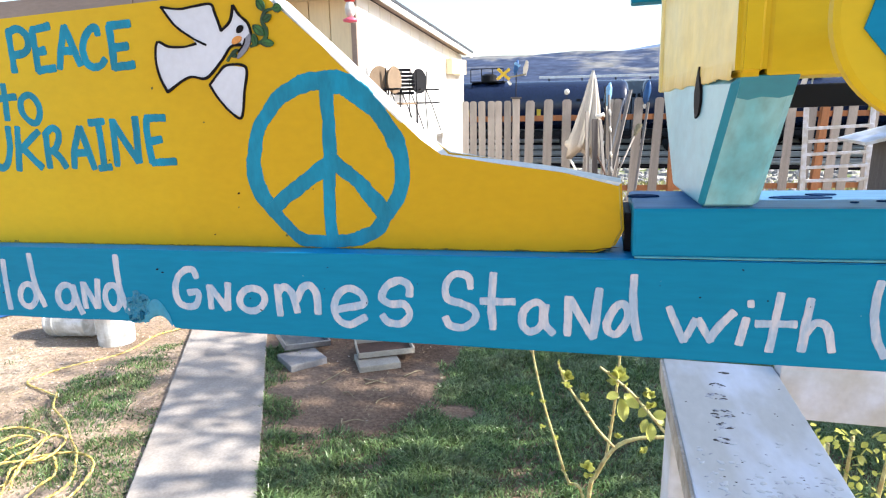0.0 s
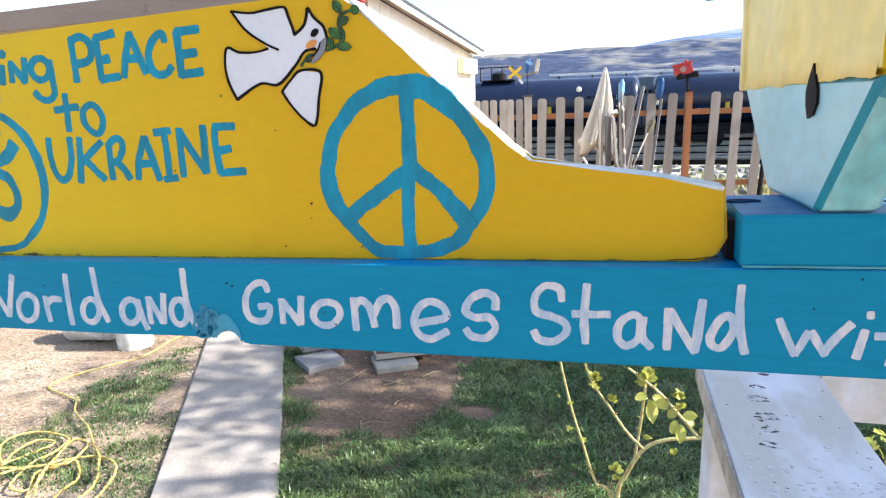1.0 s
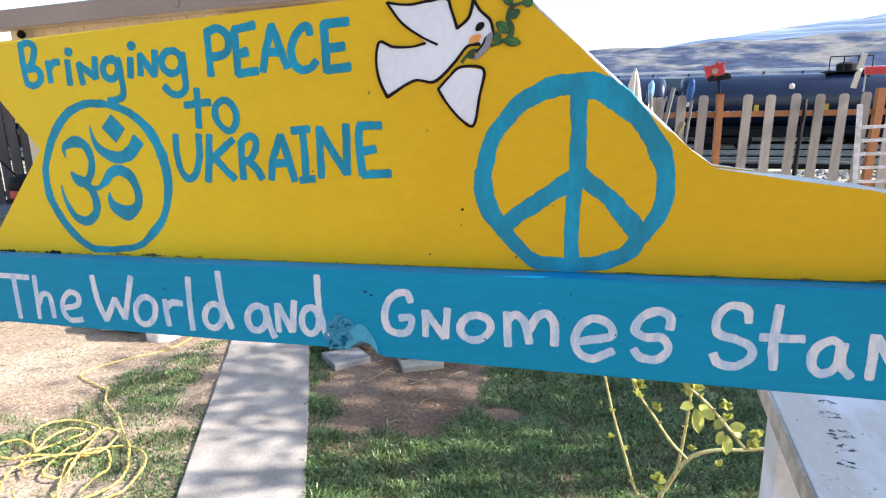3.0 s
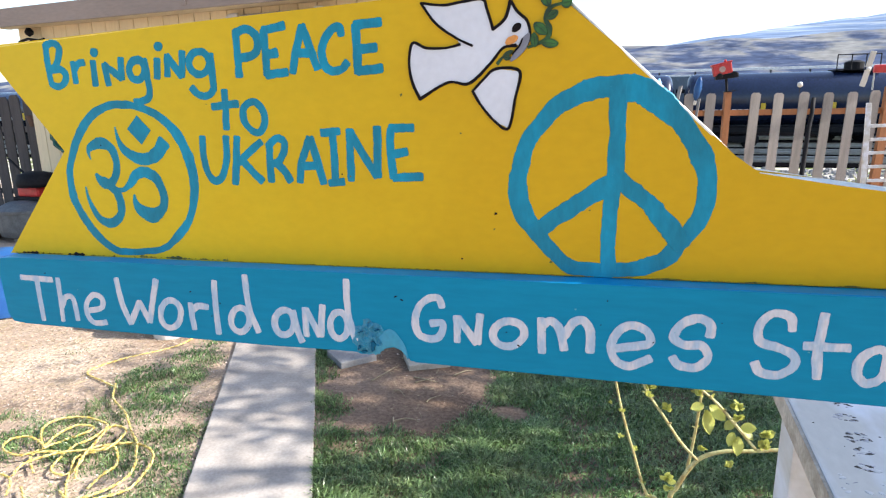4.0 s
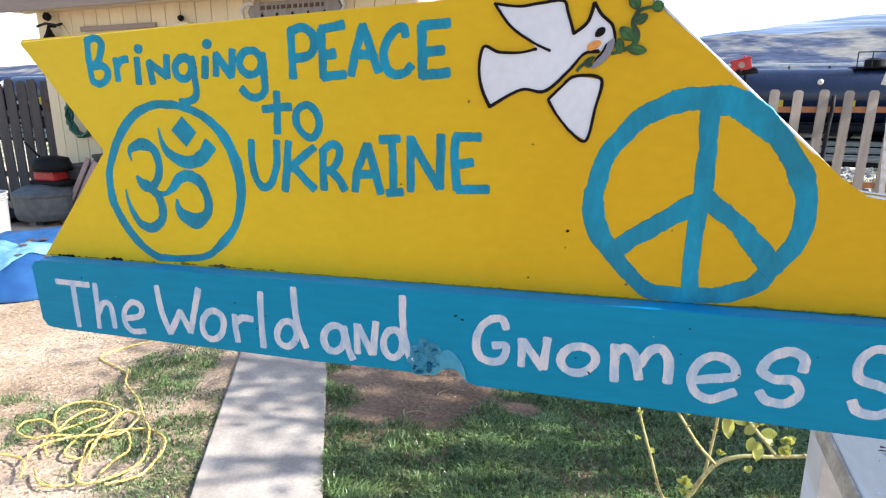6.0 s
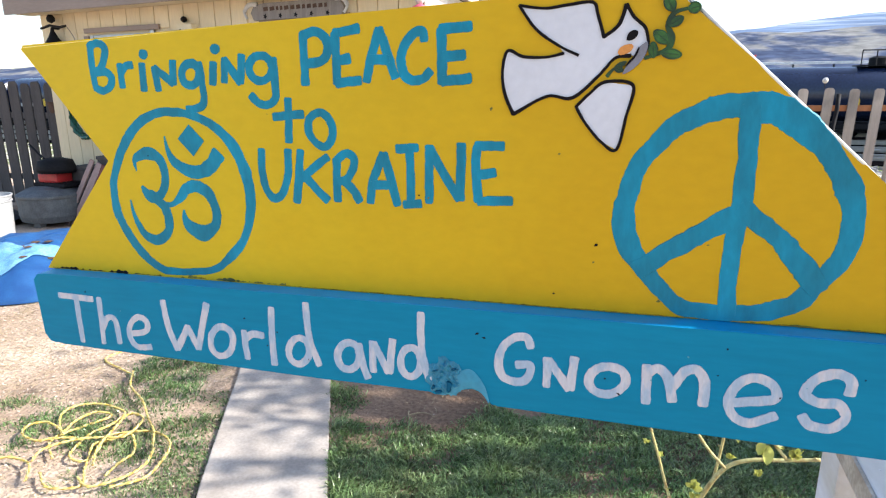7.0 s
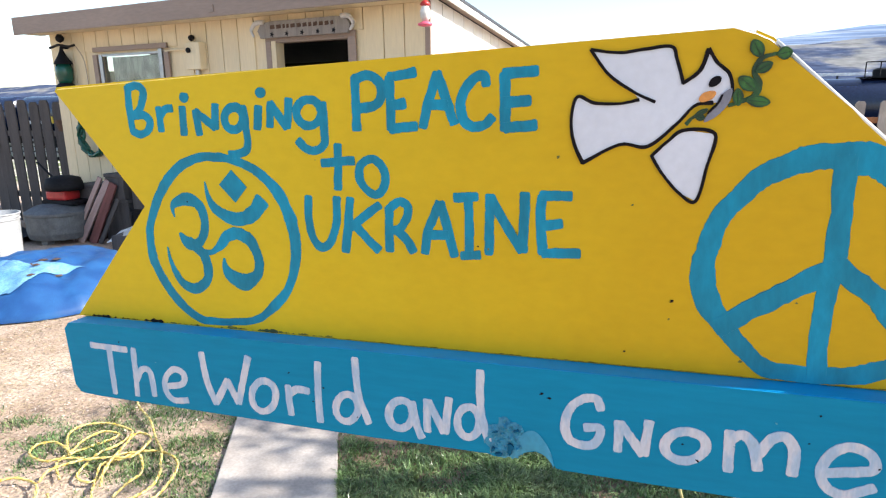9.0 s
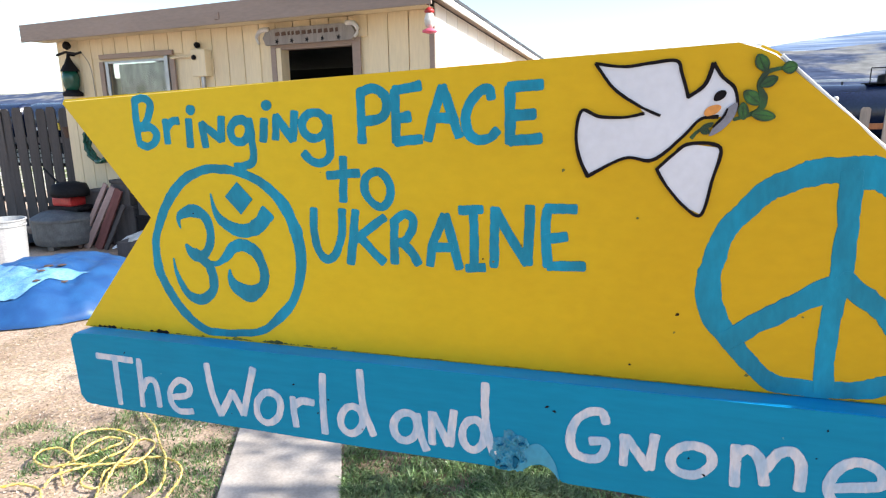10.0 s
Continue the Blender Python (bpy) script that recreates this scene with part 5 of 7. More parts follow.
for base, tip in (
    ((0.095, -0.02, 1.125), (0.064, -0.03, 1.116)),
    ((0.099, -0.02, 1.112), (0.111, -0.04, 1.056)),
    ((0.109, -0.02, 1.125), (0.147, -0.03, 1.094)),
    ((0.179, -0.02, 1.050), (0.179, -0.04, 1.006)),
    ((0.168, -0.02, 1.094), (0.148, -0.03, 1.069)),
    ((0.185, -0.02, 1.074), (0.220, -0.03, 1.083)),
    ((0.190, -0.02, 1.070), (0.214, -0.03, 1.050)),
    ((0.168, -0.02, 1.060), (0.158, -0.04, 1.030)),
):
    way = Vector(tip) - Vector(base)
    leaf_at(bush, base, way.length, way, 0.35, (0.5, -0.8, 0.5))
# tufts of opening leaves at the shoot tips and along the canes
for x, z, spread, count in ((-0.037, 1.165, 0.010, 9), (-0.038, 1.135, 0.006, 5), (0.010, 1.106, 0.007, 5), (0.092, 1.180, 0.011, 12), (0.075, 1.160, 0.007, 5), (0.173, 1.132, 0.008, 8), (0.178, 1.100, 0.007, 6), (0.242, 1.067, 0.008, 8), (0.240, 1.033, 0.009, 9), (0.100, 1.004, 0.005, 5), (0.020, 0.902, 0.009, 9), (0.027, 0.873, 0.006, 5), (0.166, 0.965, 0.006, 6), (-0.127, 1.102, 0.004, 3), (-0.100, 1.081, 0.003, 2), (-0.103, 1.008, 0.004, 3), (-0.063, 0.977, 0.004, 3)):
    base = Vector((x, -0.02, z - spread * 0.9))
    for k in range(count + 3):
        out = Vector((rose.uniform(-1, 1), rose.uniform(-0.7, 0.3), rose.uniform(0.1, 1.2)))
        start = base + Vector((rose.gauss(0, 0.0015), rose.gauss(0, 0.002), rose.uniform(0, spread)))
        leaf_at(bush, start, rose.uniform(1.2, 2.4) * spread + 0.005, out, 0.9, (rose.uniform(-0.6, 0.9), -0.7, rose.uniform(0.1, 0.9)))



def second_bush():
    """A shorter bush in leaf behind the railing."""
    b = root("rose_bush", pose(1.0, 1.10, 0), "young yellow-green rose bush behind the white railing", "bush")
    for k in range(5):
        a = 1.3 * k
        line = spline([(0.01 * k, 0.01, -0.01), (0.05 * math.cos(a), 0.05 * math.sin(a), 0.6), (0.09 * math.cos(a) + 0.01, 0.07 * math.sin(a), 1.12 + 0.02 * k)], False, 8)
        ob = part("cane", tube(line, [0.007 - 0.0002 * i for i in range(len(line))], 7), BARK, b, smooth=True)
        for j in range(80):
            p = line[rose.randrange(9, len(line))] + Vector((rose.gauss(0, 0.022), rose.gauss(0, 0.022), rose.gauss(0, 0.02)))
            leaf_at(ob, p, rose.uniform(0.010, 0.026), (rose.uniform(-0.8, 0.8), rose.uniform(-0.7, 0.2), rose.uniform(-0.9, 0.7)))


second_bush()


# ---- yellow rope on the soil ----


def twisted(line, name, holder):
    """Two yarns wound round one another along a line."""
    yarns, run = ([], []), 0.0
    for i, p in enumerate(line):
        a, b = line[max(i - 1, 0)], line[min(i + 1, len(line) - 1)]
        run += (p - a).length
        d = (b - a).normalized()
        s = d.cross(Vector((0, 0, 1))).normalized()
        u = s.cross(d)
        for k in (0, 1):
            turn = 2 * math.pi * run / 0.075 + math.pi * k
            yarns[k].append(p + 0.0036 * (s * math.cos(turn) + u * math.sin(turn)))
    yarn = part(name, tube(yarns[0], 0.0046, 6), ROPE, holder, smooth=True)
    part("pale_yarn", tube(yarns[1], 0.0044, 6), ROPE_PALE, yarn, smooth=True)


def build_rope():
    holder = root("rope", pose(-2.55, 2.2, 0), "tangled yellow polypropylene rope lying on the ground", "rope")
    def lay(s, strand):
        pts = [(x + 2.55 + 0.012 * noise.noise((i, s, 1)), y - 2.2 + 0.012 * noise.noise((i, s, 5)), 0.022 + 0.011 * s % 0.03 + 0.018 * (1 + noise.noise((i * 0.9, s, 2)))) for i, (x, y) in enumerate(strand)]
        twisted(spline(pts, False, 14), "coil", holder)

    lay(0, [(-2.56, 1.88), (-2.70, 1.98), (-2.72, 2.07), (-2.68, 2.19), (-2.61, 2.28), (-2.64, 2.34), (-2.74, 2.32), (-2.78, 2.22), (-2.74, 2.10), (-2.90, 2.23), (-2.92, 2.35), (-2.80, 2.42), (-2.62, 2.40), (-2.54, 2.34), (-2.54, 2.23), (-2.57, 2.15), (-2.56, 2.06), (-2.50, 1.93), (-2.42, 1.90), (-2.37, 1.93), (-2.41, 2.04), (-2.47, 2.13), (-2.38, 2.21), (-2.26, 2.25), (-2.16, 2.24), (-2.07, 2.18), (-2.00, 2.06), (-1.98, 1.90), (-2.08, 1.78)])
    lay(1, [(-2.94, 2.83), (-2.82, 2.68), (-2.73, 2.61), (-2.55, 2.50), (-2.38, 2.36), (-2.22, 2.23), (-2.15, 2.14), (-2.09, 2.08), (-2.05, 1.98), (-2.06, 1.85), (-2.16, 1.74), (-2.28, 1.78)])
    lay(2, [(-2.67, 2.05), (-2.75, 2.09), (-2.81, 2.11), (-2.89, 2.12), (-2.95, 2.07), (-2.89, 1.98), (-2.76, 1.96), (-2.68, 2.00), (-2.58, 2.05)])
    lay(3, [(-2.17, 1.84), (-2.19, 1.96), (-2.19, 2.04), (-2.25, 2.12), (-2.34, 2.18), (-2.42, 2.12), (-2.45, 2.04), (-2.39, 1.95), (-2.30, 1.84), (-2.22, 1.74), (-2.36, 1.68), (-2.50, 1.76)])
    lay(4, [(-3.10, 1.70), (-2.95, 1.72), (-2.84, 1.75), (-2.77, 1.80), (-2.69, 1.81), (-2.58, 1.77), (-2.5, 1.68)])
    lay(5, [(-2.27, 1.87), (-2.38, 2.00), (-2.45, 2.19), (-2.50, 2.34), (-2.40, 2.34), (-2.33, 2.23), (-2.34, 2.13), (-2.46, 2.09), (-2.56, 2.02), (-2.64, 1.90), (-2.60, 1.80)])
    lead = [(-2.95, 2.84), (-3.12, 2.90), (-3.36, 3.00), (-3.29, 3.25), (-3.06, 3.58), (-3.06, 3.94), (-2.98, 4.11), (-2.8, 4.4)]
    twisted(spline([(x + 2.55, y - 2.2, 0.012) for x, y in lead], False, 24), "loose_end", holder)


build_rope()

# ---- buckets, pavers and trays ----


def bucket(m, label, tall=0.37, mat=None):
    b = root("bucket", m, label, "bucket", "buckets in the yard")
    prof = [(0.118, 0.0), (0.126, 0.006), (0.140, tall - 0.09), (0.147, tall - 0.085), (0.147, tall - 0.07), (0.142, tall - 0.065), (0.144, tall - 0.02), (0.152, tall - 0.015), (0.152, tall), (0.141, tall), (0.120, 0.012), (0.01, 0.010)]
    part("body", lathe(prof, 32), mat or WHITE_PLASTIC, b, smooth=False)
    arc = [(0.15 * math.cos(a), 0.15 * math.sin(a) * 0.9 - 0.0, tall - 0.05 + 0.0 * a) for a in [math.pi * k / 12 for k in range(13)]]
    part("handle", tube([(x, -y, z - 0.25 * abs(y)) for x, y, z in arc], 0.003, 6), METAL, b, "thin wire handle")


bucket(pose(-3.29, 3.79, 0.0, 0, 0, 20) @ Matrix.Diagonal((1.08, 1.08, 1.1, 1)), "white plastic bucket standing upright on bare soil")
bucket(pose(-3.54, 3.84, 0.146, 0, -90, 0), "white plastic bucket lying on its side")


def paver(name, x, y, turn, sx, sy, h, mat, label, tilt=0):
    thing(name, new_box(-sx / 2, -sy / 2, 0, sx / 2, sy / 2, h, bevel=0.008), mat, label, "paver", pose(x, y, -0.004, tilt, 0, turn))


paver("paving_stone", -1.62, 3.72, 48, 0.28, 0.28, 0.055, STONE, "grey square paving stone beside the path")
paver("paving_stone", -1.06, 3.80, 30, 0.30, 0.26, 0.05, PALE_STONE, "pale concrete paving stone on bare soil")


def tray(m, label, w, d, mat, rim):
    t = root("metal_tray", m, label, "tray")
    part("base", new_box(-w / 2, -d / 2, 0, w / 2, d / 2, 0.006, bevel=0.002), mat, t)
    for a, b, c, e in ((-w / 2, -d / 2, w / 2, -d / 2 + 0.012), (-w / 2, d / 2 - 0.012, w / 2, d / 2), (-w / 2, -d / 2, -w / 2 + 0.012, d / 2), (w / 2 - 0.012, -d / 2, w / 2, d / 2)):
        part("rim", new_box(a, b, 0.004, c, e, 0.045, bevel=0.003), rim, t)


tray(pose(-1.73, 3.95, 0.085, 10, 6, 45), "bent grey metal tray on a paving stone", 0.36, 0.30, ZINC, METAL)
tray(pose(-1.06, 3.96, 0.052, 0, 0, 27), "rusty brown metal tray on a pale paver", 0.42, 0.30, RUST, PALE_STONE)

# ---- blue tarp ----


def tarp_height(x, y):
    """A low heap under the tarp, falling to the soil at its rim, with creases."""
    rr = math.hypot(x, y)
    crease = 0.05 * noise.noise((x * 3, y * 3, 1)) + 0.03 * noise.noise((x * 8, y * 8, 4)) + 0.05 * abs(noise.noise((x * 2.2 + y, y * 2.2, 9)))
    if rr < 1.0:
        return 0.11 + 0.30 * (1 - rr ** 2.5) + crease
    return 0.11 - (rr - 1.0) * 1.0 + crease * 0.6


def build_tarp():
    t = root("blue_tarp", pose(-5.75, 4.55, 0), "crumpled blue tarp spread over a low heap", "tarp")
    bm, n, rings = bmesh.new(), 96, []
    for j in range(25):
        rr = 0.03 + 1.11 * j / 24
        ring = []
        for i in range(n):
            a = 2 * math.pi * i / n
            out = min(rr, 1.08) * (1 + 0.03 * noise.noise((math.cos(a) * 4, math.sin(a) * 4, 2)) * rr)
            x, y = out * math.cos(a), out * math.sin(a)
            ring.append(bm.verts.new((x, y, max(tarp_height(x, y) if j < 24 else 0.0, 0.012))))
        rings.append(ring)
    for a, b in zip(rings, rings[1:]):
        for i in range(n):
            bm.faces.new((a[i], a[(i + 1) % n], b[(i + 1) % n], b[i]))
    bm.faces.new(rings[0])
    tarp = part("tarp", bm, BLUE_TARP, t, "wrinkled blue tarp", smooth=True)
    # A pale cyan sheet paints the sunlit patch, following the tarp's creases.
    sheet = [(-0.85, -0.22), (0.10, -0.34), (0.60, -0.10), (0.46, -0.48), (0.42, -0.78), (-0.10, -0.90), (-0.35, -0.70), (-0.62, -0.62)]
    bm, line = bmesh.new(), [Vector((x, y, 0)) for x, y in sheet]
    bmesh.ops.triangle_fill(bm, edges=[bm.edges.new((a, b)) for a, b in (lambda v: zip(v, v[1:] + v[:1]))([bm.verts.new(p) for p in line])], use_beauty=True)
    bmesh.ops.subdivide_edges(bm, edges=bm.edges[:], cuts=10, use_grid_fill=True)
    for v in bm.verts:
        v.co.z = tarp_height(v.co.x, v.co.y) + 0.012
    part("sun_patch", bm, SUNLIT_TARP, tarp, "pale cyan patch of painted sunlight on the tarp", smooth=True)
    litter = random.Random(6)
    for k in range(9):
        x, y = (litter.gauss(0.35, 0.12), litter.gauss(-0.35, 0.10)) if k < 6 else (litter.gauss(-0.3, 0.1), litter.gauss(-0.62, 0.05))
        bm = lathe([(0.045, 0), (0.035, 0.004), (0.01, 0.007)], 7)
        for v in bm.verts:
            v.co.x *= 1 + 0.8 * noise.noise((v.co.x * 30, v.co.y * 30, k))
        part("dead_leaves", bm, RUST, tarp, "", pose(x, y, tarp_height(x, y) + 0.008, 0, 0, 40 * k))


build_tarp()

# ---- house ----
HOUSE = pose(-2.15, 6.5, 0, 0, 0, -7)
house = root("house", HOUSE, "small tan house with board siding and brown trim", "house")


def build_house():
    right, left, deep, top = 0.0, -6.36, 3.5, 2.96
    head = 2.655
    # boards of the front, with shadow grooves, cut round the door and the window
    step, x = 0.265, right - 0.045
    backing = bmesh.new()
    for a, b, z0, z1 in ((left, -5.33, 0.0, top), (-5.33, -3.99, 0.0, 1.75), (-5.33, -3.99, 2.62, top), (-3.99, -2.13, 0.0, top), (-2.13, -1.04, head, top), (-2.13, -1.04, 0.0, 0.5), (-1.04, right, 0.0, top)):
        box(backing, a, 0.02, z0, b, 0.14, z1)
    front = part("front_wall", backing, SIDING, house, "tan board siding")
    k = 0
    while x > left + 0.05:
        a, b = max(x - step + 0.012, left), x
        spans = [(0.0, 2.955)]
        for o0, o1, z0, z1 in ((-5.40, -3.93, 1.72, 2.68), (-2.30, -0.93, 0.5, 2.72)):
            if b > o0 and a < o1:
                spans = [(0.0, z0), (z1, 2.955)]
        for z0, z1 in spans:
            part("board", new_box(a, 0.0, z0, b, 0.02, z1, bevel=0.003, seg=1), SIDING, front)
        x -= step
        k += 1
    fall = -0.138
    # The sun-facing wall wears the pale copy that has sunlight in its colour.
    side = part("side_wall", new_box(-0.14, 0.14, 0.0, -0.002, deep, 2.46), SIDING_SUNLIT, house, "side wall in paler siding, sunlight in its colour")
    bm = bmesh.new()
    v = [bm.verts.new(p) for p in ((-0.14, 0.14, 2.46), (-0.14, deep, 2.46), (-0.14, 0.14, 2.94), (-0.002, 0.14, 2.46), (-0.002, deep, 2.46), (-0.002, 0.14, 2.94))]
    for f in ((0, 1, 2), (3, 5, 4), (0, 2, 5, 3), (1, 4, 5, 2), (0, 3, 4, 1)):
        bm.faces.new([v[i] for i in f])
    part("gable", bm, SIDING_SUNLIT, house)
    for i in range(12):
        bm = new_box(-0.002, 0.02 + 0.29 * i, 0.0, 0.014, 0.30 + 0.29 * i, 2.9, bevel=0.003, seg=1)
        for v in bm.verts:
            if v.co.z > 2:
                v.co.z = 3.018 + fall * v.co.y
        part("board", bm, SIDING_SUNLIT, side)
    part("side_wall", new_box(left, 0.14, 0.0, left + 0.14, deep, 2.46), SIDING, house)
    part("back_wall", new_box(left, deep, 0.0, -0.002, deep + 0.12, 2.46), SIDING, house)
    # Near-black deck and backing sheet put the unlit room's shade into colour.
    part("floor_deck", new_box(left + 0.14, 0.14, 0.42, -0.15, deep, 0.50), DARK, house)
    part("dark_backing", new_box(left + 0.2, 2.2, 0.5, -0.2, 2.24, 2.55), DARK, house)
    part("corner_trim", new_box(-0.045, -0.012, 0.0, 0.018, 0.022, 2.955, bevel=0.003), BROWN, house)
    # mono-pitch roof: high in front
    def sheet(x0, x1, y0, y1, lift, thick):
        bm, vs = bmesh.new(), []
        for x in (x0, x1):
            for y in (y0, y1):
                z = 3.08 + lift + fall * (y + 0.36)
                vs += [bm.verts.new((x, y, z)), bm.verts.new((x, y, z + thick))]
        for f in ((0, 2, 3, 1), (4, 5, 7, 6), (0, 1, 5, 4), (2, 6, 7, 3), (1, 3, 7, 5), (0, 4, 6, 2)):
            bm.faces.new([vs[i] for i in f])
        return bm

    part("roof", sheet(left - 0.20, 0.18, -0.37, deep + 0.06, 0.03, 0.035), ROOFING, house, "dark low-pitched roof")
    part("side_soffit", sheet(0.016, 0.145, -0.35, deep + 0.04, 0.0, 0.028), BROWN, house, "shaded brown soffit")
    # The slope fascia shares the pale sunlit copy.
    part("side_fascia", sheet(0.146, 0.172, -0.355, deep + 0.05, -0.035, 0.063), SIDING_SUNLIT, house, "pale fascia along the roof slope")
    part("fascia", new_box(left - 0.20, -0.395, 2.935, 0.18, -0.372, 3.175, bevel=0.004), BROWN, house, "wide brown fascia board")
    part("soffit", new_box(left - 0.19, -0.371, 2.955, 0.0, 0.0, 2.972), SIDING, house)
    # door opening with its frame
    door = part("door_frame", new_box(-2.24, -0.02, 0.48, -2.16, 0.0, head, bevel=0.004), BROWN, house, "brown door frame round a dark open doorway")
    part("jamb", new_box(-1.04, -0.02, 0.48, -0.93, 0.0, head, bevel=0.004), BROWN, door)
    part("head", new_box(-2.24, -0.018, head, -0.93, 0.0, 2.72, bevel=0.004), BROWN, door)
    part("inner_jamb", new_box(-2.16, -0.012, 0.5, -2.09, 0.14, head), SIDING, door)
    part("inner_head", new_box(-2.09, -0.002, head - 0.02, -1.06, 0.14, head), BROWN, door)
    part("step", new_box(-2.35, -0.75, 0.0, -0.9, -0.02, 0.22, bevel=0.01), CONCRETE, house)
    part("step", new_box(-2.35, -0.42, 0.22, -0.9, -0.02, 0.44, bevel=0.01), CONCRETE, house)
    # window
    win = part("window", new_box(-5.40, -0.035, 2.665, -3.92, 0.0, 2.73, bevel=0.004), BROWN, house, "sliding window with brown head trim and metal frame")
    part("sill", new_box(-5.42, -0.045, 1.66, -3.90, 0.0, 1.73, bevel=0.004), BROWN, win)
    part("side_trim", new_box(-5.42, -0.03, 1.73, -5.33, 0.0, 2.63, bevel=0.004), BROWN, win)
    part("side_trim", new_box(-3.99, -0.03, 1.73, -3.90, 0.0, 2.63, bevel=0.004), BROWN, win)
    part("frame_bar", new_box(-5.30, -0.022, 1.73, -5.235, 0.0, 2.63, bevel=0.003), METAL, win)
    part("frame_bar", new_box(-4.09, -0.03, 1.73, -4.02, 0.0, 2.66, bevel=0.003), METAL, win)
    part("frame_bar", new_box(-5.235, -0.015, 2.60, -4.09, 0.0, 2.63, bevel=0.003), METAL, win)
    part("pane", new_box(-5.24, 0.03, 1.73, -4.08, 0.036, 2.63), GLASS, win)
    # Added curtain; pale blotches in its colour stand for reflections in the pane.
    part("curtain", new_box(-5.24, 0.16, 1.75, -4.08, 0.17, 2.60), GREY_NET, win, "grey net curtain with pale blotches for reflections")
    # electric meter box with its conduit
    meter = part("meter_box", new_box(-3.49, -0.12, 2.36, -3.24, 0.0, 2.70, bevel=0.012), SIDING, house, "tan electric meter box")
    part("conduit", tube([(-3.37, -0.05, 2.36), (-3.37, -0.05, 0.3)], 0.03, 10), METAL, meter)
    part("conduit", tube([(-3.95, -0.03, 2.62), (-3.72, -0.035, 2.63), (-3.49, -0.05, 2.61)], 0.014, 8), SIDING, meter)
    part("knob", lathe([(0.03, 0), (0.035, 0.02), (0.02, 0.04)], 12), STEEL_DARK, meter, "", pose(-3.42, -0.12, 2.60, 90, 0, 0))
    part("lamp", lathe([(0.035, 0), (0.04, 0.03), (0.02, 0.06)], 12), STEEL_DARK, meter, "", pose(-3.44, -0.02, 2.76, 90, 0, 0))
    part("fascia_bracket", new_box(-2.74, -0.41, 2.985, -2.66, -0.385, 3.07, bevel=0.004), BROWN, house)


build_house()


def door_sign():
    s = root("carved_sign", HOUSE @ pose(-1.62, -0.06, 2.685) @ Matrix.Diagonal((1.02, 1, 1.08, 1)), "weathered carved wooden plaque with white horns over the doorway", "sign")
    outline = [(-0.62, 0.0), (-0.66, 0.08), (-0.60, 0.16), (-0.45, 0.175), (0.45, 0.175), (0.60, 0.16), (0.66, 0.08), (0.62, 0.0)]
    plaque = part("plaque", slab(outline, -0.03, 0.02, bevel=0.008), PICKET, s)
    for k in range(5):
        x = -0.44 + 0.22 * k
        star = [(x + (0.030 if j % 2 == 0 else 0.013) * math.cos(math.pi * j / 5), 0.035 + (0.030 if j % 2 == 0 else 0.013) * math.sin(math.pi * j / 5)) for j in range(10)]
        part("star", slab(star, -0.036, -0.028), STEEL_DARK, plaque)
    mark = random.Random(2)
    x = -0.46
    while x < 0.45:
        w = mark.uniform(0.03, 0.07)
        part("mark", slab([(x, 0.09), (x + w, 0.095), (x + w * 0.9, 0.135), (x, 0.13)], -0.034, -0.028), RUST, plaque)
        x += w + 0.025
    for side in (-1, 1):
        horn = [(side * 0.55, -0.03, 0.17), (side * 0.66, -0.05, 0.16), (side * 0.72, -0.06, 0.09), (side * 0.68, -0.07, 0.02)]
        part("horn", tube(spline(horn, False, 5), [0.028] * 6 + [0.024] * 5 + [0.016] * 5, 8), BONE, s, "white curved horn", smooth=True)


door_sign()


def feeder():
    f = root("bird_feeder", HOUSE @ pose(0.11, -0.30, 2.66), "glass nectar feeder with red cap hanging from the eave", "feeder")
    part("bottle", lathe([(0.025, 0.05), (0.05, 0.09), (0.055, 0.14), (0.04, 0.19), (0.03, 0.21)], 20), WHITE_PLASTIC, f, "clear pale bottle", smooth=True)
    part("cap", lathe([(0.032, 0.20), (0.055, 0.215), (0.04, 0.24), (0.012, 0.26)], 20), RED, f, smooth=True)
    part("base", lathe([(0.02, 0.0), (0.075, 0.012), (0.08, 0.03), (0.03, 0.055)], 20), PINK, f, smooth=True)
    part("hanger", tube([(0, 0, 0.26), (0.01, 0, 0.32), (0.0, -0.01, 0.40)], 0.003, 6), METAL, f)


feeder()


def wall_ornament():
    o = root("hanging_lantern", HOUSE @ pose(-5.98, -0.10, 2.16), "black and green hanging garden lantern under a bracket", "lantern")
    part("bracket", tube([(-0.25, 0.0, 0.60), (-0.05, 0.0, 0.635), (0.18, 0.0, 0.60), (0.30, 0.0, 0.615)], 0.018, 8), STEEL_DARK, o)
    part("finial", lathe([(0.005, 0.66), (0.05, 0.69), (0.06, 0.73), (0.03, 0.78)], 14), STEEL_DARK, o, smooth=True)
    part("hood", lathe([(0.13, 0.36), (0.11, 0.40), (0.06, 0.48), (0.025, 0.56), (0.02, 0.60)], 16), STEEL_DARK, o)
    part("glass_body", lathe([(0.08, 0.08), (0.11, 0.16), (0.12, 0.28), (0.10, 0.36)], 16), GREEN_GLASS, o, "dark green glass body", smooth=True)
    part("foot", lathe([(0.13, 0.0), (0.14, 0.05), (0.09, 0.09)], 16), STEEL_DARK, o)
    part("mount", new_box(-0.02, 0.0, 0.58, 0.02, 0.10, 0.62), STEEL_DARK, o)
    part("cord", tube(spline([(0.30, 0.02, 0.60), (0.40, 0.05, 0.4), (0.42, 0.06, 0.0), (0.45, 0.07, -0.6)], False, 6), 0.006, 6), PICKET, o)


wall_ornament()


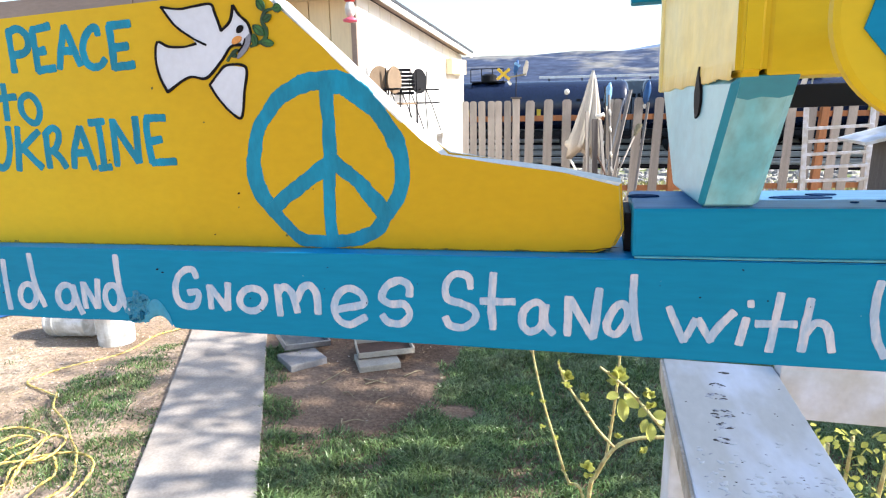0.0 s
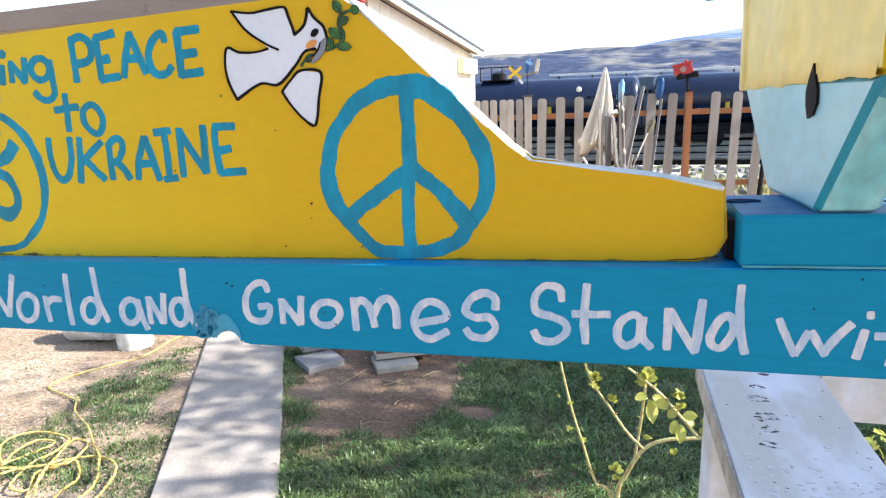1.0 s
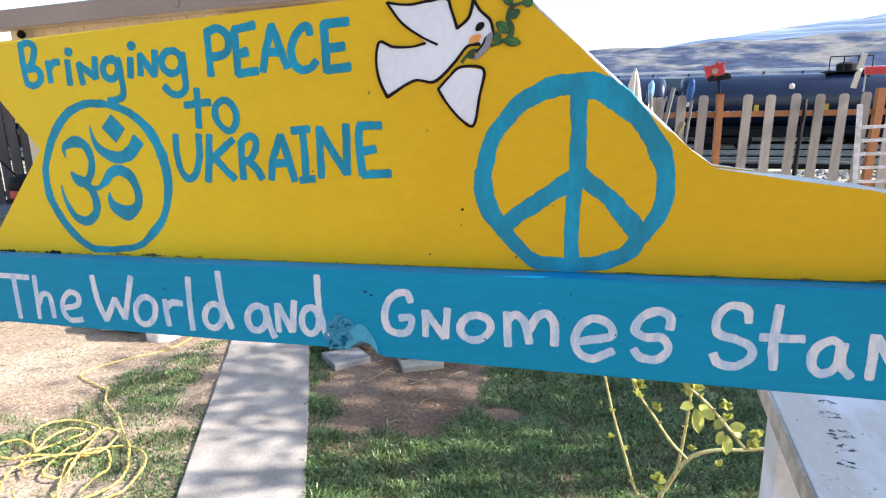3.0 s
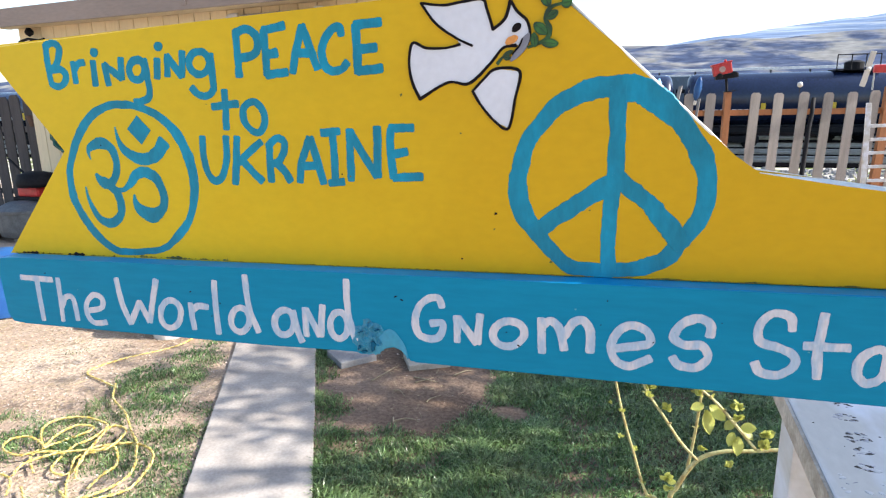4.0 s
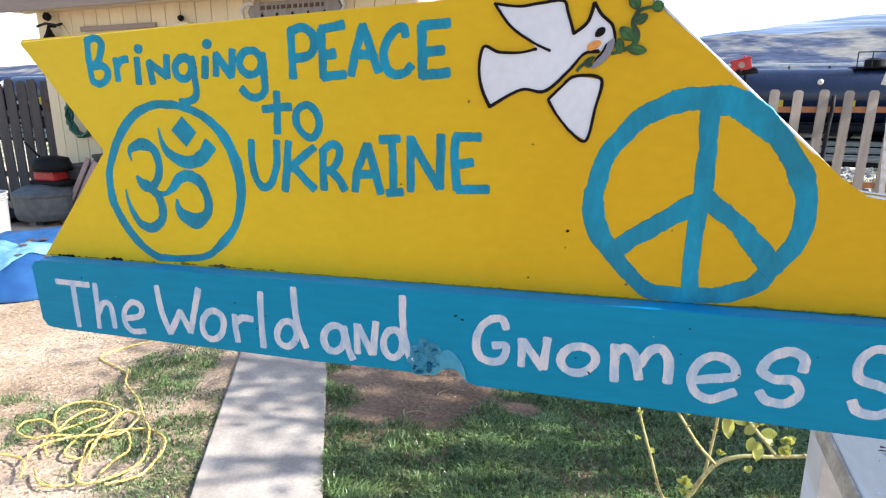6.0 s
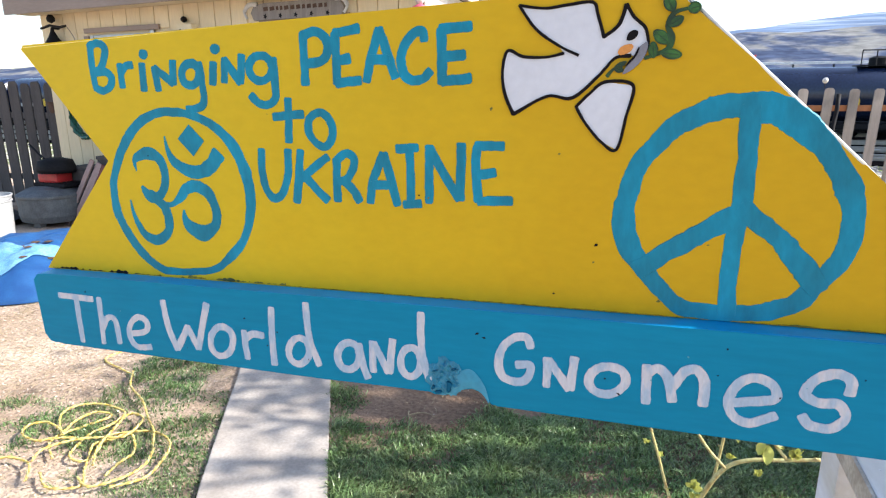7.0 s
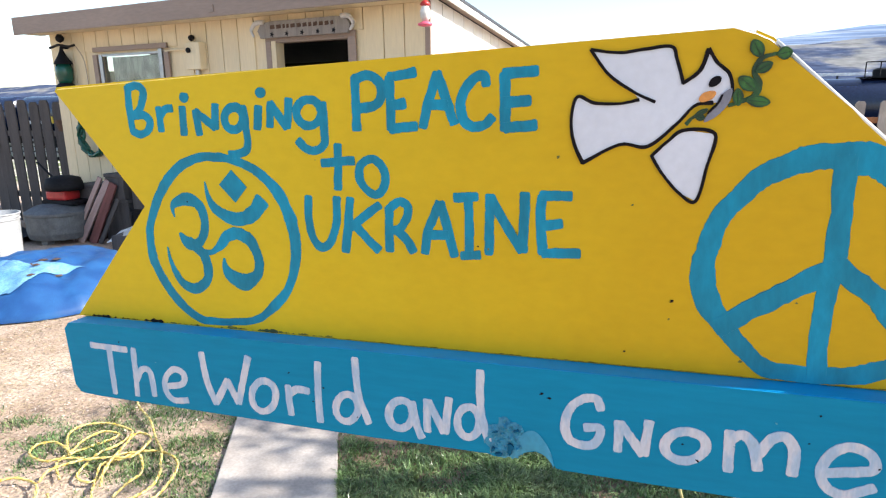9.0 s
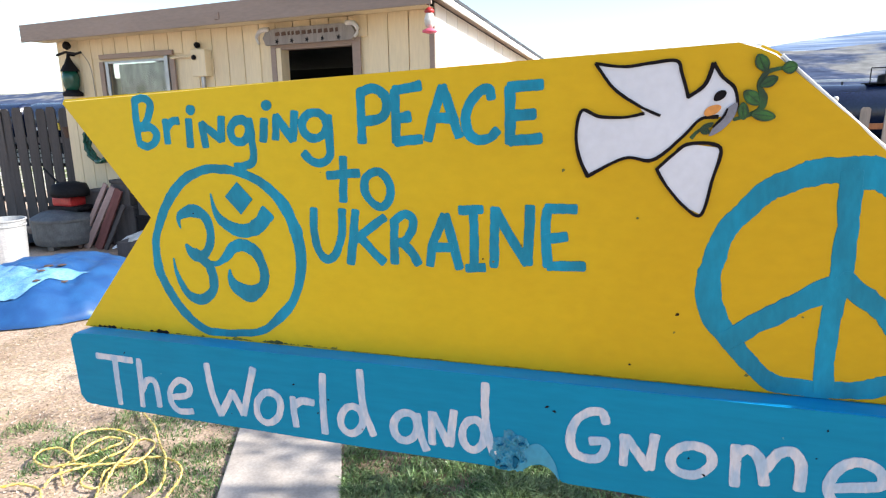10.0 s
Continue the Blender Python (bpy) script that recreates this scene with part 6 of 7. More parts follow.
def hung_chair(m, mat, label, oval=False):
    c = root("folding_chair", m, label, "chair", "folding chairs by the side wall")
    for s in (-0.21, 0.21):
        part("back_leg", tube([(s, 0.0, 0.0), (s, 0.05, 0.45), (s, 0.0, 0.92)], 0.011, 8), STEEL_DARK, c)
        part("front_leg", tube([(s, -0.34, 0.0), (s, -0.10, 0.44), (s, 0.02, 0.62)], 0.011, 8), STEEL_DARK, c)
        part("armrest", new_box(s - 0.025, -0.30, 0.62, s + 0.025, 0.06, 0.645, bevel=0.006), STEEL_DARK, c)
    part("seat", new_box(-0.21, -0.34, 0.42, 0.21, 0.02, 0.445, bevel=0.01), mat, c)
    if oval:
        pts = [(0.19 * math.cos(a), 0.74 + 0.21 * math.sin(a) * (1.0 if math.sin(a) > 0 else 0.8)) for a in [math.pi * 2 * k / 24 for k in range(24)]]
        part("backrest", slab(pts, -0.022, 0.004, bevel=0.008), mat, c)
    else:
        for k in range(7):
            z = 0.56 + 0.055 * k
            w = 0.19 * (1 - 0.02 * (k - 2) ** 2)
            part("slat", new_box(-w, -0.02, z, w, 0.004, z + 0.042, bevel=0.006), mat, c)


deck = thing("side_deck", new_box(0.03, 0.05, 1.45, 0.50, 1.45, 1.49, bevel=0.006), WHITE_WOOD, "white-painted plank landing along the pale side wall", "landing", HOUSE)
for x, y in ((0.1, 0.1), (0.44, 0.1), (0.1, 1.38), (0.44, 1.38)):
    part("post", new_box(x - 0.045, y - 0.045, -0.02, x + 0.045, y + 0.045, 1.45), WHITE_WOOD, deck)
hung_chair(HOUSE @ pose(0.20, 0.14, 1.49, 0, 0, 55) @ Matrix.Diagonal((0.72, 0.6, 0.8, 1)), TAN, "folding patio chair with a tan fabric back", True)
hung_chair(HOUSE @ pose(0.30, 0.30, 1.49, 0, 0, 80) @ Matrix.Diagonal((0.72, 0.6, 0.8, 1)), TAN, "folding patio chair with a tan fabric back", True)
hung_chair(HOUSE @ pose(0.24, 0.66, 1.49, 0, 0, 20) @ Matrix.Diagonal((0.8, 0.6, 0.8, 1)), STEEL_DARK, "folding patio chair with a dark slatted back")
hung_chair(HOUSE @ pose(0.26, 1.12, 1.49, 0, 0, 75) @ Matrix.Diagonal((0.8, 0.6, 0.8, 1)), STEEL_DARK, "folding patio chair with a rounded black back", True)
wall_box = thing("wall_box", new_box(0.016, 2.75, 2.24, 0.12, 3.40, 2.46, bevel=0.008), SIDING, "pale yellow utility box high on the side wall", "utility box", HOUSE)

# ---- picket fence behind the yard ----
FENCE_Y = 10.0
FENCE_TURN = 12.0


def on_fence(x, front=0.0):
    """A place on the fence line, which runs back slowly from the house; front: metres before it."""
    m = (x - 0.38) / 10.27
    back = math.tan(radians(FENCE_TURN))
    xx = (0.38 + m * (10.27 + 1.7 * back - front)) / (1 - back * m)
    return xx, FENCE_Y + back * (xx + 1.7) - front


def fence_run(x):
    """Metres along the fence from its end by the house."""
    return (on_fence(x)[0] + 1.7) / math.cos(radians(FENCE_TURN))


def picket_mesh(w, h):
    c = w * 0.22
    return mesh_of("picket", slab([(-w / 2, 0), (w / 2, 0), (w / 2, h - c), (w / 2 - c, h), (-w / 2 + c, h), (-w / 2, h - c)], -0.009, 0.009, bevel=0.002), PICKET)


def build_fence():
    f = root("picket_fence", pose(-1.7, FENCE_Y, 0, 0, 0, FENCE_TURN), "weathered grey-brown wooden picket fence with gaps", "fence")
    m_narrow, m_wide = picket_mesh(0.112, 1.83), picket_mesh(0.142, 1.84)
    r = random.Random(9)

    def put(x, me, lean=0.0, dz=0.0):
        ob = new("picket", me)
        ob.parent = f
        ob.matrix_local = pose(fence_run(x), -0.03, dz, 0, lean, 0)

    for x in (-1.666, -1.536, -1.39, -1.253, -1.117, -0.982):
        put(x, m_narrow, r.uniform(-0.4, 0.4))
    for x in (-0.688, -0.389, -0.086, 0.22, 0.50, 0.63, 0.93, 1.226, 1.832, 2.144, 2.444, 2.761, 3.06, 3.33, 3.66, 3.83, 4.12, 4.4, 4.7, 5.0):
        put(x + 0.03, m_wide, r.uniform(1.0, 2.6) if x > 0 else r.uniform(-0.2, 1.2), r.uniform(-0.015, 0.01))
    for z in (1.50, 0.35):
        part("rail", new_box(-0.05, -0.019, z, 8.5, 0.019, z + 0.088, bevel=0.003), ORANGE_WOOD, f, "brown-stained fence rail")
    part("post", new_box(-0.0575, -0.055, 0.0, 0.0575, 0.045, 1.86, bevel=0.004), PICKET, f, "", pose(fence_run(-0.8475), 0, 0))
    part("post_cap", new_box(-0.0825, -0.075, 1.86, 0.0825, 0.065, 1.885, bevel=0.004), OLD_WOOD, f, "", pose(fence_run(-0.8475), 0, 0))
    part("post", new_box(-0.0475, -0.09, 0.0, 0.0475, 0.0, 1.86, bevel=0.004), ORANGE_WOOD, f, "orange-stained post", pose(fence_run(1.525), 0, 0))
    part("post", new_box(-0.06, -0.09, 0.0, 0.06, 0.0, 1.90, bevel=0.004), ORANGE_WOOD, f, "orange-stained post", pose(fence_run(3.50), 0, 0, 0, 2.0, 0))


build_fence()


def far_whirligig():
    w = root("bird_whirligig", pose(*on_fence(-0.85, 0.02), 1.885), "small painted wind spinner on a fence post", "wind spinner")
    part("rod", tube([(0, 0, 0), (0, 0, 0.42)], 0.008, 8), STEEL_DARK, w)
    for angle in (42, -38):
        part("blade", new_box(-0.13, -0.006, -0.025, 0.13, 0.006, 0.022, bevel=0.005), YELLOW_MARK, w, "", pose(-0.20, -0.02 + 0.0004 * angle, 0.36, 0, angle, 0))
    part("arm", new_box(-0.14, -0.008, -0.012, 0.14, 0.008, 0.012, bevel=0.004), DRY_STRAW, w, "", pose(0.02, 0, 0.33, 0, -10, 0))
    part("body", lathe([(0.006, -0.12), (0.035, -0.07), (0.045, 0.0), (0.03, 0.07), (0.008, 0.12)], 14), BLUE_TARP, w, "", pose(0.0, 0, 0.46, 0, 12, 0), smooth=True)
    part("wing", new_box(-0.05, -0.006, -0.02, 0.05, 0.006, 0.02, bevel=0.005), PALE_BLUE, w, "", pose(0.02, -0.04, 0.50, 0, 35, 0))
    part("tail", slab([(-0.03, -0.11), (0.02, -0.11), (0.04, 0.02), (0.03, 0.11), (-0.01, 0.12), (-0.04, 0.0)], -0.006, 0.006, bevel=0.004), CANVAS, w, "", pose(0.15, 0, 0.44, 0, 6, 0))
    part("foot", new_box(-0.04, -0.008, -0.02, 0.04, 0.008, 0.02, bevel=0.006), WHITE_PLASTIC, w, "", pose(-0.10, -0.03, 0.22, 0, 50, 0))


far_whirligig()


def parasol():
    p = root("folded_parasol", pose(0.33, FENCE_Y - 0.30, 0), "folded beige patio umbrella leaning by the fence", "umbrella")
    part("pole", tube([(0.02, 0, 0.0), (0, 0, 2.25)], 0.02, 10), METAL, p)
    bm, n, rings = bmesh.new(), 64, []
    for j in range(10):
        t = j / 9
        ring = []
        for i in range(n):
            a = 2 * math.pi * i / n
            r = (0.018 + 0.190 * t ** 0.80) * (1 + 0.34 * math.cos(8 * a + 1.5 * t) * t ** 0.5 + 0.10 * noise.noise((i, j * 0.4, 3)))
            ring.append(bm.verts.new((r * math.cos(a) - 0.12 * t * t, 0.7 * r * math.sin(a), 2.24 - 1.15 * t + (0.10 * math.sin(3 * a) + 0.06 * math.sin(5 * a) if j == 9 else 0))))
        rings.append(ring)
    for a, b in zip(rings, rings[1:]):
        for i in range(n):
            bm.faces.new((a[i], a[(i + 1) % n], b[(i + 1) % n], b[i]))
    bm.faces.new(rings[0][::-1])
    bm.faces.new(rings[-1])
    part("canopy", bm, CANVAS, p, "folded beige canvas", smooth=True)
    part("strap", tube([(0.06, -0.10, 1.60), (0.12, -0.13, 1.58), (0.17, -0.10, 1.62), (0.19, -0.06, 1.58)], [0.016, 0.03, 0.026, 0.012], 8), WHITE_PLASTIC, p, "knotted white tie", smooth=True)


parasol()


def to_ground(top, mid):
    """Foot of a straight stick that goes through top and mid."""
    a, b = Vector(top), Vector(mid)
    k = a.z / (a.z - b.z)
    return Vector((a.x + (b.x - a.x) * k, a.y + (b.y - a.y) * min(k, 1.4), 0.0))


def leaning_pole(name, top, mid, r, mat, label, glints=()):
    """A round stick; glints: shares of its length where white strips stand in for sun glints."""
    foot_point, head = to_ground(top, mid), Vector(top)
    line = [foot_point.lerp(head, k / 8) + Vector((0.012 * noise.noise((k * 0.5, head.x * 7, 2)), 0, 0)) for k in range(9)]
    stick = thing(name, tube(line, [r * (1.1 - 0.03 * k) for k in range(9)], 8), mat, label, "pole", group="sticks leaning on the fence", smooth=True)
    # White strips model bright sun glints on the stick.
    for k in glints:
        p = foot_point.lerp(head, k)
        part("sun_glint", tube([p + Vector((-0.01, -r - 0.004, 0.05)), p + Vector((0.004, -r - 0.012, 0.0)), p + Vector((0.016, -r - 0.006, -0.05))], [0.012, 0.022, 0.008], 6), WHITE_PLASTIC, stick, "white strip for a sun glint", smooth=True)


def leaning_board(top, mid, wide, mat, label):
    foot_point, head = to_ground(top, mid), Vector(top)
    d = head - foot_point
    turn = d.to_track_quat("Z", "Y").to_matrix().to_4x4()
    bm = new_box(-wide / 2, -0.011, 0.0, wide / 2, 0.011, d.length, bevel=0.003)
    thing("leaning_board", bm, mat, label, "board", Matrix.Translation(foot_point) @ turn, "boards leaning on the fence")


leaning_board((0.266, 9.50, 1.66), (0.310, 9.42, 0.67), 0.058, PICKET, "pale grey weathered board leaning by the umbrella")
leaning_board((0.385, 9.52, 1.55), (0.413, 9.42, 0.67), 0.085, OLD_WOOD, "dark grey wide board leaning on the fence")
leaning_board((0.458, 9.54, 1.54), (0.545, 9.42, 0.70), 0.055, DRIFTWOOD, "grey weathered board leaning on the fence")
leaning_board((0.906, 10.36, 1.963), (0.710, 9.95, 0.929), 0.056, DRIFTWOOD, "long grey board leaning on the fence")
leaning_board((1.191, 10.46, 1.766), (1.085, 9.95, 0.929), 0.040, DRIFTWOOD, "narrow pale board leaning on the fence")
leaning_pole("leaning_pole", (0.582, 10.32, 1.891), (0.659, 9.90, 0.698), 0.021, DRIFTWOOD, "grey wooden pole with white strips for sun glints", (0.86, 0.72, 0.52, 0.40))
leaning_pole("leaning_pole", (0.811, 10.36, 1.839), (0.750, 9.95, 1.552), 0.012, METAL, "thin grey metal rod leaning on the fence")
leaning_pole("leaning_pole", (0.495, 10.30, 1.42), (0.60, 9.90, 0.62), 0.018, OLD_WOOD, "dark wooden stake with white strips for sun glints", (0.80, 0.62, 0.5))
leaning_pole("leaning_pole", (0.52, 10.30, 2.02), (0.555, 9.90, 0.70), 0.014, STEEL_DARK, "black iron rod leaning on the fence")
leaning_pole("leaning_pole", (0.440, 9.36, 1.02), (0.585, 9.30, 0.70), 0.016, RUST, "short brown stick leaning on boards")
leaning_pole("leaning_pole", (0.012, 9.90, 0.935), (0.146, 9.80, 0.705), 0.020, WHITE_PLASTIC, "white plastic pipe leaning by the umbrella")
leaning_pole("leaning_pole", (0.777, 9.96, 0.950), (0.717, 9.86, 0.639), 0.012, PICKET, "thin brown stick leaning on the fence")
leaning_pole("leaning_pole", (2.86, 10.90, 1.75), (2.78, 10.60, 0.9), 0.035, STEEL_DARK, "dark iron bar leaning on the fence")


def broom(top, mid):
    b = root("broom", pose(0, 0, 0), "worn straw broom leaning upside down on the fence", "broom")
    head, foot_point = Vector(top), to_ground(top, mid)
    part("handle", tube([foot_point, head], 0.014, 8), PICKET, b, "pale wooden handle", smooth=True)
    d = (head - foot_point).normalized()
    bm = lathe([(0.018, 0.0), (0.032, 0.03), (0.045, 0.10), (0.058, 0.19), (0.050, 0.215), (0.02, 0.20)], 18)
    for v in bm.verts:
        v.co.z += 0.018 * noise.noise((v.co.x * 90, v.co.y * 90, 3)) * (v.co.z > 0.1)
        v.co.y *= 0.55
    bm.transform(Matrix.Translation(head - d * 0.01) @ d.to_track_quat("Z", "Y").to_matrix().to_4x4())
    part("bristles", bm, DRY_STRAW, b, "frayed straw bristles")


broom((1.000, 10.35, 1.254), (0.784, 9.93, 0.754))


def float_bottle(x, z, label, mat):
    f = root("plastic_float", pose(*on_fence(x, 0.07), z, 0, 8, 0), label, "float")
    part("body", lathe([(0.01, -0.19), (0.045, -0.12), (0.06, 0.0), (0.045, 0.12), (0.008, 0.19)], 16), mat, f, smooth=True)
    part("tip", lathe([(0.02, -0.25), (0.025, -0.2), (0.018, -0.18)], 10), WHITE_PLASTIC, f)
    part("cord", tube([(0, 0.03, 0.18), (0, 0.06, -0.1)], 0.004, 6), OLD_WOOD, f)


float_bottle(0.56, 1.90, "pale blue plastic float hung on the fence", PALE_BLUE)
float_bottle(1.13, 1.92, "bright blue plastic float hung on the fence", BLUE_TARP)


def ball_light(x, z):
    b = root("garden_light", pose(*on_fence(x, 0.02), z), "small white globe light on a fence picket", "light")
    part("stem", tube([(0, 0, 0), (0, 0, 0.09)], 0.006, 6), STEEL_DARK, b)
    part("globe", lathe([(0.01, 0.08), (0.035, 0.095), (0.042, 0.125), (0.03, 0.155), (0.008, 0.165)], 14), WHITE_PLASTIC, b, smooth=True)


ball_light(-0.06, 1.83)
ball_light(2.47, 1.83)


def wagon():
    w = root("toy_wagon", pose(*on_fence(1.525, 0.045), 1.86, 0, -7, 0), "small red toy wagon fixed on top of a post", "wagon")
    part("stem", tube([(0, 0, 0), (0, 0, 0.20)], 0.02, 8), STEEL_DARK, w)
    part("spike", new_box(-0.05, -0.05, 0.0, 0.12, 0.05, 0.015, bevel=0.004), STEEL_DARK, w)
    tub = part("tub", new_box(-0.13, -0.09, 0.27, 0.14, 0.09, 0.44, bevel=0.02), RED, w, "red painted tub", pose(-0.02, 0, 0, 0, -6, 0))
    part("chassis", new_box(-0.16, -0.08, 0.20, 0.17, 0.08, 0.275, bevel=0.02), STEEL_DARK, w)
    part("emblem", lathe([(0.03, 0), (0.045, 0.0), (0.045, 0.004), (0.03, 0.004)], 20), RED_PALE, tub, "", pose(0, -0.094, 0.35, 90, 0, 0))
    part("rim", new_box(-0.145, -0.10, 0.425, 0.155, 0.10, 0.45, bevel=0.01), RED, tub)
    for x, y in ((-0.10, -0.10), (0.11, -0.10), (-0.10, 0.10), (0.11, 0.10)):
        part("wheel", lathe([(0.038, -0.01), (0.045, -0.005), (0.045, 0.005), (0.038, 0.01)], 18), STEEL_DARK, w, "", pose(x, y, 0.25, 90, 0, 0))
    part("knob", lathe([(0.01, 0.45), (0.025, 0.47), (0.01, 0.49)], 10), RED, w)


wagon()


def ladder():
    l = root("trellis_ladder", pose(3.505, 9.15, 0, 0, -3.2, 0), "white-painted wooden ladder trellis by the fence", "trellis")
    part("stile", new_box(-0.345, -0.02, 0.0, -0.285, 0.02, 1.72, bevel=0.006), WHITE_WOOD, l)
    part("stile", new_box(0.425, -0.02, 0.0, 0.485, 0.02, 1.16, bevel=0.006), WHITE_WOOD, l)
    part("stile", new_box(0.455, 0.025, 0.6, 0.51, 0.06, 1.76, bevel=0.006), WHITE_WOOD, l)
    for k, z in enumerate((1.43, 1.26, 1.09, 0.915, 0.735, 0.56, 0.38)):
        part("rung", new_box(-0.285, -0.03, z - 0.02, 0.475, -0.006, z + 0.02, bevel=0.005), WHITE_WOOD, l)


ladder()


def spinner():
    s = root("wind_spinner", pose(*on_fence(3.36, 0.05), 1.90), "wind spinner with pale blades and a red body", "wind spinner")
    part("rod", tube([(0, 0, -0.05), (0, 0, 0.30)], 0.012, 8), METAL, s)
    part("blade", new_box(-0.04, -0.008, 0.0, 0.04, 0.008, 0.24, bevel=0.006), CANVAS, s, "", pose(-0.10, -0.03, 0.28, 0, 12, 0))
    part("blade", new_box(-0.04, -0.008, -0.24, 0.04, 0.008, 0.0, bevel=0.006), CANVAS, s, "", pose(-0.10, -0.03, 0.24, 0, 12, 0))
    part("body", new_box(-0.02, -0.05, 0.2, 0.34, 0.05, 0.32, bevel=0.03), RED, s)
    part("hub", lathe([(0.03, 0), (0.035, 0.02), (0.015, 0.04)], 12), WHITE_PLASTIC, s, "", pose(-0.09, -0.02, 0.26, 90, 0, 0))


spinner()


def birdhouse():
    b = root("birdhouse", pose(2.735, 5.0, 0.02), "grey wooden birdhouse with a white roof on a post", "birdhouse")
    part("post", new_box(-0.05, -0.05, -0.02, 0.05, 0.05, 0.95), OLD_WOOD, b)
    part("box", new_box(-0.26, -0.2, 0.95, 0.26, 0.2, 1.50, bevel=0.006), OLD_WOOD, b)
    for s in (-1, 1):
        part("roof_board", new_box(0, -0.28, -0.012, 0.50, 0.28, 0.012, bevel=0.003), WHITE_WOOD, b, "", pose(0, 0, 1.645, 0, 16 if s > 0 else 164, 0))


birdhouse()

# ---- fence and clutter at the far corner ----


def corner_fence():
    f = root("board_fence", pose(0, 7.55, 0), "dark weathered board fence with light showing through gaps", "fence")
    r = random.Random(14)
    x = -8.55
    while x > -15:
        w = r.uniform(0.19, 0.23)
        part("board", slab([(-w / 2, 0), (w / 2, 0), (w / 2, 1.9), (w / 2 - 0.04, 1.96), (-w / 2 + 0.04, 1.96), (-w / 2, 1.9)], -0.01, 0.01, bevel=0.002), OLD_WOOD, f, "", pose(x, -0.03, r.uniform(0.02, 0.08), 0, r.uniform(-1.5, 0.5), 0))
        x -= w + r.uniform(0.035, 0.06)
    part("rail", new_box(-15, -0.018, 1.45, -8.4, 0.02, 1.54, bevel=0.003), OLD_WOOD, f)
    part("rail", new_box(-15, -0.018, 0.45, -8.4, 0.02, 0.54, bevel=0.003), OLD_WOOD, f)


corner_fence()


def sheeting(x0, x1, y, h, seed):
    bm, n = bmesh.new(), 40
    rows = []
    for j in range(9):
        t = j / 8
        row = []
        for i in range(n + 1):
            x = x0 + (x1 - x0) * i / n
            lump = h * (0.65 + 0.5 * noise.noise((x * 1.7, 0, seed))) * math.sin(math.pi * min(max((i / n), 0.02), 0.98)) ** 0.4
            yy = y - 0.34 + 0.62 * t
            row.append(bm.verts.new((x, yy + 0.06 * noise.noise((x * 3, t * 3, seed)), lump * math.sin(math.pi * t) ** 0.6 + 0.05 * noise.noise((x * 5, t * 5, seed)) * math.sin(math.pi * t))))
        rows.append(row)
    for a, b in zip(rows, rows[1:]):
        for i in range(n):
            bm.faces.new((a[i], a[i + 1], b[i + 1], b[i]))
    thing("dark_heap", bm, BLACK_HEAP, "dark heap added for the shaded yard clutter", "sheeting", smooth=True)


# Added heap: its near-black colour supplies the dark of the shaded corner.
sheeting(-10.4, -8.35, 6.35, 0.55, 3)


def washtub():
    t = root("washtub", pose(-7.95, 6.58, 0), "galvanised metal tank with a shallow lid standing on short blocks", "tank")
    part("body", lathe([(0.36, 0.06), (0.42, 0.08), (0.44, 0.16), (0.44, 0.40), (0.45, 0.42), (0.45, 0.45), (0.42, 0.47), (0.30, 0.53), (0.12, 0.555)], 36), ZINC, t, smooth=False)
    for k in range(3):
        a = 2.1 * k + 0.6
        part("leg", new_box(-0.06, -0.05, 0.0, 0.06, 0.05, 0.075), STONE, t, "", pose(0.28 * math.cos(a), 0.28 * math.sin(a), 0))


washtub()


def engine():
    e = root("garden_engine", pose(-7.88, 6.66, 0.545) @ Matrix.Diagonal((1.3, 1.2, 1.15, 1)), "black and red garden engine resting on a metal tank", "engine")
    part("base", new_box(-0.22, -0.14, 0.0, 0.22, 0.14, 0.05, bevel=0.01), STEEL_DARK, e)
    part("tank", new_box(-0.16, -0.13, 0.05, 0.12, 0.10, 0.17, bevel=0.03), RED, e)
    part("cowl", lathe([(0.20, 0.17), (0.21, 0.22), (0.18, 0.32), (0.08, 0.35)], 20), STEEL_DARK, e, smooth=True)


engine()
for x, lean, long, wide, mat, label in ((-7.72, 28, 1.06, 0.07, RED_PALE, "faded pink-brown plank leaning against clutter"), (-7.58, 29, 1.02, 0.10, RED_PALE, "faded pink-brown plank leaning against clutter"), (-7.36, 24, 0.94, 0.13, RED_DULL, "dull dark red plank leaning against clutter"), (-7.22, 27, 0.72, 0.06, OLD_WOOD, "grey wooden stick leaning against clutter")):
    thing("leaning_plank", new_box(-wide / 2, -0.015, 0.0, wide / 2, 0.015, long, bevel=0.003), mat, label, "plank", pose(x, 6.55, 0.0, -8, lean, 0), "leaning planks")
thing("scrap_board", new_box(-0.28, -0.22, 0, 0.28, 0.22, 0.02, bevel=0.003), WHITE_PLASTIC, "white scrap panel lying on clutter", "panel", pose(-6.02, 6.0, 0.37, 8, -20, 20))


